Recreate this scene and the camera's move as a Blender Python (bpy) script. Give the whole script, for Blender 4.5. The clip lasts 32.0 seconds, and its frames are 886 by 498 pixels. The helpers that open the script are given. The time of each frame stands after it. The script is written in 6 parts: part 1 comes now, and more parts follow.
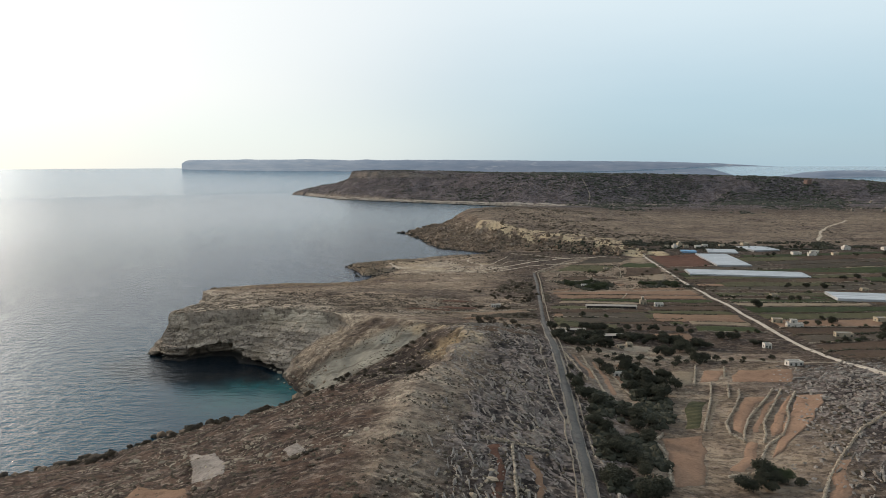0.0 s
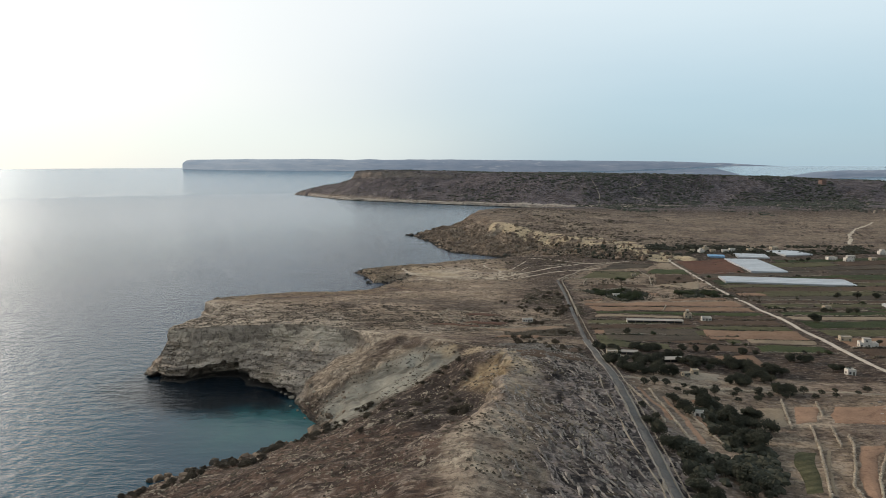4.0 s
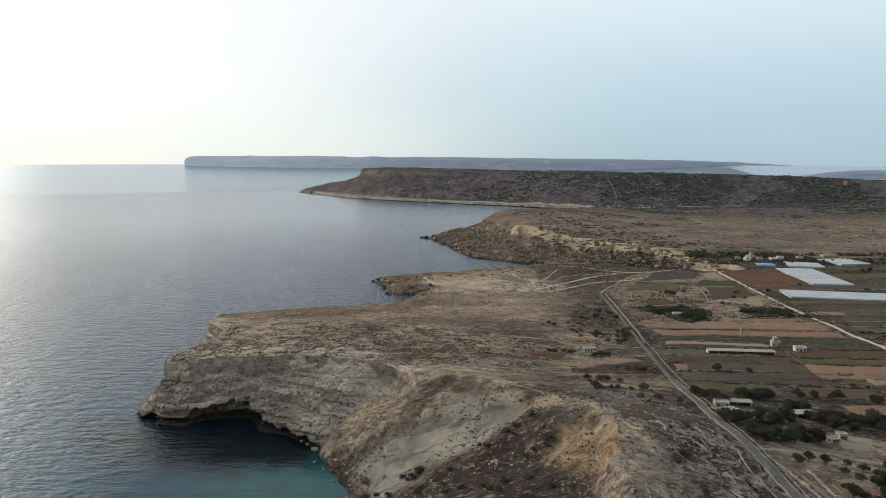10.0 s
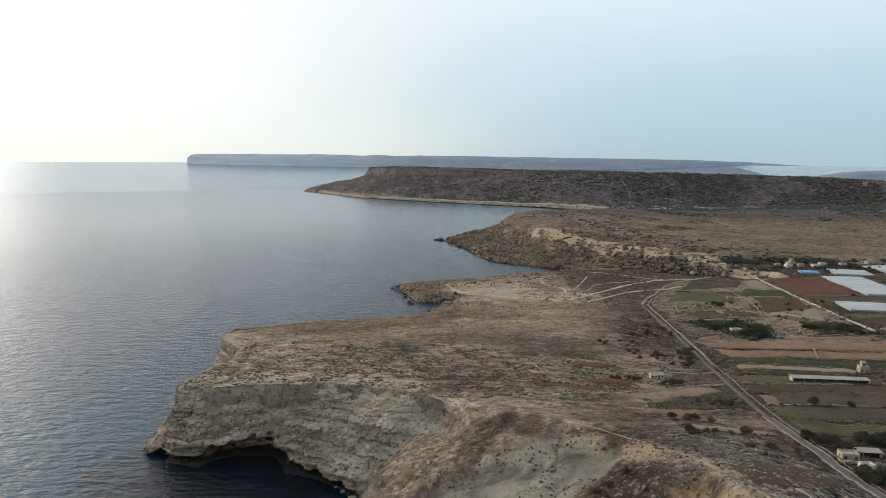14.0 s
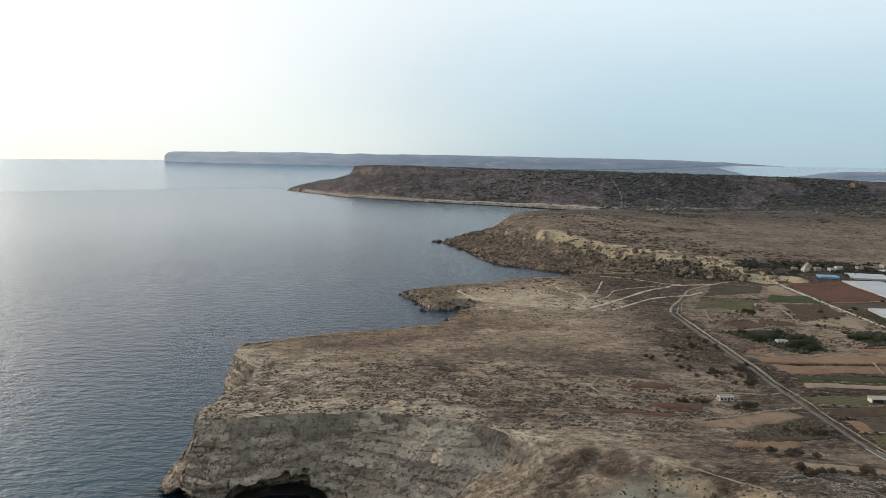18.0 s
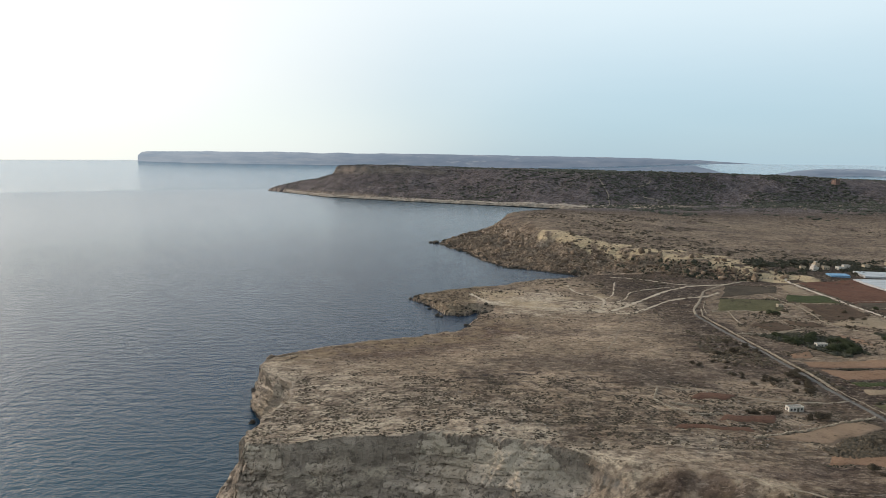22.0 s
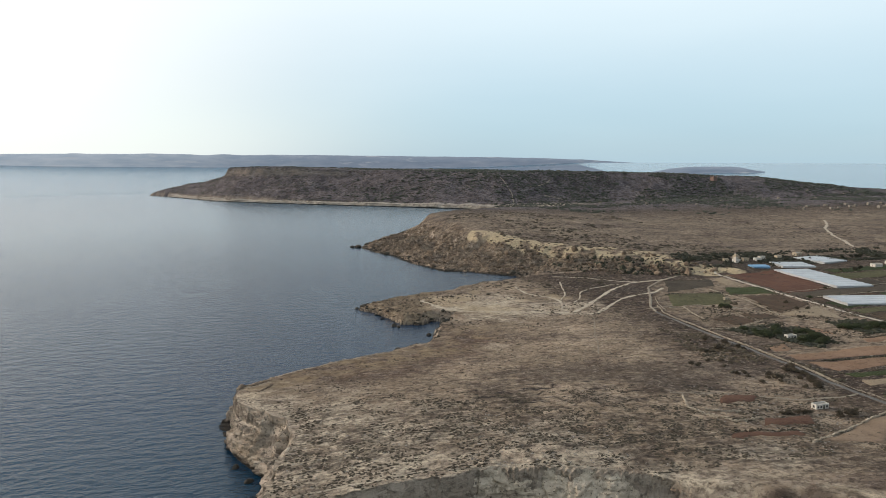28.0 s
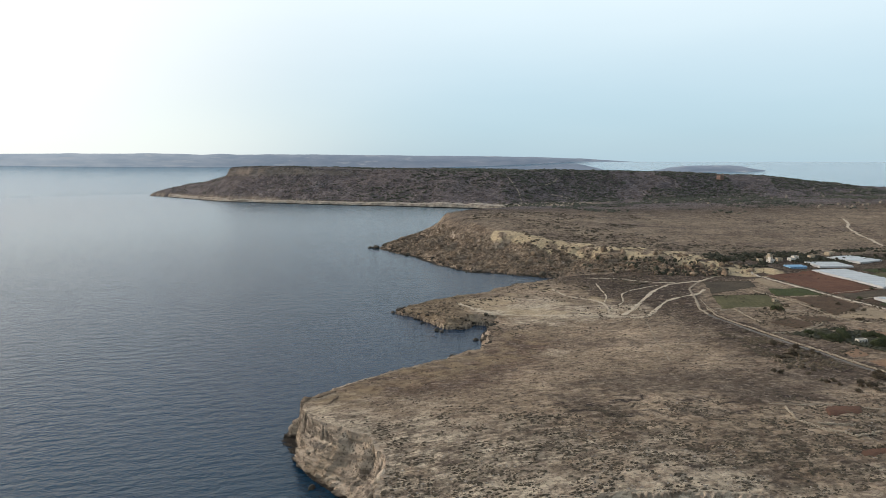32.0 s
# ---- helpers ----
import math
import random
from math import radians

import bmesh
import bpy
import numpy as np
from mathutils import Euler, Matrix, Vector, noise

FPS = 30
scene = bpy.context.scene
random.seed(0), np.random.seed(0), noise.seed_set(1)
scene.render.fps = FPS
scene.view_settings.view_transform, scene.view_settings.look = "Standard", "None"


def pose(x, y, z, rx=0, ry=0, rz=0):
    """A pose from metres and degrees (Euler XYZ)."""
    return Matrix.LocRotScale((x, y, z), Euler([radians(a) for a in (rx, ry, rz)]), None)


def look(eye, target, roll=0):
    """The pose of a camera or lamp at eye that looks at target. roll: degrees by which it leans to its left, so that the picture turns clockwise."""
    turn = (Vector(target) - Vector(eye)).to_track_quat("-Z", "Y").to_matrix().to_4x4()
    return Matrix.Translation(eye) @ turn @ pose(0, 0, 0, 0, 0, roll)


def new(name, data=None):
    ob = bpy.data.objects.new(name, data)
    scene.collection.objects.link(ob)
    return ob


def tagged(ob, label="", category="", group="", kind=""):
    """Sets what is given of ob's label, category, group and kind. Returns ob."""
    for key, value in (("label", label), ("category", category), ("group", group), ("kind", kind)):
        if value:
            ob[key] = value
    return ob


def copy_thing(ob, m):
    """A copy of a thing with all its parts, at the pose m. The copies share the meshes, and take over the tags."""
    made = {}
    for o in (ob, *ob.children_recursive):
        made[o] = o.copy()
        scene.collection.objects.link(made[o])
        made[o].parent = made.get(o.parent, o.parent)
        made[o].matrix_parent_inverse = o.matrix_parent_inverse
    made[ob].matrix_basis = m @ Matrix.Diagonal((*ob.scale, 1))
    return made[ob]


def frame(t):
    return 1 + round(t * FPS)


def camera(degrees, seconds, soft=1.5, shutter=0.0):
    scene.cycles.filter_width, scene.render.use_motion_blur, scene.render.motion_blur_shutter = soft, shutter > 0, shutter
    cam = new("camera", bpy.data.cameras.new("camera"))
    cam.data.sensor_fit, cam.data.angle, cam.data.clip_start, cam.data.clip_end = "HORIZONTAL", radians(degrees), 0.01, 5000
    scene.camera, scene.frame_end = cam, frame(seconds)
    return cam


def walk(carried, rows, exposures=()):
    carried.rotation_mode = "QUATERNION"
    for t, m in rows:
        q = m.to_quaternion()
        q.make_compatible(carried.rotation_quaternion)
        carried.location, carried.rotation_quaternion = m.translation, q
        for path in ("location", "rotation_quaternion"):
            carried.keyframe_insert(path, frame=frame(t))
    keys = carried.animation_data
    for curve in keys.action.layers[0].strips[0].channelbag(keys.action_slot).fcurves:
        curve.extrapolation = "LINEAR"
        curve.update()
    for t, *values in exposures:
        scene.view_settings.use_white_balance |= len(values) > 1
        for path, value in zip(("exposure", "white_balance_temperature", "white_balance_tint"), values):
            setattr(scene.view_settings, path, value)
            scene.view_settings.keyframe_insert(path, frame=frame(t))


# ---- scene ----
cam = camera(70.1, 32.0, soft=0.9)
PATH = [
    (0, (28.076, -64.558, 144.41), (28.034, -62.577, 144.14), -0.2),
    (0.5, (25.275, -58.923, 144.419), (25.231, -56.942, 144.149), -0.3),
    (1, (22.605, -53.2, 144.436), (22.562, -51.219, 144.166), -0.3),
    (1.5, (20.064, -47.372, 144.465), (20.021, -45.391, 144.195), -0.3),
    (2, (17.613, -41.468, 144.507), (17.57, -39.486, 144.236), -0.3),
    (2.5, (15.221, -35.56, 144.562), (15.178, -33.578, 144.291), -0.3),
    (3, (12.858, -29.717, 144.629), (12.815, -27.735, 144.358), -0.2),
    (3.5, (10.476, -23.89, 144.707), (10.432, -21.909, 144.436), -0.2),
    (5.5, (0.576, -0.015, 145.101), (0.531, 1.966, 144.829), -0.1),
    (6, (-2.0, 6.083, 145.218), (-2.046, 8.064, 144.945), -0.1),
    (6.5, (-4.561, 12.144, 145.344), (-4.607, 14.125, 145.07), -0.1),
    (7, (-7.029, 18.093, 145.478), (-7.075, 20.073, 145.204), -0.1),
    (7.5, (-9.442, 23.982, 145.621), (-9.489, 25.962, 145.346), -0.1),
    (8, (-11.866, 29.87, 145.771), (-11.914, 31.851, 145.494), -0.1),
    (8.5, (-14.347, 35.803, 145.925), (-14.395, 37.783, 145.647), -0.0),
    (9, (-16.896, 41.789, 146.079), (-16.945, 43.769, 145.801), -0.0),
    (9.5, (-19.501, 47.812, 146.23), (-19.549, 49.792, 145.952), 0.0),
    (10, (-22.168, 53.874, 146.376), (-22.217, 55.854, 146.097), 0.1),
    (10.5, (-24.925, 59.971, 146.512), (-24.974, 61.951, 146.233), 0.1),
    (11, (-27.784, 66.06, 146.638), (-27.833, 68.04, 146.359), 0.1),
    (11.5, (-30.743, 72.095, 146.752), (-30.792, 74.075, 146.472), 0.2),
    (12, (-33.831, 78.044, 146.85), (-33.881, 80.023, 146.571), 0.2),
    (12.5, (-37.136, 83.878, 146.934), (-37.185, 85.858, 146.653), 0.2),
    (13, (-40.763, 89.581, 147.001), (-40.815, 91.56, 146.72), 0.2),
    (13.5, (-44.738, 95.156, 147.053), (-44.791, 97.136, 146.771), 0.3),
    (14, (-48.964, 100.622, 147.092), (-49.017, 102.601, 146.809), 0.3),
    (14.5, (-53.3, 106.005, 147.123), (-53.353, 107.984, 146.839), 0.4),
    (15, (-57.663, 111.282, 147.148), (-57.717, 113.261, 146.864), 0.4),
    (15.5, (-62.074, 116.281, 147.171), (-62.129, 118.26, 146.887), 0.5),
    (17.5, (-80.398, 132.84, 147.278), (-80.393, 134.819, 146.992), 0.6),
    (18, (-85.049, 135.956, 147.315), (-85.033, 137.936, 147.029), 0.6),
    (18.5, (-89.809, 138.694, 147.361), (-89.789, 140.673, 147.074), 0.6),
    (19, (-94.665, 141.29, 147.419), (-94.642, 143.269, 147.131), 0.6),
    (19.5, (-99.488, 143.898, 147.491), (-99.464, 145.877, 147.202), 0.6),
    (20, (-104.237, 146.57, 147.577), (-104.213, 148.549, 147.289), 0.6),
    (20.5, (-108.957, 149.317, 147.676), (-108.935, 151.295, 147.387), 0.5),
    (21, (-113.712, 152.069, 147.781), (-113.685, 154.048, 147.492), 0.5),
    (21.5, (-118.492, 154.661, 147.885), (-118.436, 156.64, 147.596), 0.5),
    (22, (-123.223, 156.973, 147.977), (-123.128, 158.95, 147.688), 0.4),
    (22.5, (-127.876, 159.183, 148.046), (-127.719, 161.156, 147.758), 0.4),
    (23, (-132.493, 161.691, 148.08), (-132.272, 163.658, 147.793), 0.4),
    (23.5, (-137.107, 164.699, 148.07), (-136.831, 166.659, 147.784), 0.3),
    (24, (-141.704, 168.078, 148.013), (-141.397, 170.033, 147.727), 0.3),
    (24.5, (-146.27, 171.61, 147.911), (-145.942, 173.562, 147.626), 0.2),
    (25, (-150.851, 175.213, 147.772), (-150.498, 177.161, 147.487), 0.2),
    (25.5, (-155.552, 178.92, 147.605), (-155.164, 180.861, 147.321), 0.2),
    (27.5, (-175.737, 194.399, 146.789), (-175.294, 196.328, 146.503), 0.0),
    (28, (-180.692, 198.197, 146.569), (-180.244, 200.125, 146.284), -0.0),
    (28.5, (-185.564, 202.175, 146.354), (-185.112, 204.102, 146.068), -0.0),
    (29, (-190.347, 206.211, 146.151), (-189.891, 208.137, 145.865), -0.1),
    (29.5, (-195.057, 210.068, 145.969), (-194.6, 211.993, 145.683), -0.1),
    (30, (-199.68, 213.736, 145.817), (-199.221, 215.662, 145.53), -0.1),
    (30.5, (-204.238, 217.285, 145.7), (-203.776, 219.21, 145.413), -0.1),
    (31, (-208.828, 220.798, 145.62), (-208.364, 222.722, 145.334), -0.1),
    (31.5, (-213.574, 224.366, 145.579), (-213.108, 226.29, 145.292), -0.1),
    (32, (-218.519, 228.065, 145.572), (-218.049, 229.988, 145.285), -0.1),
]
walk(cam, [(t, look(eye, target, roll)) for t, eye, target, roll in PATH],
     exposures=[(0, 0.0), (13, 0.04), (20, 0.08), (25, 0.14), (32, 0.18)])
# ---------------------------------------------------------------- sky and sun
SUN_AZIMUTH, SUN_HEIGHT = radians(-58), radians(16)  # to the west of north, low behind thin cloud
SUN_WAY = Vector((math.sin(SUN_AZIMUTH) * math.cos(SUN_HEIGHT), math.cos(SUN_AZIMUTH) * math.cos(SUN_HEIGHT), math.sin(SUN_HEIGHT)))

world = bpy.data.worlds.new("evening_sky")
scene.world = world
world.use_nodes = True
wt = world.node_tree
wt.nodes.clear()


def wnode(kind, **values):
    n = wt.nodes.new(kind)
    for key, value in values.items():
        n.inputs[key].default_value = value
    return n


def wmath(op, a, b=None, c=None):
    n = wt.nodes.new("ShaderNodeMath")
    n.operation = op
    for k, v in enumerate((a, b, c)):
        if v is None:
            continue
        if isinstance(v, (int, float)):
            n.inputs[k].default_value = v
        else:
            wt.links.new(v, n.inputs[k])
    return n.outputs[0]


def wmix(fac, a, b):
    n = wt.nodes.new("ShaderNodeMix")
    n.data_type = "RGBA"
    for slot, v in ((0, fac), (6, a), (7, b)):
        if isinstance(v, (tuple, float)):
            n.inputs[slot].default_value = v
        else:
            wt.links.new(v, n.inputs[slot])
    return n.outputs[2]


def wsmooth(v, lo, hi):
    n = wt.nodes.new("ShaderNodeMapRange")
    n.interpolation_type = "SMOOTHSTEP"
    n.inputs["From Min"].default_value, n.inputs["From Max"].default_value = lo, hi
    wt.links.new(v, n.inputs["Value"])
    return n.outputs[0]


sky = wt.nodes.new("ShaderNodeTexSky")
sky.sky_type, sky.sun_disc = "NISHITA", False
sky.sun_elevation, sky.sun_rotation = SUN_HEIGHT, SUN_AZIMUTH
sky.air_density, sky.dust_density, sky.ozone_density = 1.0, 0.8, 1.5
way = wt.nodes.new("ShaderNodeTexCoord").outputs["Generated"]
split = wt.nodes.new("ShaderNodeSeparateXYZ")
wt.links.new(way, split.inputs[0])
toward = wt.nodes.new("ShaderNodeVectorMath")
toward.operation = "DOT_PRODUCT"
toward.inputs[1].default_value = SUN_WAY
wt.links.new(way, toward.inputs[0])
near_sun = wsmooth(toward.outputs["Value"], 0.2, 1.0)
height_up = split.outputs["Z"]
# high thin cloud: pale overhead, blue-grey haze along the horizon away from the sun, cream round the sun
cloud = wt.nodes.new("ShaderNodeTexNoise")
stretch = wt.nodes.new("ShaderNodeMapping")
stretch.inputs["Scale"].default_value = (1.6, 1.6, 9.0)
wt.links.new(way, stretch.inputs["Vector"])
wt.links.new(stretch.outputs[0], cloud.inputs["Vector"])
cloud.inputs["Scale"].default_value, cloud.inputs["Detail"].default_value = 1.7, 5.0
up = wmath("ADD", wsmooth(height_up, -0.02, 0.34), wmath("MULTIPLY", wmath("SUBTRACT", cloud.outputs["Fac"], 0.5), 0.14))
veil = wmix(up, (0.40, 0.585, 0.71, 1), (0.88, 0.99, 1.03, 1))
glow = wmix(up, (0.79, 0.80, 0.80, 1), (0.985, 1.005, 0.995, 1))
veil = wmix(near_sun, veil, glow)
seam = wmath("SUBTRACT", 1.0, wsmooth(height_up, 0.0, 0.05))
veil = wmix(wmath("MULTIPLY", seam, 0.35), veil, (0.46, 0.61, 0.69, 1))
bright = wsmooth(toward.outputs["Value"], 0.50, 1.0)
veil = wmix(bright, veil, (1.10, 1.09, 1.05, 1))
blaze = wsmooth(toward.outputs["Value"], 0.90, 1.0)
veil = wmix(blaze, veil, (6.0, 5.7, 5.2, 1))
# haze lies over the sea's edge, under the sun as well
low_haze = wmath("SUBTRACT", 1.0, wsmooth(height_up, 0.0, 0.12))
veil = wmix(wmath("MULTIPLY", low_haze, wsmooth(toward.outputs["Value"], 0.35, 0.8)), veil, (0.80, 0.90, 0.92, 1))
# the sky behind, away from the sun, is dusky
away = wsmooth(toward.outputs["Value"], -0.95, -0.2)
veil = wmix(away, (0.46, 0.48, 0.51, 1), veil)
# the clear dusk overhead is deeper than the veil along the horizon
zenith = wsmooth(height_up, 0.36, 0.95)
veil = wmix(zenith, veil, (0.58, 0.67, 0.78, 1))
below = wsmooth(height_up, -0.06, -0.01)
veil = wmix(below, (0.10, 0.14, 0.17, 1), veil)
sky_light = wnode("ShaderNodeBackground", Strength=0.02)
wt.links.new(sky.outputs[0], sky_light.inputs["Color"])
veil_light = wnode("ShaderNodeBackground", Strength=0.865)
wt.links.new(veil, veil_light.inputs["Color"])
both = wt.nodes.new("ShaderNodeAddShader")
wt.links.new(sky_light.outputs[0], both.inputs[0])
wt.links.new(veil_light.outputs[0], both.inputs[1])
wout = wt.nodes.new("ShaderNodeOutputWorld")
wt.links.new(both.outputs[0], wout.inputs["Surface"])

sun_data = bpy.data.lights.new("sun", "SUN")
sun_data.energy, sun_data.angle, sun_data.color = 2.1, radians(6), (1.0, 0.78, 0.60)
sun = new("sun", sun_data)
sun.matrix_world = look(SUN_WAY * 1000, (0, 0, 0))
# ---------------------------------------------------------------- materials


class Mat:
    """A small builder of node materials."""

    def __init__(self, name, rough=0.9, spec=0.2):
        self.m = bpy.data.materials.new(name)
        self.m.use_nodes = True
        self.t = self.m.node_tree
        self.b = self.t.nodes["Principled BSDF"]
        self.b.inputs["Roughness"].default_value = rough
        self.b.inputs["Specular IOR Level"].default_value = spec
        self.geo = self.t.nodes.new("ShaderNodeNewGeometry")
        self.pos = self.geo.outputs["Position"]

    def put(self, socket, v):
        if isinstance(v, (int, float, tuple)):
            socket.default_value = v
        else:
            self.t.links.new(v, socket)

    def noise(self, size, detail=4.0, rough=0.6, squash=(1, 1, 1), vec=None, lo=0.3, hi=0.7):
        """Noise of a size in metres, spread to 0..1 between lo and hi."""
        mp = self.t.nodes.new("ShaderNodeMapping")
        mp.inputs["Scale"].default_value = tuple(s / size for s in squash)
        self.put(mp.inputs["Vector"], vec or self.pos)
        n = self.t.nodes.new("ShaderNodeTexNoise")
        n.inputs["Scale"].default_value, n.inputs["Detail"].default_value, n.inputs["Roughness"].default_value = 1.0, detail, rough
        self.t.links.new(mp.outputs[0], n.inputs["Vector"])
        return self.ramp(n.outputs["Fac"], lo, hi)

    def cells(self, size, squash=(1, 1, 1), out="Distance", feature="F1"):
        mp = self.t.nodes.new("ShaderNodeMapping")
        mp.inputs["Scale"].default_value = tuple(s / size for s in squash)
        self.put(mp.inputs["Vector"], self.pos)
        n = self.t.nodes.new("ShaderNodeTexVoronoi")
        n.feature = feature
        n.inputs["Scale"].default_value = 1.0
        self.t.links.new(mp.outputs[0], n.inputs["Vector"])
        return n.outputs[out]

    def ramp(self, v, lo, hi):
        n = self.t.nodes.new("ShaderNodeMapRange")
        n.interpolation_type = "SMOOTHSTEP"
        n.inputs["From Min"].default_value, n.inputs["From Max"].default_value = lo, hi
        self.put(n.inputs["Value"], v)
        return n.outputs[0]

    def math(self, op, a, b=0.0):
        n = self.t.nodes.new("ShaderNodeMath")
        n.operation = op
        self.put(n.inputs[0], a)
        self.put(n.inputs[1], b)
        return n.outputs[0]

    def mix(self, fac, a, b):
        n = self.t.nodes.new("ShaderNodeMix")
        n.data_type = "RGBA"
        for slot, v in ((0, fac), (6, a), (7, b)):
            self.put(n.inputs[slot], (*v, 1) if isinstance(v, tuple) and len(v) == 3 else v)
        return n.outputs[2]

    def times(self, fac, a, b):
        """A colour multiplied by another, as far as fac says."""
        n = self.t.nodes.new("ShaderNodeMix")
        n.data_type, n.blend_type = "RGBA", "MULTIPLY"
        for slot, v in ((0, fac), (6, a), (7, b)):
            self.put(n.inputs[slot], (*v, 1) if isinstance(v, tuple) and len(v) == 3 else v)
        return n.outputs[2]

    def mask(self, name):
        n = self.t.nodes.new("ShaderNodeAttribute")
        n.attribute_name = name
        return n.outputs["Fac"]

    def random(self):
        return self.t.nodes.new("ShaderNodeObjectInfo").outputs["Random"]

    def island(self):
        return self.geo.outputs["Random Per Island"]

    def bump(self, v, depth, distance=1.0, last=None):
        n = self.t.nodes.new("ShaderNodeBump")
        n.inputs["Strength"].default_value, n.inputs["Distance"].default_value = depth, distance
        self.put(n.inputs["Height"], v)
        if last is not None:
            self.t.links.new(last, n.inputs["Normal"])
        return n.outputs[0]

    def done(self, colour, normal=None, rough=None):
        self.put(self.b.inputs["Base Color"], (*colour, 1) if isinstance(colour, tuple) else colour)
        if normal is not None:
            self.t.links.new(normal, self.b.inputs["Normal"])
        if rough is not None:
            self.put(self.b.inputs["Roughness"], rough)
        return self.m


def earth_like(name, dark, light, size=3.0, spread=0.5, rows=0.0, turn=0.0):
    """Soil or dry grass with clods, patches and, if asked, plough rows."""
    k = Mat(name, 0.95, 0.1)
    fac = k.math("ADD", k.math("MULTIPLY", k.noise(size * 7), 0.55), k.math("MULTIPLY", k.noise(size * 0.35, 5), 0.45))
    vary = k.math("MULTIPLY", k.math("SUBTRACT", k.random(), 0.5), spread)
    c = k.mix(k.math("ADD", fac, vary), dark, light)
    c = k.mix(k.math("MULTIPLY", k.noise(size * 1.3, 6, 0.7, lo=0.52, hi=0.66), 0.5), c, tuple(0.5 * v for v in dark))
    h = k.noise(0.8, 5)
    if rows:
        mp = k.t.nodes.new("ShaderNodeMapping")
        mp.inputs["Rotation"].default_value = (0, 0, turn)
        k.put(mp.inputs["Vector"], k.pos)
        w = k.t.nodes.new("ShaderNodeTexWave")
        w.inputs["Scale"].default_value, w.inputs["Distortion"].default_value = 0.314 / rows, 1.2
        k.t.links.new(mp.outputs[0], w.inputs["Vector"])
        c = k.mix(k.math("MULTIPLY", w.outputs["Fac"], 0.45), c, tuple(0.55 * v for v in dark))
        h = k.math("ADD", h, w.outputs["Fac"])
    return k.done(c, k.bump(h, 0.6, 0.3))


def stone_like(name, dark, light, size=2.0, spread=0.6):
    k = Mat(name, 0.92, 0.15)
    fac = k.math("ADD", k.math("MULTIPLY", k.noise(size * 3), 0.6), k.math("MULTIPLY", k.noise(size * 0.3, 6), 0.4))
    vary = k.math("MULTIPLY", k.math("SUBTRACT", k.island(), 0.5), spread)
    c = k.mix(k.math("ADD", fac, vary), dark, light)
    return k.done(c, k.bump(k.noise(size * 0.4, 6), 0.7, 0.4))


# The ground: garigue with bare limestone, clay in the scar, cliff rock where it is steep.
k = Mat("garigue_ground", 0.95, 0.1)
patch = k.noise(38, 6, 0.62)
fine = k.noise(2.2, 6, 0.7)
soil = k.mix(patch, (0.066, 0.048, 0.035), (0.130, 0.094, 0.067))
soil = k.mix(k.math("MULTIPLY", k.noise(90, 4, 0.6), 0.6), soil, (0.066, 0.053, 0.044))
dry = k.mix(patch, (0.245, 0.188, 0.130), (0.45, 0.352, 0.248))
dry = k.mix(k.math("MULTIPLY", k.noise(55, 5, 0.6, squash=(0.5, 1.8, 1), lo=0.45, hi=0.7), 0.75), dry, (0.125, 0.095, 0.080))
soil = k.mix(k.mask("tan"), soil, dry)
soil = k.mix(k.math("MULTIPLY", k.mask("rust"), 0.85), soil, k.mix(k.noise(16, 6, 0.65), (0.068, 0.045, 0.034), (0.178, 0.115, 0.082)))
crust = k.mix(k.noise(5, 6, 0.7, lo=0.35, hi=0.65), (0.105, 0.080, 0.063), (0.24, 0.190, 0.152))
soil = k.mix(k.math("MULTIPLY", k.mask("rust"), k.noise(11, 6, 0.68, lo=0.50, hi=0.60)), soil, crust)
# the far land's blue-grey haze is put into its soil colour
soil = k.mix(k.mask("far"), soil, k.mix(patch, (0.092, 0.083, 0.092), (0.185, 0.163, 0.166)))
scrub = k.math("MULTIPLY", k.noise(7.0, 6, 0.62, squash=(0.7, 1.4, 1), lo=0.49, hi=0.57), k.math("SUBTRACT", 0.85, k.math("MULTIPLY", k.mask("tan"), 0.50)))
soil = k.mix(scrub, soil, (0.042, 0.032, 0.026))
soil = k.mix(k.math("MULTIPLY", k.noise(3.0, 7, 0.75, lo=0.54, hi=0.66), 0.55), soil, (0.333, 0.267, 0.221))
pale = k.mix(fine, (0.155, 0.130, 0.114), (0.37, 0.315, 0.28))
chalk = k.mix(k.noise(9, 7, 0.7), (0.36, 0.296, 0.218), (0.64, 0.540, 0.402))
chalk = k.mix(k.math("MULTIPLY", k.noise(7, 6, 0.7, squash=(0.5, 1.5, 1), lo=0.5, hi=0.64), 0.6), chalk, (0.165, 0.130, 0.105))
chalk = k.mix(k.math("MULTIPLY", k.noise(3.4, 6, 0.7, lo=0.55, hi=0.63), 0.6), chalk, (0.075, 0.060, 0.048))
soil = k.mix(k.mask("chalk"), soil, chalk)
stripe = k.math("MAXIMUM", k.noise(5.0, 5, 0.68, squash=(0.30, 1.5, 1), lo=0.46, hi=0.56), k.noise(1.9, 5, 0.7, squash=(0.6, 1.3, 1), lo=0.50, hi=0.60))
soil = k.mix(k.math("MULTIPLY", k.mask("band"), k.math("MULTIPLY", stripe, 0.56)), soil, (0.052, 0.042, 0.035))
soil = k.mix(k.math("MULTIPLY", k.mask("streak"), 0.9), soil, (0.050, 0.040, 0.034))
grey = k.mix(k.noise(5.0, 6, 0.65, lo=0.42, hi=0.6), (0.026, 0.023, 0.022), (0.085, 0.072, 0.065))
soil = k.mix(k.mask("bare"), soil, grey)
xyz = k.t.nodes.new("ShaderNodeSeparateXYZ")
k.t.links.new(k.pos, xyz.inputs[0])
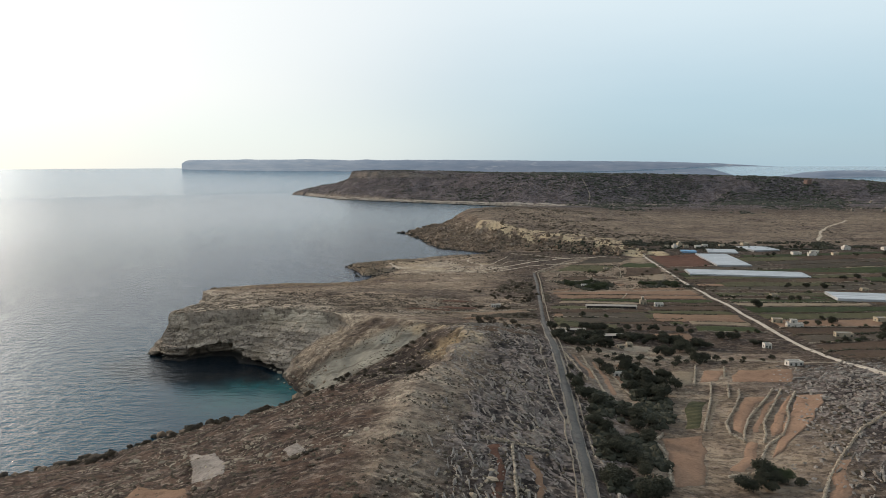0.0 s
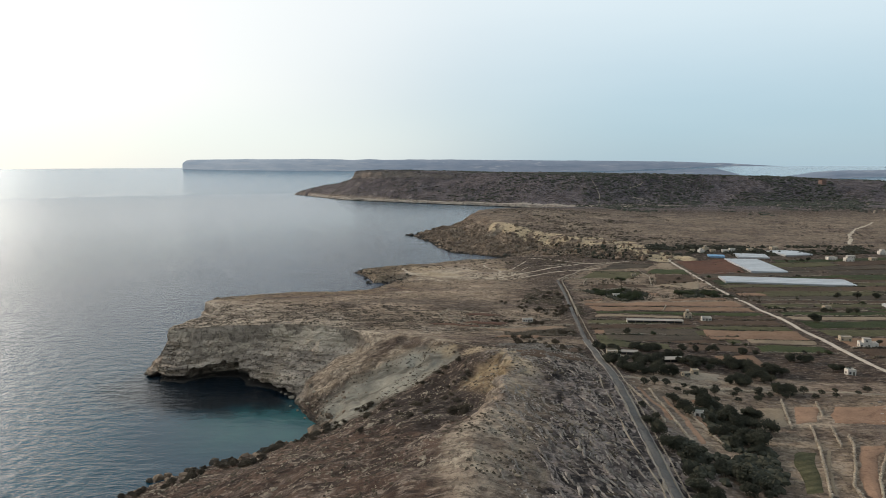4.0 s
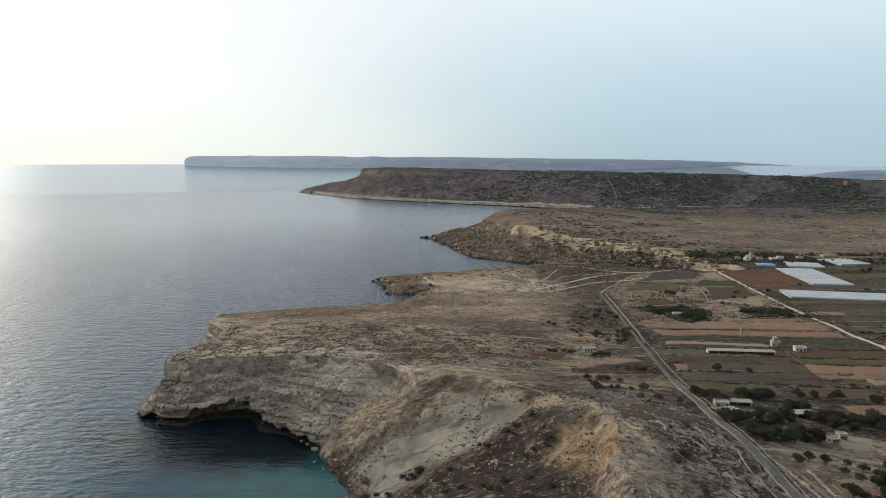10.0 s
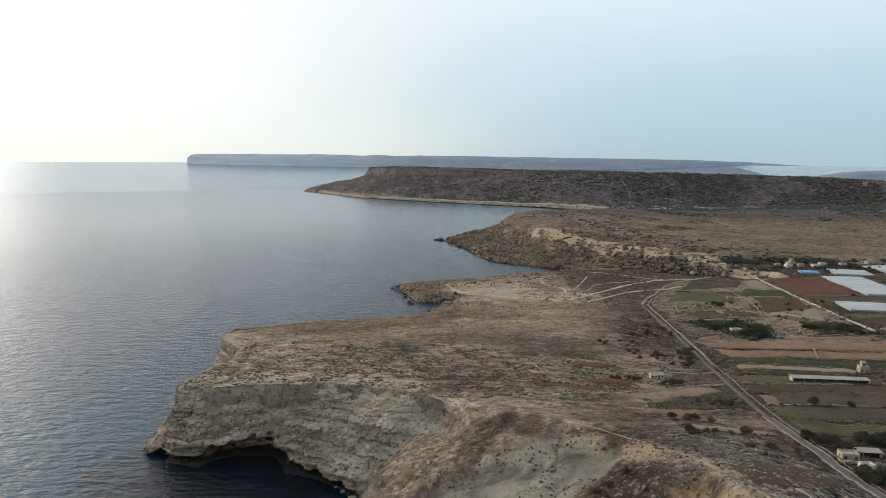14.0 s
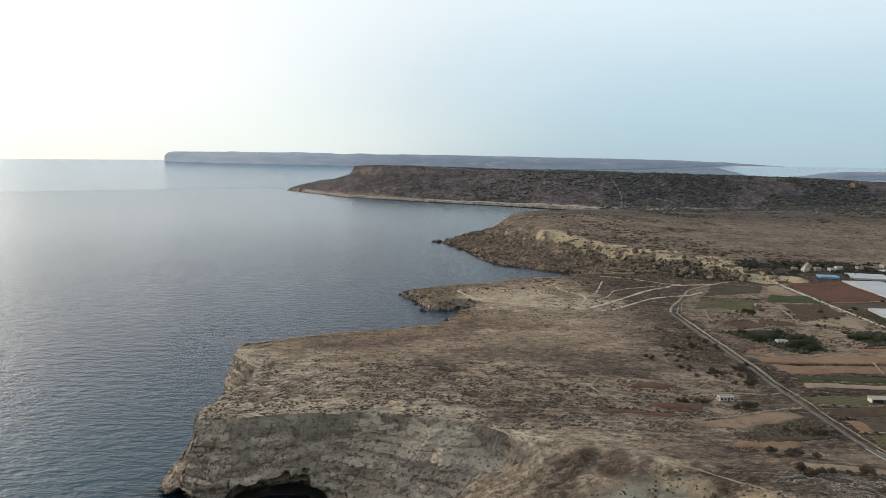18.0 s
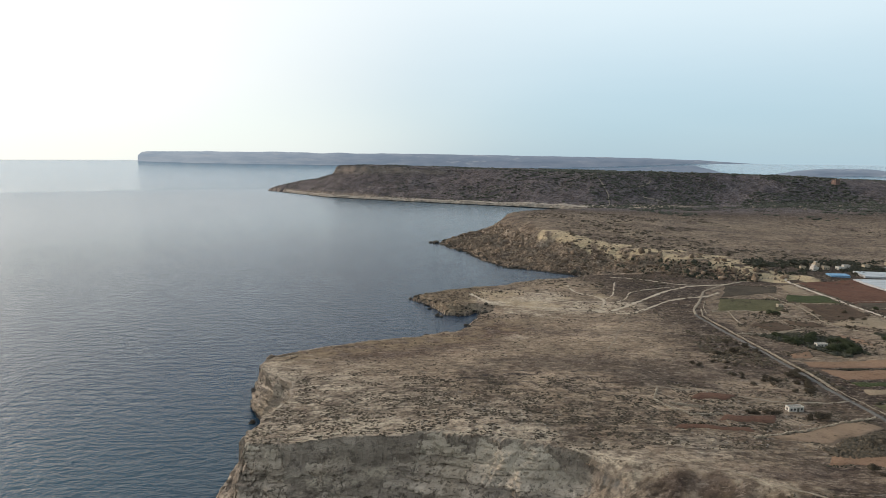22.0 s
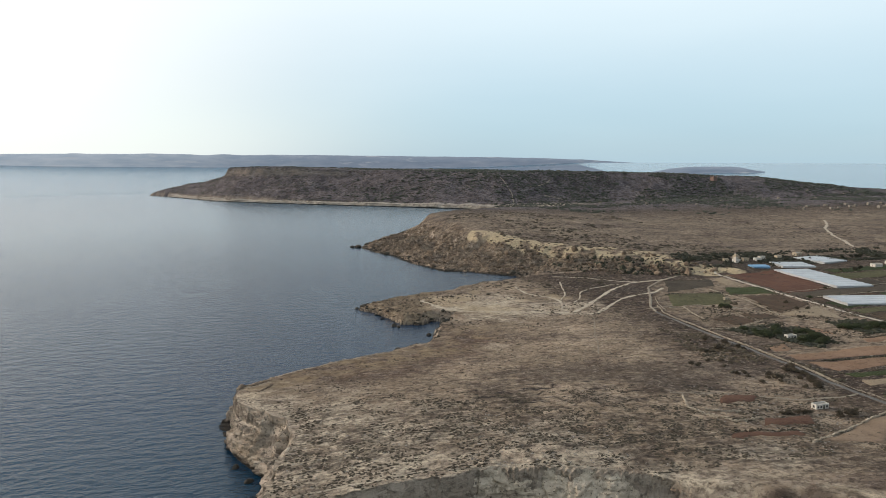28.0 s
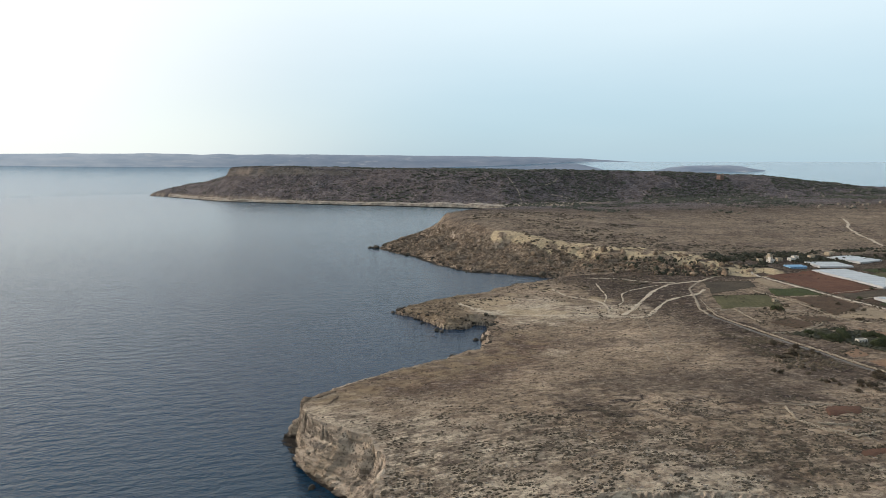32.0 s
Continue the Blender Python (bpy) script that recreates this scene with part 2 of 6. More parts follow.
rise_z = k.math("ADD", xyz.outputs["Z"], k.math("ADD", k.math("MULTIPLY", k.noise(24, 2, 0.5, lo=0.0, hi=1.0), 3.2), k.math("MULTIPLY", k.noise(5, 4, 0.65, lo=0.0, hi=1.0), 1.5)))
turn = k.math("FRACT", k.math("DIVIDE", rise_z, 0.85))
line = k.math("SUBTRACT", 1.0, k.ramp(k.math("ABSOLUTE", k.math("SUBTRACT", turn, 0.5)), 0.15, 0.30))
line = k.math("MULTIPLY", k.math("MULTIPLY", line, k.noise(11, 4, 0.6, squash=(1.6, 0.7, 1), lo=0.40, hi=0.54)), k.mask("bare"))
c = k.mix(line, soil, pale)
# broad worn pavements of bare rock between the lines
c = k.mix(k.math("MULTIPLY", k.math("MULTIPLY", k.noise(13, 5, 0.62, squash=(1.3, 0.8, 1), lo=0.51, hi=0.59), k.mask("bare")), 0.7), c, pale)
c = k.mix(k.math("MULTIPLY", k.mask("ledge"), 0.35), c, pale)
# stones, stalks and shade between them at hand size
loose = k.math("SUBTRACT", 1.0, k.mask("bare"))
c = k.mix(k.math("MULTIPLY", k.math("MULTIPLY", k.noise(2.0, 5, 0.7, lo=0.50, hi=0.58), 0.50), loose), c, (0.040, 0.030, 0.025))
c = k.mix(k.math("MULTIPLY", k.noise(2.8, 5, 0.65, squash=(0.7, 1.3, 1), lo=0.55, hi=0.62), 0.45), c, (0.42, 0.345, 0.27))
# scrub and bare spots in patches of a few steps, and wider ones
c = k.times(k.noise(4.6, 3, 0.55, squash=(0.8, 1.25, 1), lo=0.50, hi=0.58), c, (0.72, 0.70, 0.70))
c = k.times(k.noise(15, 3, 0.55, squash=(0.8, 1.3, 1), lo=0.50, hi=0.60), c, (0.84, 0.82, 0.82))
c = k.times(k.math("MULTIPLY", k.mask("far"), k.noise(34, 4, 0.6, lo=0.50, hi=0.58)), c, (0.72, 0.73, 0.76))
# bedding of the cliff rock
bed = k.noise(9.0, 5, 0.65, squash=(0.16, 0.16, 1.9))
rock = k.mix(bed, (0.19, 0.150, 0.116), (0.46, 0.378, 0.292))
rock = k.mix(k.math("MULTIPLY", k.noise(14, 6, 0.65), 0.55), rock, (0.41, 0.342, 0.268))
rock = k.mix(k.math("MULTIPLY", k.ramp(k.noise(3.2, 6, 0.7), 0.55, 0.9), 0.6), rock, (0.090, 0.073, 0.058))
c = k.mix(k.mask("cliff"), c, rock)
clay = k.mix(k.noise(20, 6, 0.65), (0.17, 0.158, 0.128), (0.36, 0.342, 0.278))
clay = k.mix(k.math("MULTIPLY", k.noise(7, 5, 0.65, squash=(0.22, 1.3, 0.5), lo=0.48, hi=0.64), 0.65), clay, (0.095, 0.083, 0.067))
c = k.mix(k.mask("clay"), c, clay)
c = k.mix(k.mask("ochre"), c, k.mix(k.noise(7, 6, 0.7, lo=0.35, hi=0.65), (0.13, 0.090, 0.055), (0.38, 0.290, 0.175)))
c = k.mix(k.mask("sand"), c, k.mix(fine, (0.33, 0.26, 0.165), (0.54, 0.43, 0.275)))
c = k.mix(k.mask("wet"), c, (0.035, 0.032, 0.028))
h = k.math("ADD", k.noise(1.6, 6, 0.7), k.math("MULTIPLY", k.noise(6, 5, 0.65, squash=(0.35, 0.35, 2.0)), 1.2))
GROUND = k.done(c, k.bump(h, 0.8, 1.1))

k = Mat("cliff_limestone", 0.92, 0.12)
bed = k.noise(7.0, 5, 0.65, squash=(0.14, 0.14, 2.2), lo=0.35, hi=0.65)
c = k.mix(bed, (0.175, 0.139, 0.110), (0.60, 0.494, 0.382))
c = k.mix(k.math("MULTIPLY", k.noise(11, 6, 0.65), 0.5), c, (0.46, 0.380, 0.298))
c = k.mix(k.math("MULTIPLY", k.noise(2.6, 5, 0.68, lo=0.53, hi=0.62), 0.75), c, (0.060, 0.049, 0.037))
c = k.mix(k.math("MULTIPLY", k.noise(6, 5, 0.7, squash=(1.6, 1.6, 0.35), lo=0.55, hi=0.72), 0.5), c, (0.12, 0.098, 0.072))
c = k.mix(k.math("MULTIPLY", k.noise(24, 4, 0.6, lo=0.5, hi=0.7), 0.4), c, (0.30, 0.228, 0.15))
low = k.t.nodes.new("ShaderNodeSeparateXYZ")
k.t.links.new(k.pos, low.inputs[0])
# uppermost beds paler: chalky cap, with the lit brow's brightness put into the colour
cap = k.ramp(k.math("ADD", low.outputs["Z"], k.math("MULTIPLY", k.noise(9, 4, 0.6), 5.0)), 24.0, 33.0)
c = k.mix(k.math("MULTIPLY", cap, 0.55), c, (0.60, 0.51, 0.385))
tide = k.math("SUBTRACT", 1.0, k.ramp(k.math("ADD", low.outputs["Z"], k.math("MULTIPLY", k.noise(4, 4), 1.2)), 1.6, 3.4))
c = k.mix(tide, c, (0.030, 0.026, 0.022))
# pits are dark spots: the shade of small hollows put into the colour
pit = k.noise(1.1, 3, 0.6, squash=(0.8, 0.8, 1.4), lo=0.60, hi=0.68)
c = k.mix(k.math("MULTIPLY", pit, 0.75), c, (0.045, 0.037, 0.030))
CLIFF = k.done(c, k.bump(k.noise(0.9, 7, 0.72), 0.8, 0.6))

k = Mat("shelf_limestone", 0.92, 0.12)
c = k.mix(k.noise(14, 5, 0.65), (0.20, 0.172, 0.142), (0.40, 0.345, 0.280))
c = k.mix(k.math("MULTIPLY", k.noise(6, 5, 0.7, lo=0.52, hi=0.62), 0.6), c, (0.10, 0.085, 0.070))
low = k.t.nodes.new("ShaderNodeSeparateXYZ")
k.t.links.new(k.pos, low.inputs[0])
c = k.mix(k.math("SUBTRACT", 1.0, k.ramp(low.outputs["Z"], 1.2, 2.4)), c, (0.035, 0.032, 0.030))
LEDGE = k.done(c, k.bump(k.noise(3, 5, 0.7), 0.7, 0.8))

# Sea: dark, rippled; green where the bay is shallow over sand.
k = Mat("sea_water", 0.09, 0.42)
k.b.inputs["IOR"].default_value = 1.33
mp = k.t.nodes.new("ShaderNodeMapping")
mp.inputs["Location"].default_value = (94 / 62, -318 / 52, 0)
mp.inputs["Scale"].default_value = (1 / 62, 1 / 52, 0)
k.put(mp.inputs["Vector"], k.pos)
ball = k.t.nodes.new("ShaderNodeVectorMath")
ball.operation = "LENGTH"
k.t.links.new(mp.outputs[0], ball.inputs[0])
shallow = k.math("SUBTRACT", 1.0, k.ramp(ball.outputs["Value"], 0.15, 1.15))
shallow = k.math("MULTIPLY", shallow, k.math("ADD", 0.55, k.math("MULTIPLY", k.noise(22, 4, 0.6), 0.45)))
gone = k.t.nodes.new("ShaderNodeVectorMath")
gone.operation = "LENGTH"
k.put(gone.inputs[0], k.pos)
# outward the base colour pales in place of the sky's sheen on the water
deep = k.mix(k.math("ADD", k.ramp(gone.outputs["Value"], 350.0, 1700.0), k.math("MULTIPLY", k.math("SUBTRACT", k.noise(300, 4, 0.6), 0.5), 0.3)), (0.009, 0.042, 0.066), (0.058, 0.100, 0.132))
# the open water off the cape is deeper and bluer than that off the near slope
place = k.t.nodes.new("ShaderNodeSeparateXYZ")
k.t.links.new(k.pos, place.inputs[0])
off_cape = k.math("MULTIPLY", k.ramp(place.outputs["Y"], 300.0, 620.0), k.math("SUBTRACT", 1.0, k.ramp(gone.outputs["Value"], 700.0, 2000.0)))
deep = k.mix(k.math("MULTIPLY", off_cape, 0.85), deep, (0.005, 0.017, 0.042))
# farther still, haze over the water is put into the colour too
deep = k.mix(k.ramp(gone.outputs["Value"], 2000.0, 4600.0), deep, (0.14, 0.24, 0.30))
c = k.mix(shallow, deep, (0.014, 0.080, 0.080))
# deep water, with the cape wall's shade and dark reflection put into the colour
wall_shade = k.t.nodes.new("ShaderNodeMapping")
wall_shade.inputs["Location"].default_value = (146 / 80, -374 / 46, 0)
wall_shade.inputs["Scale"].default_value = (1 / 80, 1 / 46, 0)
k.put(wall_shade.inputs["Vector"], k.pos)
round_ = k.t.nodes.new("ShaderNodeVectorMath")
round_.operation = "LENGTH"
k.t.links.new(wall_shade.outputs[0], round_.inputs[0])
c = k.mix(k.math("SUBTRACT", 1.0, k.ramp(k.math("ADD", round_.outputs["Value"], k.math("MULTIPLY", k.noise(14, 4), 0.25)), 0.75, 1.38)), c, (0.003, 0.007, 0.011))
swell = k.noise(13, 3, 0.55, squash=(1.0, 2.1, 1), lo=0.0, hi=1.0)
chop = k.noise(4.2, 4, 0.6, squash=(1.0, 1.7, 1), lo=0.0, hi=1.0)
spread = k.t.nodes.new("ShaderNodeVectorMath")
spread.operation = "LENGTH"
k.put(spread.inputs[0], k.pos)
sheltered = k.math("SUBTRACT", 1.0, k.ramp(ball.outputs["Value"], 0.9, 1.7))
calm = k.math("MULTIPLY", k.math("SUBTRACT", 1.0, k.math("MULTIPLY", sheltered, 0.86)), k.math("SUBTRACT", 1.0, k.math("MULTIPLY", k.ramp(spread.outputs["Value"], 500.0, 1800.0), 0.5)))
# far out the near faces of the waves are what one sees: the sheet leans to the land
lean = k.math("MAXIMUM", k.math("SUBTRACT", k.math("MINIMUM", spread.outputs["Value"], 3150.0), 400.0), 0.0)
lean = k.math("MULTIPLY", k.math("MULTIPLY", k.math("MULTIPLY", lean, lean), 0.000021), k.math("SUBTRACT", 1.0, k.ramp(place.outputs["X"], 800.0, 2000.0)))
n = k.bump(k.math("ADD", lean, k.math("MULTIPLY", calm, k.math("ADD", swell, k.math("MULTIPLY", chop, 0.5)))), 1.0, 0.9)
k.put(k.b.inputs["Specular IOR Level"], k.math("SUBTRACT", k.math("ADD", 0.46, k.math("MULTIPLY", k.ramp(spread.outputs["Value"], 300.0, 1800.0), 0.45)), k.math("MULTIPLY", sheltered, 0.14)))
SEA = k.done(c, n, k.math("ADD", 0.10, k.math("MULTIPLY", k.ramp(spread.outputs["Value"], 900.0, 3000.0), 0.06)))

ASPHALT = earth_like("worn_asphalt", (0.088, 0.083, 0.076), (0.150, 0.141, 0.128), 2.0, 0.0)
# ---------------------------------------------------------------- land form
# Plan in metres: x east, y north along the coast, sea level at z = 0.


def lattice(ix, iy, seed):
    """Repeatable random values 0..1 on a lattice."""
    h = (ix.astype(np.int64) * 374761393 + iy.astype(np.int64) * 668265263 + seed * 974634777) & 0xFFFFFFFF
    h = ((h ^ (h >> 13)) * 1274126177) & 0xFFFFFFFF
    return ((h ^ (h >> 16)) & 0xFFFF) / 65535.0


def soft_noise(x, y, size, seed=0):
    """Smooth value noise, -1..1."""
    u, v = x / size, y / size
    ix, iy = np.floor(u), np.floor(v)
    fx, fy = u - ix, v - iy
    fx, fy = fx * fx * (3 - 2 * fx), fy * fy * (3 - 2 * fy)
    a, b = lattice(ix, iy, seed), lattice(ix + 1, iy, seed)
    c, d = lattice(ix, iy + 1, seed), lattice(ix + 1, iy + 1, seed)
    return 2 * ((a + (b - a) * fx) * (1 - fy) + (c + (d - c) * fx) * fy) - 1


def fractal(x, y, size, octaves=4, seed=0):
    out, gain = 0.0 * x, 1.0
    for k in range(octaves):
        out = out + gain * soft_noise(x + 37.1 * k, y - 19.7 * k, size, seed + k)
        size, gain = size * 0.47, gain * 0.5
    return out


def smooth01(v):
    v = np.clip(v, 0, 1)
    return v * v * (3 - 2 * v)


def line_distance(px, py, pts, closed=False):
    """Distance from points to a polyline."""
    best = np.full(px.shape, 1e18)
    ends = pts[1:] + pts[:1] if closed else pts[1:]
    for (ax, ay), (bx, by) in zip(pts, ends):
        dx, dy = bx - ax, by - ay
        t = np.clip(((px - ax) * dx + (py - ay) * dy) / (dx * dx + dy * dy), 0, 1)
        best = np.minimum(best, (px - ax - t * dx) ** 2 + (py - ay - t * dy) ** 2)
    return np.sqrt(best)


def within(px, py, pts):
    """Which points lie inside a polygon."""
    odd = np.zeros(px.shape, bool)
    for (ax, ay), (bx, by) in zip(pts, pts[1:] + pts[:1]):
        if ay == by:
            continue
        odd ^= ((ay > py) != (by > py)) & (px < (bx - ax) * (py - ay) / (by - ay) + ax)
    return odd


# The shore, from the near slope round the bay, the cape, the spur, the hill and the far ridge.
COAST_NEAR = [(-420, -450), (-330, 0), (-235, 165), (-185, 209), (-162, 219), (-146, 235), (-130, 253), (-110, 268), (-89, 283),
              (-72, 302), (-66, 316), (-77, 329), (-88, 346), (-97, 360), (-119, 376), (-141, 387), (-172, 386), (-190, 388),
              (-205, 398), (-207, 420), (-200, 450), (-198, 482), (-211, 504), (-221, 530), (-223, 550), (-213, 566), (-190, 588),
              (-150, 612), (-120, 638), (-92, 655), (-80, 668), (-75, 692), (-70, 708), (-58, 724), (-50, 738), (-62, 741), (-80, 731), (-98, 737), (-107, 773), (-124, 804)]
COAST_FAR = [(-115, 815), (-84, 834), (-40, 846), (10, 879), (65, 899), (97, 912), (92, 926), (45, 960), (-4, 997), (-22, 1060),
             (-38, 1119), (-62, 1180), (-76, 1236), (-60, 1292), (22, 1382), (122, 1502), (222, 1642), (312, 1780), (366, 1904),
             (300, 1975), (159, 2080), (-133, 2262), (-424, 2474), (-640, 2780), (-740, 2890), (-705, 3000), (-300, 3160), (500, 3320), (1500, 3350),
             (2050, 2950), (2500, 2300), (3200, 1500), (3200, -450)]
COAST = COAST_NEAR + COAST_FAR
# The upper edge of the cliffs and slopes above that shore.
RIM_NEAR = [(20, -450), (4, 0), (8, 80), (12, 140), (22, 210), (33, 262), (30, 296), (22, 325), (0, 351), (-28, 366), (-58, 382),
            (-92, 400), (-130, 408), (-165, 408), (-190, 404), (-198, 413), (-194, 430), (-187, 452), (-187, 482), (-200, 502), (-218, 526), (-219, 548),
            (-208, 560), (-188, 573), (-148, 599), (-118, 624), (-88, 646), (-75, 664), (-70, 690), (-65, 710), (-52, 724), (-42, 742), (-62, 747), (-82, 738), (-93, 742), (-102, 775), (-117, 803)]
RIM_FAR = [(-108, 808), (-80, 825), (-36, 837), (15, 870), (70, 889), (106, 908), (106, 928), (54, 970), (6, 1003), (-12, 1062),
           (-28, 1122), (-52, 1184), (-64, 1236), (-50, 1287), (32, 1374), (132, 1494), (232, 1634), (322, 1772), (380, 1906),
           (306, 1985), (165, 2092), (-125, 2274), (-416, 2486), (-628, 2790), (-715, 2892), (-690, 2990), (-290, 3145), (500, 3300), (1480, 3330),
           (2030, 2930), (2480, 2290), (3150, 1500), (3150, -450)]
RIM = RIM_NEAR + RIM_FAR
# The tableland behind the boulder slope and sandy scarp, and the long far ridge.
TABLE_FOOT = [(-73, 1240), (-60, 1180), (-36, 1119), (-20, 1060), (-2, 1000), (47, 963), (97, 930), (150, 905), (215, 868), (285, 826), (345, 808),
              (460, 850), (900, 950), (1600, 900), (2600, 800), (2600, 1950), (1500, 1850), (900, 1800), (450, 1830), (370, 1890), (310, 1775), (222, 1640), (122, 1500), (22, 1380), (-58, 1290)]
TABLE_RIM = [(48, 1275), (52, 1215), (66, 1150), (88, 1092), (122, 1050), (166, 1004), (225, 935), (285, 862), (352, 838),
             (480, 890), (900, 1010), (1600, 1000), (2500, 900), (2500, 1750), (1500, 1700), (900, 1650), (480, 1680), (330, 1720), (235, 1620), (140, 1490), (75, 1380), (52, 1310)]
RIDGE_FOOT = [(-738, 2888), (-636, 2775), (-422, 2476), (-131, 2264), (160, 2084), (300, 1978), (420, 1960), (700, 2010), (1150, 1980), (1700, 1850), (2300, 1900),
              (2450, 2300), (2030, 2930), (1480, 3330), (500, 3320), (-300, 3150), (-700, 2995)]
RIDGE_RIM = [(-412, 2648), (-345, 2570), (-180, 2480), (40, 2400), (250, 2330), (480, 2270), (760, 2250), (1150, 2190), (1600, 2150), (2000, 2200),
             (2050, 2400), (1700, 2700), (1300, 2950), (500, 3000), (-200, 2950), (-420, 2790)]

BROW = [(31, 296), (34, 262), (27, 235), (25, 208), (13, 186), (-5, 170), (-26, 162)]

LOW_SPOTS = [(20, -450, 82), (300, -450, 80), (6, 0, 73), (110, 0, 53), (240, 0, 70), (10, 134, 66), (62, 150, 53), (100, 160, 45), (114, 160, 44),
             (170, 150, 50), (250, 140, 64), (400, 100, 75), (117, 215, 42.5), (145, 238, 41), (195, 240, 43), (320, 260, 44), (33, 262, 54), (45, 297, 49.5),
             (81, 300, 43), (214, 299, 35), (22, 323, 43), (0, 350, 39), (-58, 382, 36.5), (96, 426, 28.5), (126, 436, 28)]
LOW_SPOTS += [(184, 453, 27), (59, 436, 28.5), (1, 441, 32), (-85, 412, 36), (-190, 406, 30.5), (-215, 536, 22), (-150, 500, 28), (-46, 617, 14),
              (-148, 597, 17), (-85, 648, 9), (45, 715, 12), (-80, 780, 7), (-60, 700, 9), (-105, 790, 6), (120, 640, 16), (187, 617, 16.5), (290, 690, 15), (422, 636, 16.5),
              (384, 840, 15), (300, 500, 24), (520, 420, 30), (650, 700, 22), (100, 890, 8), (285, 823, 12), (-100, 800, 6), (10, 850, 8)]
LOW_SPOTS += [(40, 980, 3), (-30, 1130, 3), (-60, 1240, 3), (900, 900, 24), (1200, 400, 50), (2500, 800, 40), (400, 1920, 6), (900, 1900, 14), (1700, 1850, 22),
              (150, 2100, 6), (-420, 2490, 6), (-720, 2880, 6), (500, 3300, 5), (2400, 2250, 8), (2000, 2950, 6), (3150, 0, 60)]
TABLE_SPOTS = [(-15, 1260, 36), (55, 1270, 46), (64, 1160, 43), (122, 1055, 35), (166, 1008, 29), (225, 940, 24), (290, 862, 18), (352, 840, 15), (520, 950, 20),
               (500, 1250, 30), (250, 1500, 36), (330, 1720, 24), (900, 1050, 26), (900, 1500, 32), (1600, 1100, 34), (2500, 1000, 40), (2500, 1700, 34), (1500, 1650, 30)]
RIDGE_SPOTS = [(-430, 2650, 110), (-300, 2650, 114), (0, 2500, 106), (300, 2450, 102), (700, 2400, 98), (1150, 2260, 90), (1450, 2280, 74), (1650, 2300, 54), (1800, 2300, 34), (2000, 2300, 22),
               (1300, 2900, 60), (500, 2950, 95), (-200, 2900, 108)]


class Spline:
    """A thin sheet bent through a few spot heights."""

    def __init__(self, spots, give):
        p = np.array(spots, float)
        self.p = p[:, :2] / 100
        n = len(p)
        m = np.zeros((n + 3, n + 3))
        m[:n, :n] = self.kernel(self.p[:, None] - self.p[None]) + give * np.eye(n)
        m[:n, n], m[:n, n + 1:] = 1, self.p
        m[n, :n], m[n + 1:, :n] = 1, self.p.T
        self.w = np.linalg.solve(m, np.r_[p[:, 2], 0, 0, 0])

    @staticmethod
    def kernel(d):
        r = (d ** 2).sum(-1)
        return 0.5 * r * np.log(r + 1e-9)

    def __call__(self, x, y):
        x, y = x / 100, y / 100
        out = self.w[-3] + self.w[-2] * x + self.w[-1] * y
        for (a, b), w in zip(self.p, self.w):
            r = (x - a) ** 2 + (y - b) ** 2
            out = out + w * 0.5 * r * np.log(r + 1e-9)
        return out


LOW, TABLE, RIDGE = Spline(LOW_SPOTS, 0.02), Spline(TABLE_SPOTS, 0.02), Spline(RIDGE_SPOTS, 0.05)


def rise(x, y, foot, rim):
    """0 outside the foot line, 1 inside the rim, and the share of the way between; and the distance beyond the foot."""
    inside_foot, inside_rim = within(x, y, foot), within(x, y, rim)
    df, dr = line_distance(x, y, foot, True), line_distance(x, y, rim, True)
    u = np.where(inside_rim, 1.0, df / (df + dr + 1e-6))
    return np.where(inside_foot, u, 0.0), np.where(inside_foot, 0.0, df), np.where(inside_rim, dr, 0.0)


def stepped(u, sharp):
    """Cliff profile: steep foot, sloping ledge, steep upper band."""
    a = 0.44 * smooth01(u / 0.2) + 0.18 * smooth01((u - 0.15) / 0.6) + 0.38 * smooth01((u - 0.74) / 0.2)
    return a * sharp + u * (1 - sharp)


def cliffness(x, y):
    """Where the shore is a sheer rock wall rather than a slope."""
    south = smooth01((y - 352) / 30) * smooth01((-40 - x) / 24)
    return np.clip(south, 0, 1) * (y < 1500) + 0.7 * (y > 1500)


def oval(x, y, cx, cy, rx, ry):
    return smooth01((1 - np.hypot((x - cx) / rx, (y - cy) / ry)) / 0.45)


def bedding(x, y, z):
    """Where the beds of rock crop out along the contours: strength and phase, for the near slope and the headland."""
    near = np.clip(oval(x, y, 50, 200, 52, 160) + oval(x, y, 225, 150, 85, 110), 0, 1)
    cape = oval(x, y, -70, 445, 170, 75)
    t1 = (z + 0.8 * fractal(x, y, 22, 3, 501)) / 1.25
    t2 = (z + 0.9 * fractal(x, y, 30, 4, 531)) / 1.15
    return near, t1 - np.floor(t1), cape, t2 - np.floor(t2)


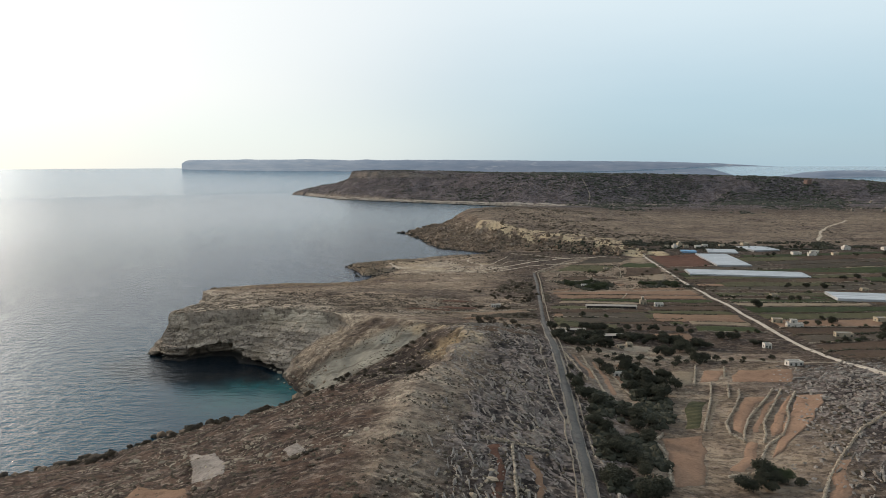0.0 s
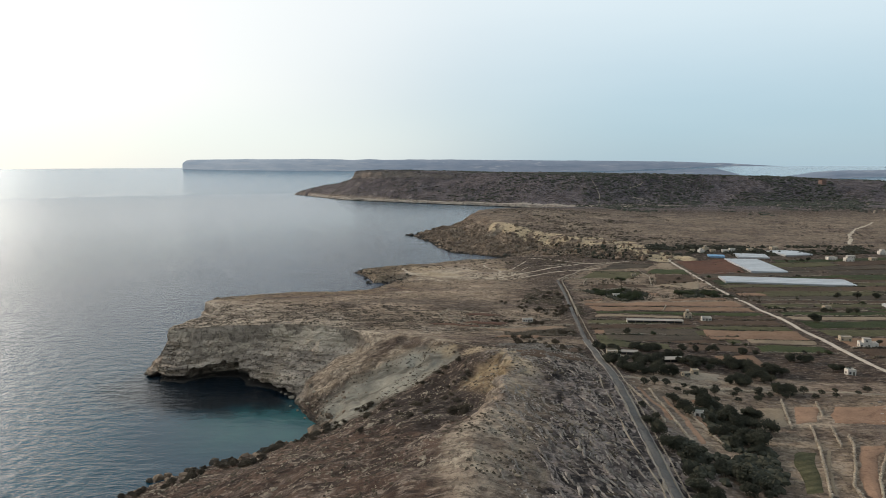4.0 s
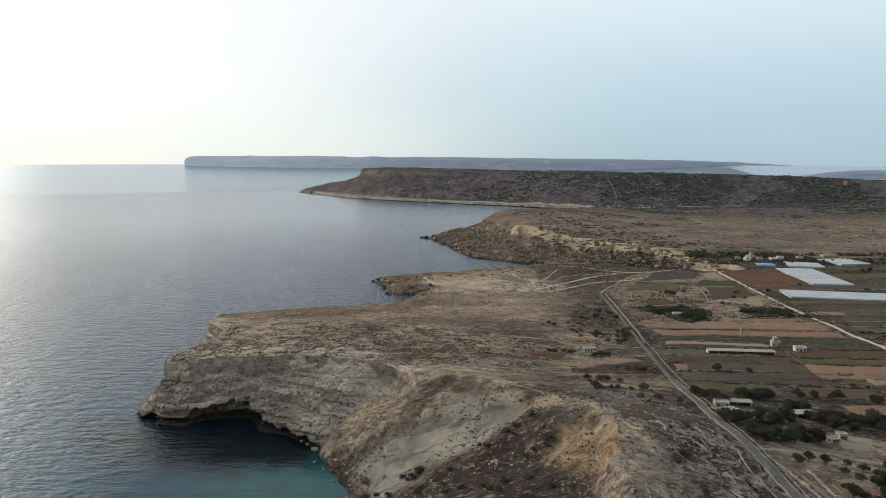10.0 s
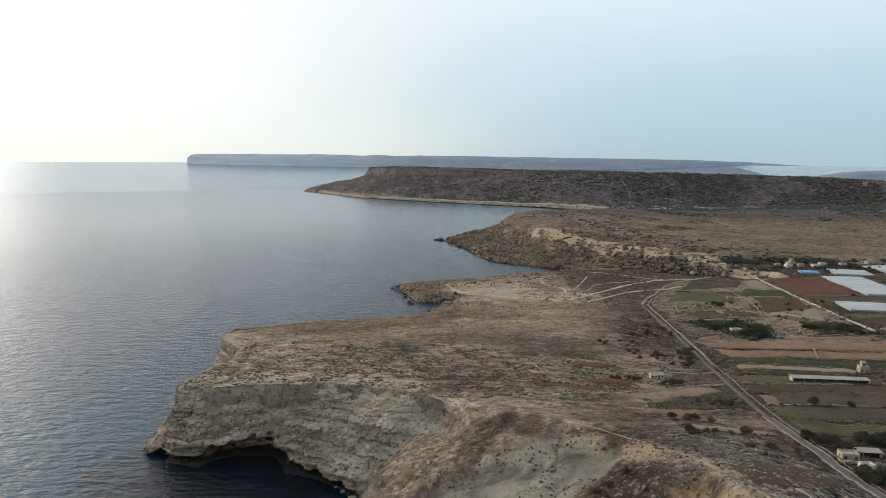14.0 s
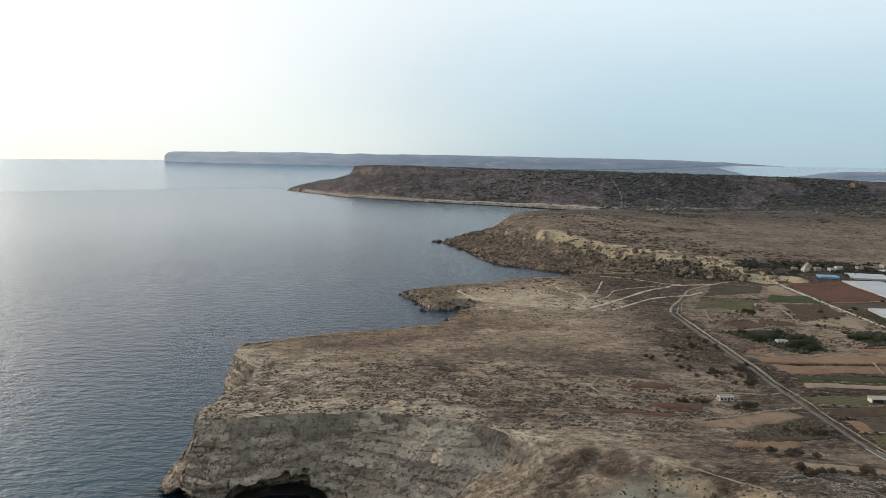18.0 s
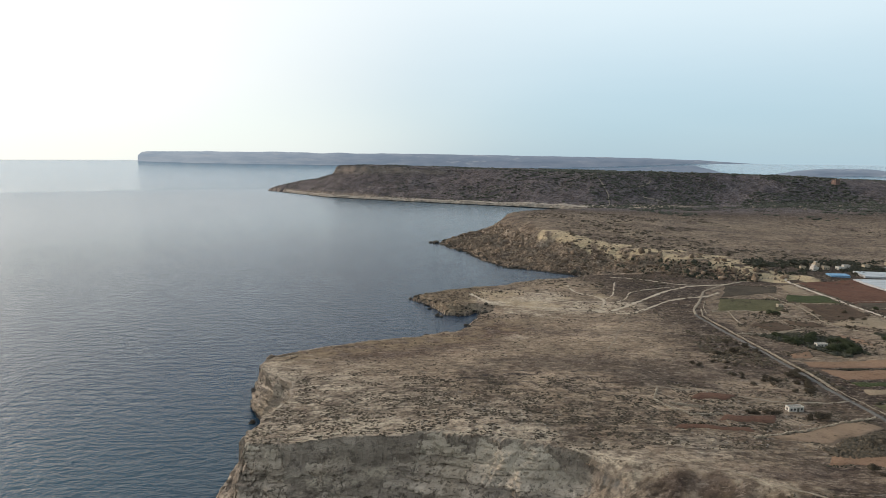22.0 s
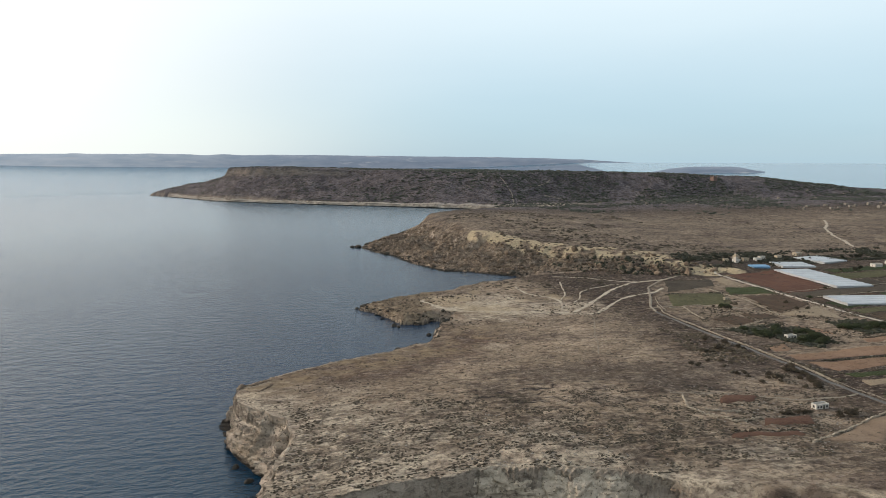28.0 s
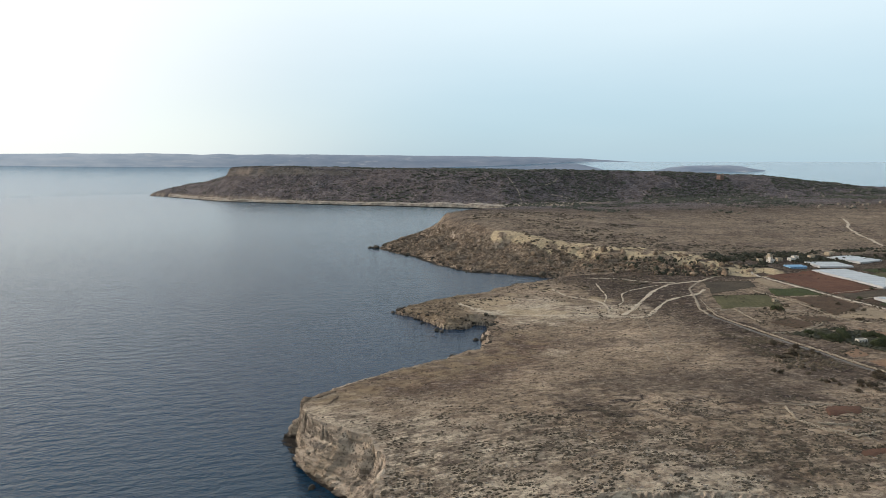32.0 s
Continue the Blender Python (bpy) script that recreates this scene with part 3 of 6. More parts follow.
def height(x, y, beds=False):
    """Ground height over the plan."""
    wx = x + 5 * fractal(x, y, 34, 3, 5) * smooth01((y - 50) / 100)
    wy = y + 5 * fractal(x, y, 34, 3, 9)
    u1, off, depth = rise(wx, wy, COAST, RIM)
    low = np.maximum(LOW(x, y), 2.0)
    grain = 0.5 * fractal(x, y, 26, 4, 21) + 0.22 * fractal(x, y, 4.5, 3, 33)
    sharp = cliffness(x, y)
    slope_zone = u1 * (1 - u1) * 4
    set_back = sharp * (y < 660)
    z = low * stepped(np.clip((u1 - 0.45 * set_back) / (1 - 0.45 * set_back), 0, 1), sharp)
    z = z + grain * smooth01(u1 * 3) + slope_zone * (1 - sharp) * (y < 1500) * (1.6 * fractal(x, y, 17, 4, 41))
    near, f1, cape, f2 = bedding(x, y, z)
    z = z + near * 0.6 * (smooth01((f1 - 0.32) / 0.3) - f1) + cape * (u1 > 0.98) * 0.4 * (smooth01((f2 - 0.3) / 0.35) - f2)
    # a broken brow above the scar
    inner = within(x, y, BROW + [(-70, 200), (-70, 300), (0, 310)])
    fall = line_distance(x, y, BROW)
    shut = line_distance(x, y, [(31, 296), (0, 310), (-70, 300), (-70, 200), (-26, 162)])
    z = z - np.where(inner, 7.5 * smooth01((fall + 2.0 * fractal(x, y, 7, 3, 47)) / 6.0) * smooth01((42 - fall) / 38) * smooth01(shut / 22), 0)
    # the near bay's clay gullies
    gully = smooth01(1 - np.hypot((x + 8) / 62, (y - 330) / 48)) * slope_zone
    z = z - gully * 3.2 * np.abs(fractal(x * 0.8 + y * 0.7, y * 0.25 - x * 0.2, 13, 2, 51))
    u2, _, _ = rise(wx, wy, TABLE_FOOT, TABLE_RIM)
    west = smooth01((420 - x) / 200)
    k2 = (0.72 * u2 + 0.28 * smooth01((u2 - 0.62) / 0.36)) * west + smooth01(u2) * (1 - west)
    table = TABLE(x, y) + 0.6 * fractal(x, y, 60, 4, 61)
    z = z + (table - z) * k2 + (u2 * (1 - u2) * 4) * west * (4.2 * fractal(x, y, 19, 4, 71) + 1.8 * np.abs(fractal(x, y, 6, 2, 73)))
    u3, _, _ = rise(x + 14 * fractal(x, y, 120, 3, 81), y + 14 * fractal(x, y, 120, 3, 83), RIDGE_FOOT, RIDGE_RIM)
    top = RIDGE(x, y) + 2.5 * fractal(x, y, 160, 4, 91)
    scarp = smooth01((500 - x) / 700)
    k3 = (0.82 * u3 ** 0.85 + 0.18 * smooth01((u3 - 0.86) / 0.14)) * scarp + smooth01(u3) * (1 - scarp)
    z = z + (top - z) * k3 + (u3 * (1 - u3) * 4) * 3.0 * fractal(x, y, 70, 4, 95)
    sea = -np.minimum(1.2 + 0.22 * off, 18)
    z = np.where(off > 0, sea, np.maximum(z, 0.25))
    return (z, near, f1, cape * (u1 > 0.98), f2, u1) if beds else z


# ---------------------------------------------------------------- ground sheet
def steps(*parts):
    """Grid lines: (start, end, step) stretches joined."""
    out = []
    for a, b, s in parts:
        out += list(np.linspace(a, b, max(2, int(round((b - a) / s)) + 1))[:-1])
    return np.array(out + [parts[-1][1]])


def link_mesh(name, verts, faces, material, smooth=True):
    me = bpy.data.meshes.new(name)
    verts, faces = np.asarray(verts, np.float32), np.asarray(faces, np.int32)
    me.vertices.add(len(verts))
    me.vertices.foreach_set("co", verts.ravel())
    n = faces.shape[1]
    me.loops.add(faces.size)
    me.loops.foreach_set("vertex_index", faces.ravel())
    me.polygons.add(len(faces))
    me.polygons.foreach_set("loop_start", np.arange(0, faces.size, n, dtype=np.int32))
    me.polygons.foreach_set("use_smooth", np.full(len(faces), smooth))
    me.update(calc_edges=True)
    me.materials.append(material)
    return new(name, me)


def grid_faces(nx, ny):
    i = np.arange((ny - 1) * (nx - 1))
    a = i // (nx - 1) * nx + i % (nx - 1)
    return np.stack([a, a + 1, a + nx + 1, a + nx], 1)


GX = steps((-800, -240, 8), (-240, -225, 1.6), (-225, 60, 0.95), (60, 140, 1.4), (140, 420, 3.0), (420, 1000, 7), (1000, 3300, 26))
GY = steps((-460, 60, 7), (60, 240, 1.3), (240, 560, 0.95), (560, 860, 1.4), (860, 1320, 2.6), (1320, 2000, 6.5), (2000, 2750, 6.5), (2750, 3400, 14))
gx, gy = np.meshgrid(GX, GY)
gz, near_bed, phase1, cape_bed, phase2, climb = height(gx, gy, True)
dzx, dzy = np.gradient(gz, GY, GX)[1], np.gradient(gz, GY, GX)[0]
steep = np.hypot(dzx, dzy)
cliff = smooth01((steep - 0.75) / 0.7)
# bedding ledges and the sea cave push the rock face in and out
nx_, ny_ = -dzx / (steep + 1e-6), -dzy / (steep + 1e-6)
joint = gx * 0.8 + gy * 0.6
band = np.floor((gz + 1.5 * soft_noise(gx, gy, 40, 107)) / 3.1)
block = lattice(np.floor((joint + 1.2 * soft_noise(gx, gy, 6, 105)) / 4.3 + 0.37 * band), band, 109) - 0.5
bench = lattice(band * 0, band, 113) - 0.5
push = cliff * (1.9 * block + 1.6 * bench + 1.3 * fractal(gx + gz * 0.4, gy - gz * 0.5, 9, 3, 101)) * (gy < 1500)
arch = 10.0 * np.sqrt(np.clip(1 - ((gx + 152) / 21.0) ** 2, 0, 1)) + 3.0 * smooth01(1 - np.abs(gx + 196) / 9)
cave = np.clip((arch - gz) / 2.0, 0, 1) * (gy > 365) * (gy < 420) * (gx < -120) * (gz > -4)
hollow = cave * np.minimum(13.0, 1.4 * arch)
sx, sy = gx + nx_ * push, gy + ny_ * push + hollow
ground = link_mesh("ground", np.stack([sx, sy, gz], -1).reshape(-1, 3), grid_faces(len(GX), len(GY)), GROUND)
flat_faces = cliff[:-1, :-1].ravel() < 0.35
ground.data.polygons.foreach_set("use_smooth", flat_faces)
tagged(ground, "dry brown garigue land with pale limestone cliffs and clay slopes", "ground", kind="structure")


def paint(ob, name, values):
    at = ob.data.attributes.new(name, "FLOAT", "POINT")
    at.data.foreach_set("value", np.asarray(values, np.float32).ravel())


def area(poly, soft, rag=3.0):
    """A patch of the plan inside a line, with a ragged soft edge."""
    wx, wy = gx + rag * fractal(gx, gy, 12, 3, 151), gy + rag * fractal(gx, gy, 12, 3, 157)
    d = line_distance(wx, wy, poly, True)
    return smooth01(0.5 + np.where(within(wx, wy, poly), d, -d) / soft)


karst = near_bed
torn = smooth01(0.62 + 1.5 * fractal(gx, gy, 9, 3, 161)) * smooth01(0.85 + 1.4 * fractal(gx, gy, 45, 3, 163))
CREST_ROCK = [(31, 300), (34, 262), (28, 235), (26, 208), (14, 186), (4, 165), (4, 110), (22, 110), (32, 150), (40, 186), (46, 215), (50, 250), (46, 296)]
crest_rock = area(CREST_ROCK, 9, 6)
paint(ground, "bare", (1 - 0.75 * crest_rock) * np.clip(karst, 0, 1) * smooth01((gx - 12) / 22 + 0.8 * fractal(gx, gy, 30, 3, 165)))
paint(ground, "ledge", np.clip(karst, 0, 1) * smooth01(1 - np.abs(phase1 - 0.64) / 0.26) * torn)
# the scar's hollow: dark turf, its shade put into the colour as well
SCAR_TURF_SHADE = [(-40, 278), (-13, 300), (9, 292), (22, 262), (20, 219), (0, 192), (-30, 228)]
SPUR_TIP = [(-124, 806), (-84, 834), (-52, 838), (-58, 800), (-68, 752), (-76, 716), (-95, 730)]
paint(ground, "streak", 0.55 * area(SPUR_TIP, 9, 5) + 0.6 * oval(gx, gy, -40, 500, 120, 48) * smooth01(0.2 + 1.5 * fractal(gx, gy, 40, 4, 176)) + 1.0 * area(SCAR_TURF_SHADE, 9, 5) + cape_bed * smooth01(1 - np.abs(phase2 - 0.25) / 0.24) * smooth01(0.45 + 1.5 * fractal(gx, gy, 7, 3, 171)) * smooth01(0.7 + 1.6 * fractal(gx, gy, 50, 3, 173)))
SPUR_BARE = [(-62, 754), (-46, 800), (16, 800), (30, 770), (52, 740), (90, 730), (72, 684), (43, 694), (0, 684), (-44, 716)]
rim_line = [(-36, 378), (-58, 388), (-92, 406), (-130, 414), (-165, 414), (-192, 410), (-190, 450), (-190, 483), (-205, 520)]
paint(ground, "chalk", np.clip(smooth01((42 - line_distance(gx, gy, rim_line) + 22 * fractal(gx, gy, 30, 4, 175)) / 30) * (gy > 345) + 0.55 * oval(gx, gy, -150, 455, 60, 45)
      + 0.42 * crest_rock + 0.45 * area([(86, 196), (150, 205), (196, 262), (150, 300), (112, 300), (88, 262)], 12, 6) * smooth01(0.55 + fractal(gx, gy, 14, 4, 197))
      + 0.4 * smooth01((17 - line_distance(gx, gy, RIM_NEAR[2:8]) + 9 * fractal(gx, gy, 18, 4, 177)) / 16) * (gy < 330)
      + 1.0 * area(SPUR_BARE, 16, 10) * smooth01(0.85 + 1.1 * fractal(gx, gy, 15, 4, 185)) + 0.8 * area([(-49, 625), (-34, 617), (-44, 596), (-55, 610)], 8, 4)
      + 0.9 * area([(-84, 350), (-58, 374), (-25, 370), (8, 352), (4, 338), (-40, 342), (-66, 336)], 12, 6) * smooth01(0.6 + 1.3 * fractal(gx, gy, 9, 4, 195))
      + 0.9 * (gy > 1900) * smooth01((11 - gz) / 3) * (gz > 1) * (gx < 700), 0, 1))
rim_off = line_distance(gx, gy, [(40, 350), (0, 360)] + rim_line[:-3])
paint(ground, "band", smooth01((rim_off - 9 + 6 * fractal(gx, gy, 20, 3, 189)) / 8) * smooth01((85 - rim_off + 25 * fractal(gx, gy, 30, 3, 191)) / 40) * (gy > 345) * (gy < 560) * smooth01((85 - gx) / 20))
paint(ground, "tan", np.clip(smooth01((gy - 335) / 30) * smooth01((112 - gx + 18 * fractal(gx, gy, 40, 3, 203)) / 60) * (gy < 900) + 0.7 * area([(118, 520), (252, 520), (288, 720), (290, 815), (200, 815), (132, 690)], 10, 4) + 0.65 * (gy >= 900) * (gy < 1950) * smooth01((1500 - gy) / 300)
      + 0.9 * area([(84, 258), (210, 258), (215, 282), (160, 294), (112, 300), (96, 280)], 8, 3) + 0.95 * area([(84, 95), (140, 100), (192, 195), (200, 262), (88, 262), (80, 180)], 14, 4), 0, 1))
paint(ground, "rust", np.clip(smooth01((300 - gy) / 40) * smooth01((40 - gx) / 24) + 0.9 * area([(-215, 560), (-150, 590), (-85, 640), (-60, 690), (-30, 640), (-90, 560), (-160, 525)], 40, 10), 0, 1))
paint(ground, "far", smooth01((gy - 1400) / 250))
paint(ground, "cliff", np.maximum(cliff, 0.8 * cave) * (1 - 0.6 * (gy > 1500)))
CLAY = [(-72, 326), (-54, 340), (-25, 345), (4, 338), (14, 318), (-10, 306), (-34, 304), (-54, 288)]
paint(ground, "clay", np.clip(area(CLAY, 9), 0, 1))
paint(ground, "ochre", np.clip(area([(12, 274), (18, 288), (30, 288), (35, 264), (30, 244), (20, 246)], 8) + 0.55 * area([(-215, 535), (-208, 556), (-150, 598), (-85, 650), (-55, 690), (-20, 650), (-70, 605), (-130, 565), (-185, 530)], 30, 10) * smooth01(0.6 + fractal(gx, gy, 12, 4, 187))
      + 0.4 * area([(-124, 806), (-84, 834), (-44, 838), (-48, 800), (-62, 752), (-74, 716), (-95, 730)], 10, 5) + 0.14 * area([(-84, 350), (-58, 374), (-25, 370), (8, 352), (4, 338), (-40, 342), (-66, 336)], 12, 6) * smooth01(0.7 + 1.2 * fractal(gx, gy, 12, 4, 193)), 0, 1))
CREST = [(-12, 340), (-8, 349), (10, 343), (25, 322), (38, 300), (43, 268), (40, 238), (34, 216), (28, 225), (31, 262), (27, 290), (10, 322)]
SCARP = [(80, 1085), (110, 1045), (139, 1009), (193, 964), (258, 934), (270, 890), (286, 856), (305, 840)]
SPUR = [(-57, 806), (-3, 828), (36, 848), (70, 800), (60, 730), (16, 716), (-20, 728), (-44, 750)]
paint(ground, "sand", np.clip(0.6 * area(CREST, 8, 5) * smooth01(0.7 + fractal(gx, gy, 9, 4, 199)) + 1.35 * smooth01((23 - line_distance(gx, gy, SCARP) + 8 * fractal(gx, gy, 26, 3, 181)) / 8) * smooth01(0.6 + 1.3 * fractal(gx, gy, 16, 4, 183))
      + 0.5 * area(SPUR, 25, 12) * smooth01(0.45 + 1.3 * fractal(gx, gy, 24, 4, 185)) + 0, 0, 1))
paint(ground, "wet", smooth01((1.9 + 0.8 * fractal(gx, gy, 12, 2, 141) - gz) / 1.2) * (gz > -0.5))

# ---------------------------------------------------------------- the cape's rock face
# Foot and edge of the wall, pair by pair, from the scar round the cape to the spur's bay.
WALL_FOOT = [(-86, 344), (-97, 360), (-119, 376), (-141, 387), (-160, 387), (-177, 386), (-193, 389), (-206, 398), (-208, 420), (-201, 450), (-199, 482),
             (-212, 504), (-222, 530), (-224, 550), (-214, 567), (-190, 589), (-150, 613), (-120, 639), (-93, 656)]
WALL_EDGE = [(-52, 376), (-72, 390), (-104, 403), (-133, 408), (-159, 409), (-177, 408), (-191, 406), (-198, 413), (-194, 430), (-187, 452), (-187, 483),
             (-200, 503), (-218, 526), (-219, 548), (-208, 560), (-188, 573), (-147, 599), (-117, 624), (-87, 646)]


def tracked(pts, n):
    """A polyline read at n even steps of its index, slightly rounded."""
    p, k = np.array(pts, float), np.linspace(0, len(pts) - 1, n)
    q = np.stack([np.interp(k, np.arange(len(p)), p[:, i]) for i in (0, 1)], 1)
    for _ in range(8):
        q[1:-1] = 0.25 * q[:-2] + 0.5 * q[1:-1] + 0.25 * q[2:]
    return q


def rock_face():
    n, m = 800, 96
    foot, edge = tracked(WALL_FOOT, n), tracked(WALL_EDGE, n)
    s = np.r_[0, np.cumsum(np.linalg.norm(np.diff(0.5 * (foot + edge), axis=0), axis=1))]
    top = height(edge[:, 0], edge[:, 1]) + 0.25
    S, V = np.meshgrid(s, np.linspace(0, 1, m), indexing="ij")
    Z = V * top[:, None]
    # sheer foot, sloping middle, sheer brow, all uneven along the wall
    lo = 0.22 + 0.08 * soft_noise(S, 0 * S, 37, 3)
    hi = 0.68 + 0.07 * soft_noise(S, 0 * S + 9, 29, 4)
    back = 0.10 * np.clip(V / lo, 0, 1) + 0.60 * np.clip((V - lo) / (hi - lo), 0, 1) + 0.30 * np.clip((V - hi) / (1 - hi), 0, 1)
    wander = 3.0 * fractal(S, 0 * S, 26, 4, 11)
    band_h = 2.6
    layer = (Z + 1.2 * soft_noise(S, 0 * S + 5, 48, 12) + 0.02 * S) / band_h
    band = np.floor(layer)
    # soft beds weathered back between the hard ones, here and there along the wall
    notch = smooth01(1 - np.abs(layer - band - 0.12) / 0.16) * smooth01(0.35 + 1.6 * fractal(S, band * 17.0, 21, 3, 28))
    cell = np.floor(S / 3.4 + 0.5 * lattice(band * 0, band, 21) + 0.35 * soft_noise(S, Z, 5, 22))
    block = lattice(cell, band, 23) - 0.5
    bench = lattice(band * 0 + 3, band, 24) - 0.5
    small = lattice(np.floor(S / 1.3), np.floor(Z / 0.9), 25) - 0.5
    out = 1.7 * block + 2.0 * bench + 0.75 * small + 1.3 * fractal(S, Z * 1.8, 8, 4, 26) + wander
    crack = smooth01(1 - np.abs(soft_noise(S, Z * 0.25, 7, 27)) / 0.10)
    out = out - 1.1 * crack - 1.7 * notch
    out = out * smooth01(V * 12) * (0.25 + 0.75 * smooth01((1 - V) / 0.12))
    dirs = foot - edge
    dirs = dirs / np.linalg.norm(dirs, axis=1)[:, None]
    X = foot[:, :1] + (edge - foot)[:, :1] * back + dirs[:, :1] * out
    Y = foot[:, 1:] + (edge - foot)[:, 1:] * back + dirs[:, 1:] * out
    # the sea cave and a small hole at the point
    vault = 10.5 * np.sqrt(np.clip(1 - ((X + 153) / 23.0) ** 2, 0, 1)) * (Y < 420) + 4.0 * np.sqrt(np.clip(1 - ((X + 197) / 4.0) ** 2, 0, 1)) * (Y < 420)
    vault = np.maximum(vault, 3.4 * smooth01((X + 203) / 8) * smooth01((-92 - X) / 10) * (Y < 420))
    vault = vault * (1 + 0.18 * fractal(X, Z, 5, 2, 31))
    deep = np.sqrt(np.clip(1 - (Z / (vault + 1e-6)) ** 2, 0, 1)) * (Z < vault) * np.minimum(17, 1.8 * vault)
    X, Y = X - dirs[:, :1] * deep, Y - dirs[:, 1:] * deep
    # the wall's ends run in under the slopes beside them
    ease = (1 - smooth01(S / 26) * smooth01((s[-1] - S) / 40)) * 5.0
    X, Y = X - dirs[:, :1] * ease, Y - dirs[:, 1:] * ease
    Z = Z - 0.8 * (V == 0) - 0.5 * ease + 0.5 * small * smooth01((1 - V) / 0.1) * smooth01(V * 8)
    # a last row runs back over the edge, under the turf
    X = np.c_[X, edge[:, 0] - 3 * dirs[:, 0]]
    Y = np.c_[Y, edge[:, 1] - 3 * dirs[:, 1]]
    Z = np.c_[Z, height(X[:, -1], Y[:, -1]) - 0.6]
    v = np.stack([X, Y, Z], -1)
    ob = link_mesh("cliff_face", v.reshape(-1, 3), grid_faces(m + 1, n), CLIFF, False)
    return tagged(ob, "pale bedded limestone sea cliff with a cave at its foot", "cliff", kind="structure")


rock_face()


def shore_ledge():
    """The low pale shelf of rock along the foot of the far ridge, with a dark undercut at the water."""
    line = [p for p in COAST_FAR if 1890 < p[1] < 2880 and p[0] < 400]
    q = np.array(line, float)
    d = np.r_[0, np.cumsum(np.linalg.norm(np.diff(q, axis=0), axis=1))]
    t = np.arange(0, d[-1], 3.0)
    q = np.stack([np.interp(t, d, q[:, 0]), np.interp(t, d, q[:, 1])], 1)
    for _ in range(30):
        q[1:-1] = 0.25 * q[:-2] + 0.5 * q[1:-1] + 0.25 * q[2:]
    g = np.gradient(q, axis=0)
    g /= np.linalg.norm(g, axis=1)[:, None]
    out = np.stack([-g[:, 1], g[:, 0]], 1)
    if not within(q[:1, 0] - 30 * out[:1, 0], q[:1, 1] - 30 * out[:1, 1], COAST)[0]:
        out = -out
    rough = 1 + 0.22 * fractal(t, 0 * t, 40, 4, 901)
    tall = (7.5 + 4.5 * smooth01((500 - t) / 400)) * rough
    rows = []
    for away, share in ((10, -0.15), (9, 0.16), (14, 0.22), (13, 0.55), (11, 0.62), (10, 0.98), (-2, 1.06), (-14, 1.15), (-30, 1.05)):
        wob = away + 2.6 * fractal(t, 0 * t + 40 * share, 17, 3, 905)
        rows.append(np.c_[q + out * wob[:, None], tall * share])
    ob = link_mesh("cliff_face", np.stack(rows, 1).reshape(-1, 3), grid_faces(len(rows), len(t)), LEDGE, False)
    tagged(ob, "low pale limestone shelf along the far ridge's shore", "cliff", kind="structure")


shore_ledge()

# ---------------------------------------------------------------- sea
SEA_MID, SEA_EDGE = (-60.0, 60.0), 4830.0


def sea_level(r):
    """The far water, lifted so that the sheet ends at the true horizon."""
    return 113.0 * np.clip((r - 3150) / (SEA_EDGE - 3150), 0, 1) ** 1.35


rings = np.r_[np.linspace(0, 3150, 22), np.linspace(3210, SEA_EDGE, 40)]
turns = np.linspace(0, 2 * np.pi, 193)[:-1]
verts = [(SEA_MID[0] + r * math.sin(a), SEA_MID[1] + r * math.cos(a), float(sea_level(r))) for r in rings for a in turns]
faces = [(i * 192 + j, i * 192 + (j + 1) % 192, (i + 1) * 192 + (j + 1) % 192, (i + 1) * 192 + j) for i in range(len(rings) - 1) for j in range(192)]
faces = np.array(faces)[:, ::-1]
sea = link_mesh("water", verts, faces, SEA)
tagged(sea, "calm rippled sea, green and shallow in the bay", "sea", kind="structure")
# ---------------------------------------------------------------- builders
rng = np.random.default_rng(7)


def lay(x, y):
    """Height of the ground sheet, by its own grid."""
    x, y = np.asarray(x, float), np.asarray(y, float)
    i = np.clip(np.searchsorted(GX, x) - 1, 0, len(GX) - 2)
    j = np.clip(np.searchsorted(GY, y) - 1, 0, len(GY) - 2)
    u, v = (x - GX[i]) / (GX[i + 1] - GX[i]), (y - GY[j]) / (GY[j + 1] - GY[j])
    return (gz[j, i] * (1 - u) + gz[j, i + 1] * u) * (1 - v) + (gz[j + 1, i] * (1 - u) + gz[j + 1, i + 1] * u) * v


def field_of(values, x, y):
    """A plan-wide array read at places."""
    i, j = np.clip(np.searchsorted(GX, x) - 1, 0, len(GX) - 2), np.clip(np.searchsorted(GY, y) - 1, 0, len(GY) - 2)
    return values[j, i]


def part(name, bm, material, parent=None, label=""):
    """One bmesh as one mesh object under a thing or a part."""
    me = bpy.data.meshes.new(name)
    bm.to_mesh(me)
    bm.free()
    me.materials.append(material)
    ob = new(name, me)
    if parent is not None:
        ob.parent = parent
    if label:
        ob["label"] = label
    return ob


def box(bm, x0, x1, y0, y1, z0, z1, bevel=0.0):
    r = bmesh.ops.create_cube(bm, size=1.0)
    for v in r["verts"]:
        v.co = Vector((x0 + (v.co.x + 0.5) * (x1 - x0), y0 + (v.co.y + 0.5) * (y1 - y0), z0 + (v.co.z + 0.5) * (z1 - z0)))
    if bevel:
        edges = {e for v in r["verts"] for e in v.link_edges}
        bmesh.ops.bevel(bm, geom=list(edges), offset=bevel, segments=1, affect="EDGES")
    return bm


def boxed(*args, **kw):
    return box(bmesh.new(), *args, **kw)


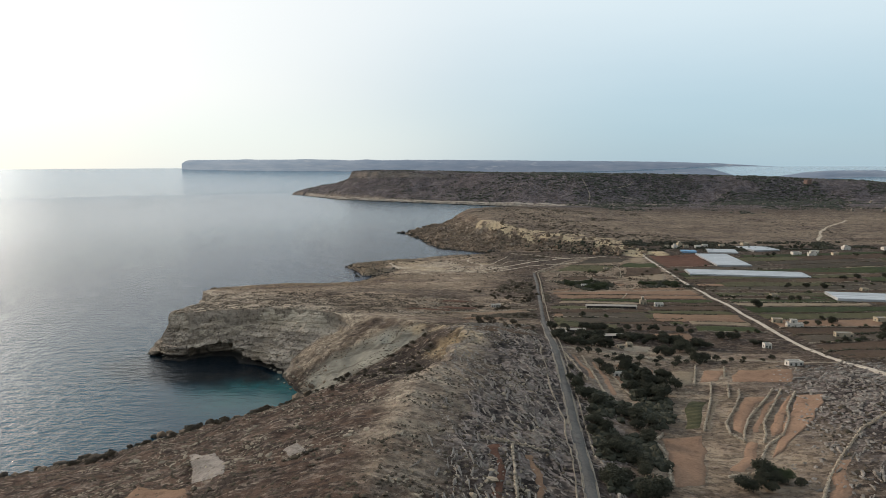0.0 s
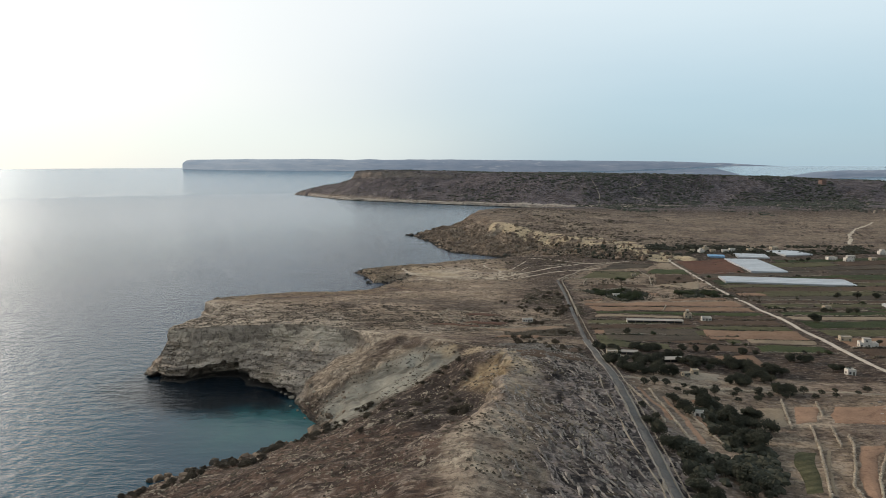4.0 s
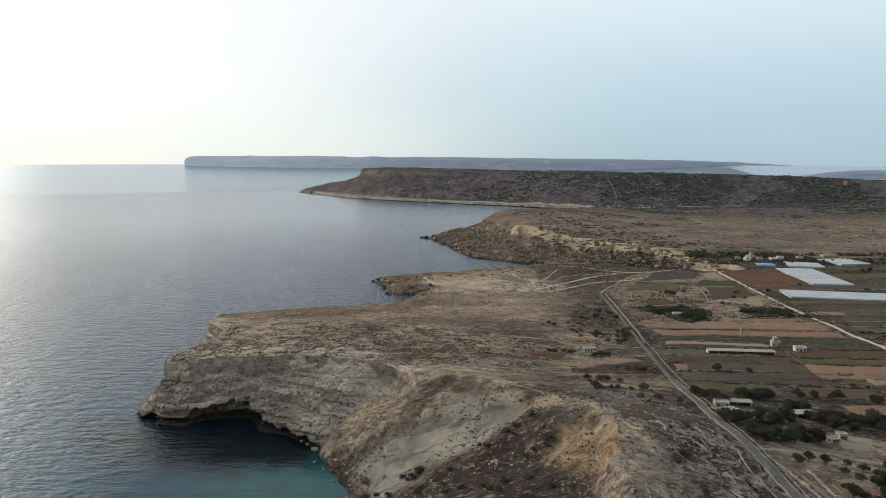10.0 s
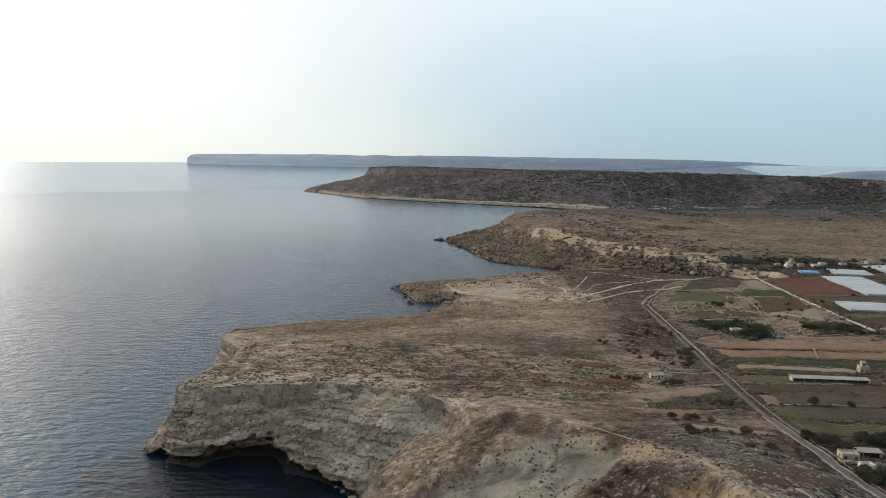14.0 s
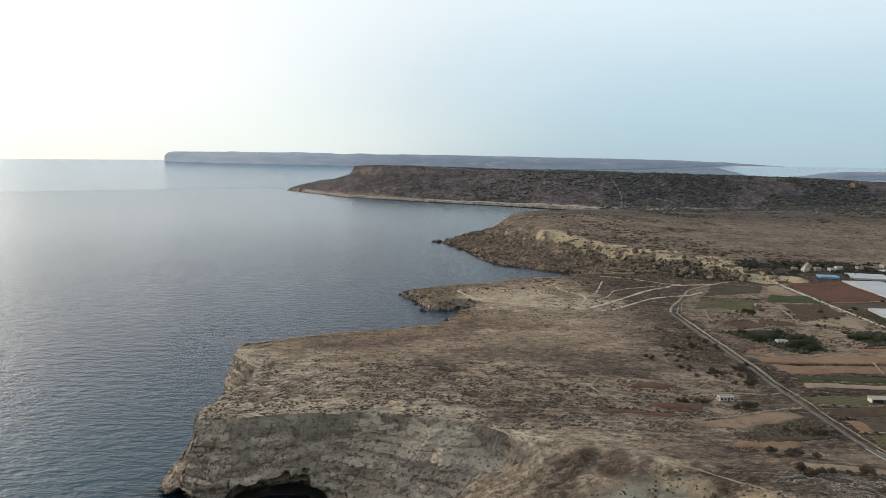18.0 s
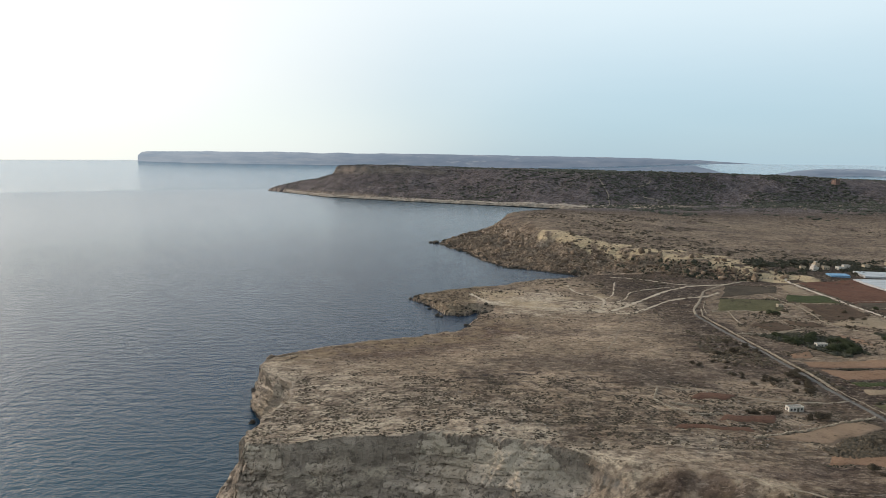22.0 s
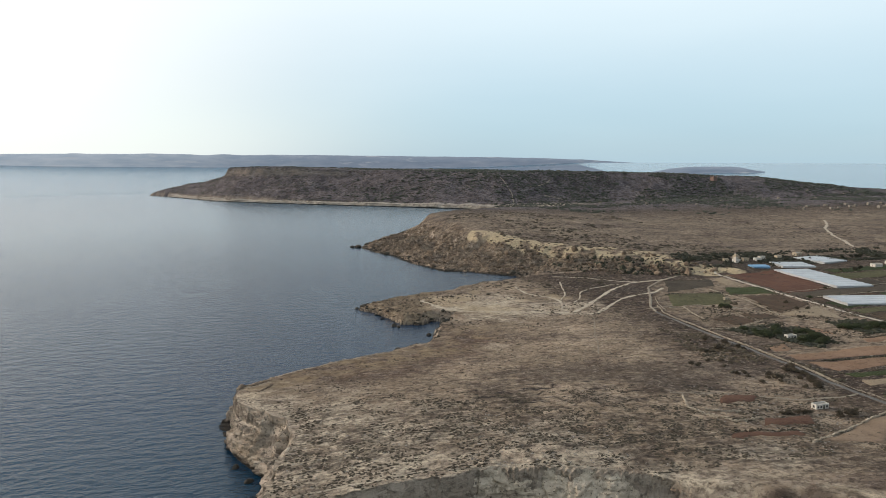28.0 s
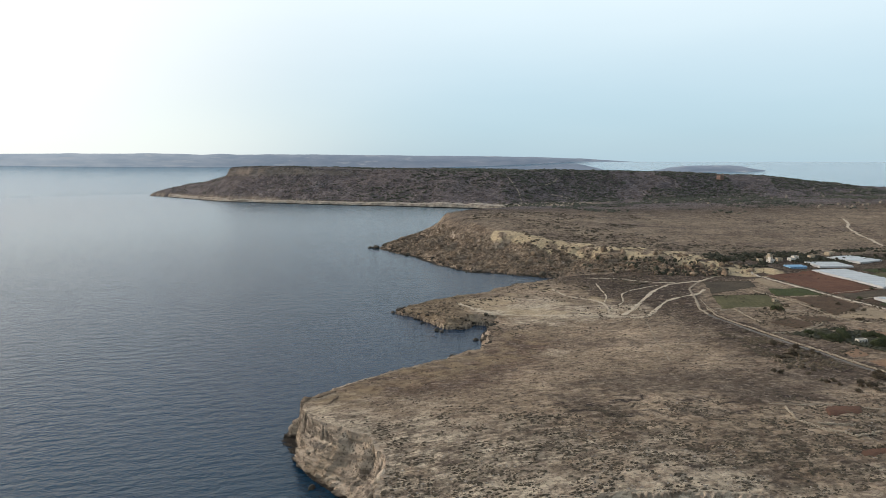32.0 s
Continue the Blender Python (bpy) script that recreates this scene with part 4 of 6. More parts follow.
def drape(name, quad, material, lift, skirt=0.6, step=2.5, wobble=1.3):
    """A sheet over four corners of the plan, following the ground, with a skirt sunk into it."""
    (a, b, c, d) = [np.array(p, float) for p in quad]
    n = max(3, int(max(np.linalg.norm(b - a), np.linalg.norm(c - d)) / step) + 1)
    m = max(3, int(max(np.linalg.norm(d - a), np.linalg.norm(c - b)) / step) + 1)
    n, m = min(n, 60), min(m, 60)
    u, v = np.meshgrid(np.linspace(0, 1, n), np.linspace(0, 1, m))
    p = ((1 - u)[..., None] * a + u[..., None] * b) * (1 - v)[..., None] + ((1 - u)[..., None] * d + u[..., None] * c) * v[..., None]
    edge = 1.0 * wobble
    p[..., 0] += edge * fractal(p[..., 0], p[..., 1], 11, 2, 301)
    p[..., 1] += edge * fractal(p[..., 0], p[..., 1], 11, 2, 311)
    z = lay(p[..., 0], p[..., 1]) + lift
    rim = (u == 0) | (u == 1) | (v == 0) | (v == 1)
    z = np.where(rim, z - skirt - lift, z)
    faces = grid_faces(n, m)
    side = np.cross(b - a, d - a)
    if side < 0:
        faces = faces[:, ::-1]
    return link_mesh(name, np.dstack([p, z]).reshape(-1, 3), faces, material)


def resample(pts, step):
    p = np.array(pts, float)
    d = np.r_[0, np.cumsum(np.linalg.norm(np.diff(p, axis=0), axis=1))]
    n = max(2, int(d[-1] / step) + 1)
    s = np.linspace(0, d[-1], n)
    q = np.stack([np.interp(s, d, p[:, 0]), np.interp(s, d, p[:, 1])], 1)
    if len(p) > 2:
        for _ in range(3):
            q[1:-1] = 0.25 * q[:-2] + 0.5 * q[1:-1] + 0.25 * q[2:]
    return q


def sideways(q):
    t = np.gradient(q, axis=0)
    t /= np.linalg.norm(t, axis=1)[:, None] + 1e-9
    return np.stack([-t[:, 1], t[:, 0]], 1)


def ribbon(name, pts, width, material, lift, step=2.5, cross=5, ragged=0.0, seed=0, bend=0.0):
    """A road or path laid over the ground."""
    q = resample(pts, step)
    if bend:
        for _ in range(24):
            q[1:-1] = 0.25 * q[:-2] + 0.5 * q[1:-1] + 0.25 * q[2:]
        q = q + bend * np.stack([fractal(q[:, 0], q[:, 1], 22, 3, 420 + seed), fractal(q[:, 0], q[:, 1], 22, 3, 440 + seed)], 1)
    s = sideways(q)
    w = width * (1 + ragged * fractal(q[:, 0], q[:, 1], 9, 3, 400 + seed))
    k = np.linspace(-0.5, 0.5, cross)
    p = q[:, None] + s[:, None] * (w[:, None] * k[None])[..., None]
    z = lay(p[..., 0], p[..., 1]) + lift
    z[:, 0] -= 0.5
    z[:, -1] -= 0.5
    return link_mesh(name, np.dstack([p, z]).reshape(-1, 3), grid_faces(cross, len(q))[:, ::-1], material)


BALL = bmesh.new()
bmesh.ops.create_icosphere(BALL, subdivisions=1, radius=1.0)
BALL_V = np.array([v.co[:] for v in BALL.verts])
BALL_F = np.array([[v.index for v in f.verts] for f in BALL.faces])
BALL.free()


def scatter(name, places, sizes, material, flat=0.6, rough=0.28, sink=0.25, stretch=0.35, seed=1, smooth=False, verts=None, faces=None, drawn=0.0, aim=None):
    """Many separate lumps on the ground, joined in one mesh."""
    r = np.random.default_rng(seed)
    bv, bf = (BALL_V, BALL_F) if verts is None else (verts, faces)
    n, k = len(places), len(bv)
    v = np.repeat(bv[None], n, 0) * (1 + rough * r.uniform(-1, 1, (n, k, 1)))
    v[..., 0] *= (1 + stretch * r.uniform(-1, 1, n))[:, None]
    v[..., 2] *= (flat * (1 + 0.4 * r.uniform(-1, 1, n)))[:, None]
    a = r.uniform(0, 2 * np.pi, n) if not drawn else r.normal(0, 0.25, n)
    a = a if aim is None else aim + r.normal(0, 0.3, n)
    v[..., 0] *= 1 + drawn * r.uniform(0.3, 1.6, (n, 1))
    x = v[..., 0] * np.cos(a)[:, None] - v[..., 1] * np.sin(a)[:, None]
    y = v[..., 0] * np.sin(a)[:, None] + v[..., 1] * np.cos(a)[:, None]
    sizes = np.asarray(sizes)[:, None]
    p = np.asarray(places)
    out = np.stack([p[:, :1] + x * sizes, p[:, 1:2] + y * sizes, p[:, 2:3] + (v[..., 2] + flat * (1 - 2 * sink)) * sizes], -1)
    f = (bf[None] + (np.arange(n) * k)[:, None, None]).reshape(-1, 3)
    return link_mesh(name, out.reshape(-1, 3), f, material, smooth)


def on_ground(x, y):
    return np.stack([x, y, lay(x, y)], 1)


def inside_box(n, x0, x1, y0, y1):
    return rng.uniform(x0, x1, n), rng.uniform(y0, y1, n)
# ---------------------------------------------------------------- roads, tracks and fields
RED = earth_like("red_soil", (0.078, 0.040, 0.028), (0.140, 0.072, 0.048), 2.5, 0.3)
ORANGE = earth_like("orange_soil", (0.150, 0.094, 0.060), (0.245, 0.156, 0.102), 2.5, 0.4)
BROWN = earth_like("brown_soil", (0.056, 0.038, 0.026), (0.104, 0.070, 0.047), 2.5, 0.5)
TAN = earth_like("dry_stubble", (0.185, 0.142, 0.096), (0.285, 0.225, 0.155), 3.0, 0.4)
GREY = earth_like("fallow_soil", (0.046, 0.038, 0.028), (0.088, 0.070, 0.051), 3.0, 0.4)
GREEN = earth_like("green_crop", (0.026, 0.036, 0.015), (0.072, 0.080, 0.034), 2.0, 0.4, rows=2.2, turn=0.15)
OLIVE = earth_like("olive_crop_rows", (0.062, 0.060, 0.030), (0.118, 0.108, 0.058), 2.0, 0.3, rows=3.0, turn=1.25)
PALE_TRACK = earth_like("pale_track", (0.34, 0.28, 0.205), (0.50, 0.43, 0.33), 1.6, 0.1)
CONCRETE = earth_like("concrete_track", (0.36, 0.31, 0.245), (0.50, 0.44, 0.36), 1.6, 0.1)
DUSTY = earth_like("dusty_path", (0.21, 0.175, 0.13), (0.31, 0.26, 0.195), 1.5, 0.1)
RUBBLE = stone_like("rubble_limestone", (0.22, 0.185, 0.14), (0.50, 0.43, 0.33), 1.2, 0.45)

ROAD = [(40, -300), (46, -120), (52, -20), (60, 60), (64, 93), (66, 108), (69, 138), (73, 174), (77, 219), (80, 257), (84, 312), (90, 375),
        (98, 448), (105, 520), (113, 590), (117, 640), (120, 676), (130, 702), (152, 738), (178, 786), (205, 812), (245, 838), (290, 848)]
TRACK = [(226, 150), (224, 215), (226, 247), (233, 285), (240, 332), (246, 378), (252, 440), (258, 510), (270, 601), (277, 657), (284, 718), (288, 768), (293, 823), (300, 846)]
tagged(ribbon("road_verge", ROAD[:12], 6.6, DUSTY, 0.2, 2.0, 5, 0.25), "dusty verge along the asphalt road", "verge", kind="structure")
tagged(ribbon("dirt_path", ROAD[15:], 2.8, DUSTY, 0.3, 2.0, 5, 0.3), "dusty lane running on from the road", "path", kind="structure")
ROAD_TOP = ROAD[:12]
tagged(ribbon("road", ROAD[11:17], 3.3, ASPHALT, 0.35, 2.0, 5, 0.1), "narrow worn grey lane beside the fields", "road", kind="structure")
road = tagged(ribbon("road", ROAD_TOP, 4.7, ASPHALT, 0.35, 2.0, 5), "worn grey asphalt country road along the ridge", "road", kind="structure")
LINE = earth_like("faded_road_line", (0.20, 0.19, 0.175), (0.34, 0.33, 0.30), 1.0, 0.0)
for off in (-2.1, 2.1):
    q = resample(ROAD_TOP, 3.0)
    edge = q + sideways(q) * off
    tagged(ribbon("road_line", [tuple(p) for p in edge], 0.16, LINE, 0.40, 3.0, 3), "faded pale edge line on the asphalt road", "road line", kind="structure")
tagged(ribbon("track", TRACK, 4.2, CONCRETE, 0.32, 2.0, 5, 0.12), "pale concrete farm track between the fields", "track", kind="structure")

PATHS = [
    ([(-64, 801), (-56, 770), (-48, 746), (-25, 732), (-3, 722), (20, 712), (43, 703), (53, 697), (63, 684), (72, 687), (81, 698), (100, 718), (122, 740), (150, 754), (172, 760), (190, 778)], 4.6, PALE_TRACK),
    ([(45, 830), (44, 806), (46, 790), (56, 776), (64, 752), (56, 730), (48, 712)], 3.4, PALE_TRACK),
    ([(103, 842), (94, 818), (84, 790), (76, 768), (64, 752)], 2.4, PALE_TRACK),
    ([(54, 702), (70, 713), (98, 744), (126, 774), (152, 800), (180, 819), (210, 818), (240, 834)], 4.4, PALE_TRACK),
    ([(62, 682), (50, 652), (32, 615), (20, 588), (6, 559)], 0.9, DUSTY), ([(40, 706), (20, 700), (-8, 702), (-40, 716)], 2.0, DUSTY),
    ([(110, 879), (128, 872), (145, 862), (164, 832), (186, 822)], 2.6, PALE_TRACK),
    ([(73, 275), (71, 250), (70, 228), (69, 205), (68, 178), (67, 154), (64, 129), (62, 110), (60, 94), (57, 70)], 0.8, DUSTY),
    ([(80, 266), (96, 269), (119, 271), (139, 268), (160, 264), (195, 262), (226, 255)], 3.2, DUSTY),
    ([(-10, 364), (4, 347), (18, 335), (27, 312), (34, 288), (40, 266)], 1.2, DUSTY),
    ([(100, 452), (60, 450), (30, 464), (0, 470)], 1.6, DUSTY),
    ([(120, 690), (150, 700), (190, 690), (215, 640), (228, 590)], 2.4, DUSTY),
    ([(808, 1212), (765, 1160), (709, 1106), (652, 1026), (624, 977), (603, 946)], 6.0, PALE_TRACK),
    ([(68, 735), (84, 752), (96, 778), (120, 800), (160, 815)], 2.2, PALE_TRACK), ([(40, 722), (30, 745), (8, 760), (-20, 752)], 2.0, PALE_TRACK),
    ([(645, 2177), (600, 2140), (554, 2123)], 5.0, DUSTY), ([(586, 2082), (620, 2060), (640, 2020)], 5.0, DUSTY),
    ([(455, 1990), (480, 2080), (470, 2180)], 3.5, DUSTY),
]
for i, (pts, wide, mat) in enumerate(PATHS):
    tagged(ribbon("dirt_path", pts, wide, mat, 0.22, 2.0, 5, 0.55, i, 1.0), "pale trodden dirt path over the garigue", "path", kind="structure")


def along(line, y):
    p = np.array(line, float)
    return np.array([np.interp(y, p[:, 1], p[:, 0]), y])


def field(quad, mat, words, lift=0.2):
    return tagged(drape("field", quad, mat, lift), words, "field", "farm fields")


DARKRED = earth_like("dark_red_soil", (0.075, 0.040, 0.028), (0.135, 0.075, 0.050), 2.5, 0.3)
WORDS = {DARKRED: "bare field of dark red-brown soil", RED: "bare ploughed field of dark red soil", ORANGE: "bare ploughed field of orange-brown soil", BROWN: "bare field of dry brown soil",
         TAN: "harvested field of pale dry stubble", GREY: "fallow grey-brown field with dry weeds", GREEN: "narrow field of low green crops",
         OLIVE: "olive-green field planted in rows"}
CHOICE = [BROWN, BROWN, BROWN, GREY, GREY, ORANGE, TAN, GREEN, GREEN, OLIVE, BROWN]
wall_lines, hedge_lines = [], []
y = 352.0
while y < 446:
    deep = rng.uniform(13, 27)
    y0, y1 = y + 0.8, y + deep - 0.8
    a0, a1 = along(ROAD[:19], min(y0, 735)) + (6, 0), along(ROAD[:19], min(y1, 735)) + (6, 0)
    if y0 > 735:
        a0[0], a1[0] = 158 + 1.15 * (y0 - 735), 158 + 1.15 * (y1 - 735)
    a0[1], a1[1] = y0, y1
    b0, b1 = along(TRACK, y0) + (-5, 0), along(TRACK, y1) + (-5, 0)
    cuts = np.sort(np.r_[0, rng.uniform(0.2, 0.8, rng.integers(1, 4)), 1])
    for c0, c1 in zip(cuts[:-1], cuts[1:]):
        if c1 - c0 < 0.1:
            continue
        mat = CHOICE[rng.integers(len(CHOICE))]
        pad = 0.006
        quad = [a0 + (b0 - a0) * (c0 + pad), a0 + (b0 - a0) * (c1 - pad), a1 + (b1 - a1) * (c1 - pad), a1 + (b1 - a1) * (c0 + pad)]
        field(quad, mat, WORDS[mat])
        if rng.random() < 0.3:
            wall_lines.append([tuple(quad[0]), tuple(quad[1])])
        if rng.random() < 0.85:
            hedge_lines.append([tuple(quad[3]), tuple(quad[2])])
        if rng.random() < 0.15:
            wall_lines.append([tuple(quad[1]), tuple(quad[2])])
    y += deep
y = 262.0
while y < 800:
    deep = rng.uniform(16, 34)
    y0, y1 = y + 1, y + deep - 1
    a0, a1 = along(TRACK, y0) + (6, 0), along(TRACK, y1) + (6, 0)
    cuts = np.sort(np.r_[0, rng.uniform(0.1, 0.9, rng.integers(2, 5)), 1])
    far_x = 560 + 0.1 * y
    for c0, c1 in zip(cuts[:-1], cuts[1:]):
        if c1 - c0 < 0.07:
            continue
        mat = CHOICE[rng.integers(len(CHOICE))]
        quad = [(a0[0] + (far_x - a0[0]) * (c0 + 0.004), y0 + 20 * c0), (a0[0] + (far_x - a0[0]) * (c1 - 0.004), y0 + 20 * c1),
                (a1[0] + (far_x - a1[0]) * (c1 - 0.004), y1 + 20 * c1), (a1[0] + (far_x - a1[0]) * (c0 + 0.004), y1 + 20 * c0)]
        field(quad, mat, WORDS[mat])
        if rng.random() < 0.25:
            wall_lines.append([quad[0], quad[1]])
        if rng.random() < 0.6:
            hedge_lines.append([quad[3], quad[2]])
    y += deep

# fields with a shape of their own
STONY = earth_like("stony_plot", (0.11, 0.095, 0.082), (0.33, 0.29, 0.25), 1.6, 0.2)
WORDS[STONY] = "small plot covered with pale grey rubble stones"
TERRA = earth_like("dry_field_soil", (0.150, 0.106, 0.072), (0.240, 0.172, 0.118), 2.5, 0.3)
WORDS[TERRA] = "bare field of dry tan-brown soil"
PLOTS = [
    ([(37, 117), (43, 117), (40, 78), (35, 76)], RED), ([(48, 114), (54, 114), (51, 80), (46, 80)], ORANGE), ([(102, 156), (121, 160), (103, 114), (91, 107)], ORANGE),
    ([(126, 197), (136, 197), (121, 164), (113, 164)], OLIVE), ([(138, 198), (142, 198), (124, 163), (121, 163)], TAN), ([(152, 202), (163, 201), (133, 157), (131, 165)], RED),
    ([(166, 201), (169, 200), (141, 158), (135, 160)], BROWN), ([(169, 197), (173, 199), (149, 159), (139, 153)], ORANGE), ([(133, 155), (136, 149), (120, 124), (112, 124)], RED),
    ([(175, 199), (184, 196), (158, 161), (130, 134)], BROWN), ([(150, 131), (156, 130), (139, 104), (131, 104)], RED),
    ([(86, 254), (91, 255), (95, 217), (89, 215)], BROWN), ([(96, 247), (100, 248), (100, 198), (93, 196)], RED), ([(102, 232), (106, 224), (107, 199), (102, 198)], BROWN),
    ([(151, 246), (165, 245), (153, 225), (140, 222)], GREY), ([(133, 242), (149, 245), (138, 220), (126, 220)], TAN), ([(167, 245), (196, 240), (182, 215), (155, 222)], GREY),
    ([(108, 246), (128, 244), (122, 222), (107, 226)], ORANGE),
]
PLOTS += [
    ([(178, 416), (246, 416), (240, 386), (171, 384)], ORANGE), ([(106, 418), (177, 418), (169, 381), (104, 372)], GREY), ([(155, 341), (184, 344), (178, 316), (157, 311)], ORANGE),
    ([(146, 696), (210, 689), (232, 737), (174, 747)], OLIVE), ([(232, 728), (282, 718), (288, 756), (251, 764)], GREEN), ([(180, 753), (250, 774), (268, 804), (216, 818)], GREY),
    ([(220, 645), (272, 668), (279, 711), (240, 722)], BROWN), ([(116, 513), (252, 508), (255, 536), (118, 526)], ORANGE), ([(120, 489), (250, 484), (252, 504), (118, 510)], ORANGE),
    ([(118, 473), (250, 466), (251, 480), (118, 485)], GREEN), ([(114, 461), (180, 454), (186, 464), (116, 471)], TAN), ([(188, 456), (248, 450), (250, 463), (190, 465)], BROWN),
    ([(119, 534), (137, 539), (145, 556), (126, 551)], ORANGE), ([(215, 641), (252, 612), (272, 660), (222, 644)], TAN), ([(150, 612), (180, 622), (176, 648), (146, 640)], BROWN),
    ([(196, 540), (252, 542), (256, 556), (202, 552)], ORANGE), ([(184, 628), (208, 628), (210, 650), (182, 652)], BROWN), ([(258, 570), (266, 600), (240, 605), (236, 600)], BROWN),
    ([(260, 770), (282, 768), (288, 814), (270, 806)], TAN), ([(300, 826), (372, 826), (350, 722), (290, 716)], RED),
    ([(186, 583), (199, 566), (204, 585), (198, 608)], ORANGE), ([(112, 432), (183, 430), (177, 418), (106, 420)], BROWN), ([(100, 400), (118, 382), (112, 350), (95, 352)], OLIVE),
    ([(10, 447), (35, 449), (45, 461), (25, 463)], DARKRED), ([(20, 399), (47, 393), (88, 413), (84, 425)], TERRA), ([(12, 420), (40, 418), (48, 430), (21, 429)], DARKRED),
    ([(37, 381), (69, 381), (55, 367), (29, 371)], ORANGE), ([(43, 354), (84, 352), (78, 344), (43, 346)], TAN), ([(36, 296), (76, 304), (72, 286), (38, 276)], BROWN),
    ([(-15, 408), (26, 404), (25, 413), (-6, 415)], DARKRED), ([(62, 330), (80, 335), (77, 315), (60, 312)], BROWN),
]
PLOTS += [([(-68, 146), (-50, 130), (-36, 100), (-46, 98)], STONY), ([(-66, 108), (-46, 98), (-40, 84), (-64, 92)], ORANGE), ([(-25, 112), (-19, 117), (-12, 106), (-20, 102)], STONY),
          ([(430, 700), (560, 700), (545, 655), (440, 668)], GREEN), ([(300, 600), (420, 610), (420, 575), (300, 565)], OLIVE)]
TERRACE = earth_like("terrace_soil", (0.190, 0.118, 0.078), (0.31, 0.198, 0.130), 2.5, 0.35)
WORDS[TERRACE] = "narrow terrace of dry orange-brown soil between stone walls"
tagged(drape("yard", [(120, 280), (138, 282), (144, 297), (124, 298)], DUSTY, 0.3), "pale dusty farmyard beside the huts", "yard", kind="structure")
for i, (quad, mat) in enumerate(PLOTS):
    if 2 <= i < 18 and mat in (RED, BROWN, ORANGE, GREY):
        mat = TERRACE
    if i >= 18 and i % 3 != 1:
        hedge_lines.append([quad[3], quad[2]])
    field(quad, mat, WORDS[mat], 0.36)

# ---------------------------------------------------------------- rubble walls
def rubble_wall(pts, high=1.0, wide=0.8, seed=0):
    """A dry wall: a chain of rough, uneven stones on a low bank."""
    r = np.random.default_rng(900 + seed)
    q = resample(pts, 0.6)
    s = sideways(q)
    rows = []
    for layer, (h, w) in enumerate(((0.25, wide), (0.62, wide * 0.75), (0.95, wide * 0.5))):
        j = q + s * r.uniform(-0.16, 0.16, (len(q), 1)) * w + r.uniform(-0.2, 0.2, q.shape)
        z = lay(j[:, 0], j[:, 1]) + h * high * r.uniform(0.8, 1.15, len(q)) - 0.25
        keep = r.random(len(q)) < (1.0, 0.95, 0.75)[layer]
        rows.append(np.c_[j, z][keep])
    p = np.concatenate(rows)
    ob = scatter("rubble_wall", p, r.uniform(0.30, 0.50, len(p)) * wide, RUBBLE, 0.62, 0.25, 0.5, 0.3, 50 + seed, verts=BALL_V[:, :], faces=BALL_F)
    return tagged(ob, "low dry wall of pale rubble limestone beside the fields", "stone wall", "field walls")


WALLS = [[(154, 209), (151, 201), (140, 182), (132, 170), (129, 159), (131, 152)], [(168, 207), (156, 191), (142, 173), (134, 159), (132, 154)],
         [(171, 206), (158, 186), (146, 169), (141, 157), (137, 150)], [(174, 200), (162, 183), (156, 170), (147, 156), (136, 146), (127, 132), (120, 121), (112, 120)],
         [(187, 162), (170, 150), (153, 132), (141, 118), (130, 102)], [(104, 158), (98, 149), (98, 139), (95, 124), (90, 108)], [(147, 222), (137, 197), (121, 163)],
         [(151, 252), (138, 218)], [(164, 248), (157, 231)], [(153, 218), (146, 200)], [(36, 119), (46, 120), (56, 118)], [(45, 117), (43, 78)], [(84, 254), (88, 215)], [(93, 252), (92, 196)],
         [(101, 246), (103, 198)], [(110, 270), (130, 266), (165, 262)], [(88, 318), (128, 322)], [(0, 441), (14, 436)], [(-2, 430), (-6, 446), (2, 462)],
         [(230, 756), (229, 728), (228, 698), (220, 668), (213, 641)], [(141, 689), (155, 688), (146, 660), (142, 642)], [(186, 512), (176, 489)], [(120, 606), (146, 604), (182, 622)], [(-2, 436), (4, 425), (19, 428)], [(18, 398), (64, 417), (92, 427)],
         [(103, 470), (110, 535), (117, 592), (121, 640), (124, 672), (136, 700)]]
for i, pts in enumerate(WALLS):
    rubble_wall(pts, 1.1, 1.0, i)
for i, pts in enumerate(wall_lines):
    rubble_wall(pts, 0.9, 0.8, 40 + i)
for i, off in enumerate((-4.2,)):
    q = resample(ROAD[3:19], 30.0)
    e = q + sideways(q) * off
    for j in range(0, len(e) - 2, 2):
        if rng.random() < 0.6:
            rubble_wall([tuple(p) for p in e[j:j + 3]], 0.7, 0.6, 200 + 40 * i + j)
# ---------------------------------------------------------------- farm buildings
def plaster(name, dark, light, size=1.5):
    k = Mat(name, 0.85, 0.2)
    fac = k.math("ADD", k.math("MULTIPLY", k.noise(size * 3), 0.6), k.math("MULTIPLY", k.noise(size * 0.4, 5), 0.4))
    streak = k.noise(1.2, 5, 0.65, squash=(2.2, 2.2, 0.25), lo=0.5, hi=0.8)
    c = k.mix(fac, dark, light)
    c = k.mix(k.math("MULTIPLY", streak, 0.4), c, tuple(0.55 * v for v in dark))
    return k.done(c, k.bump(k.noise(0.5, 5), 0.4, 0.1))


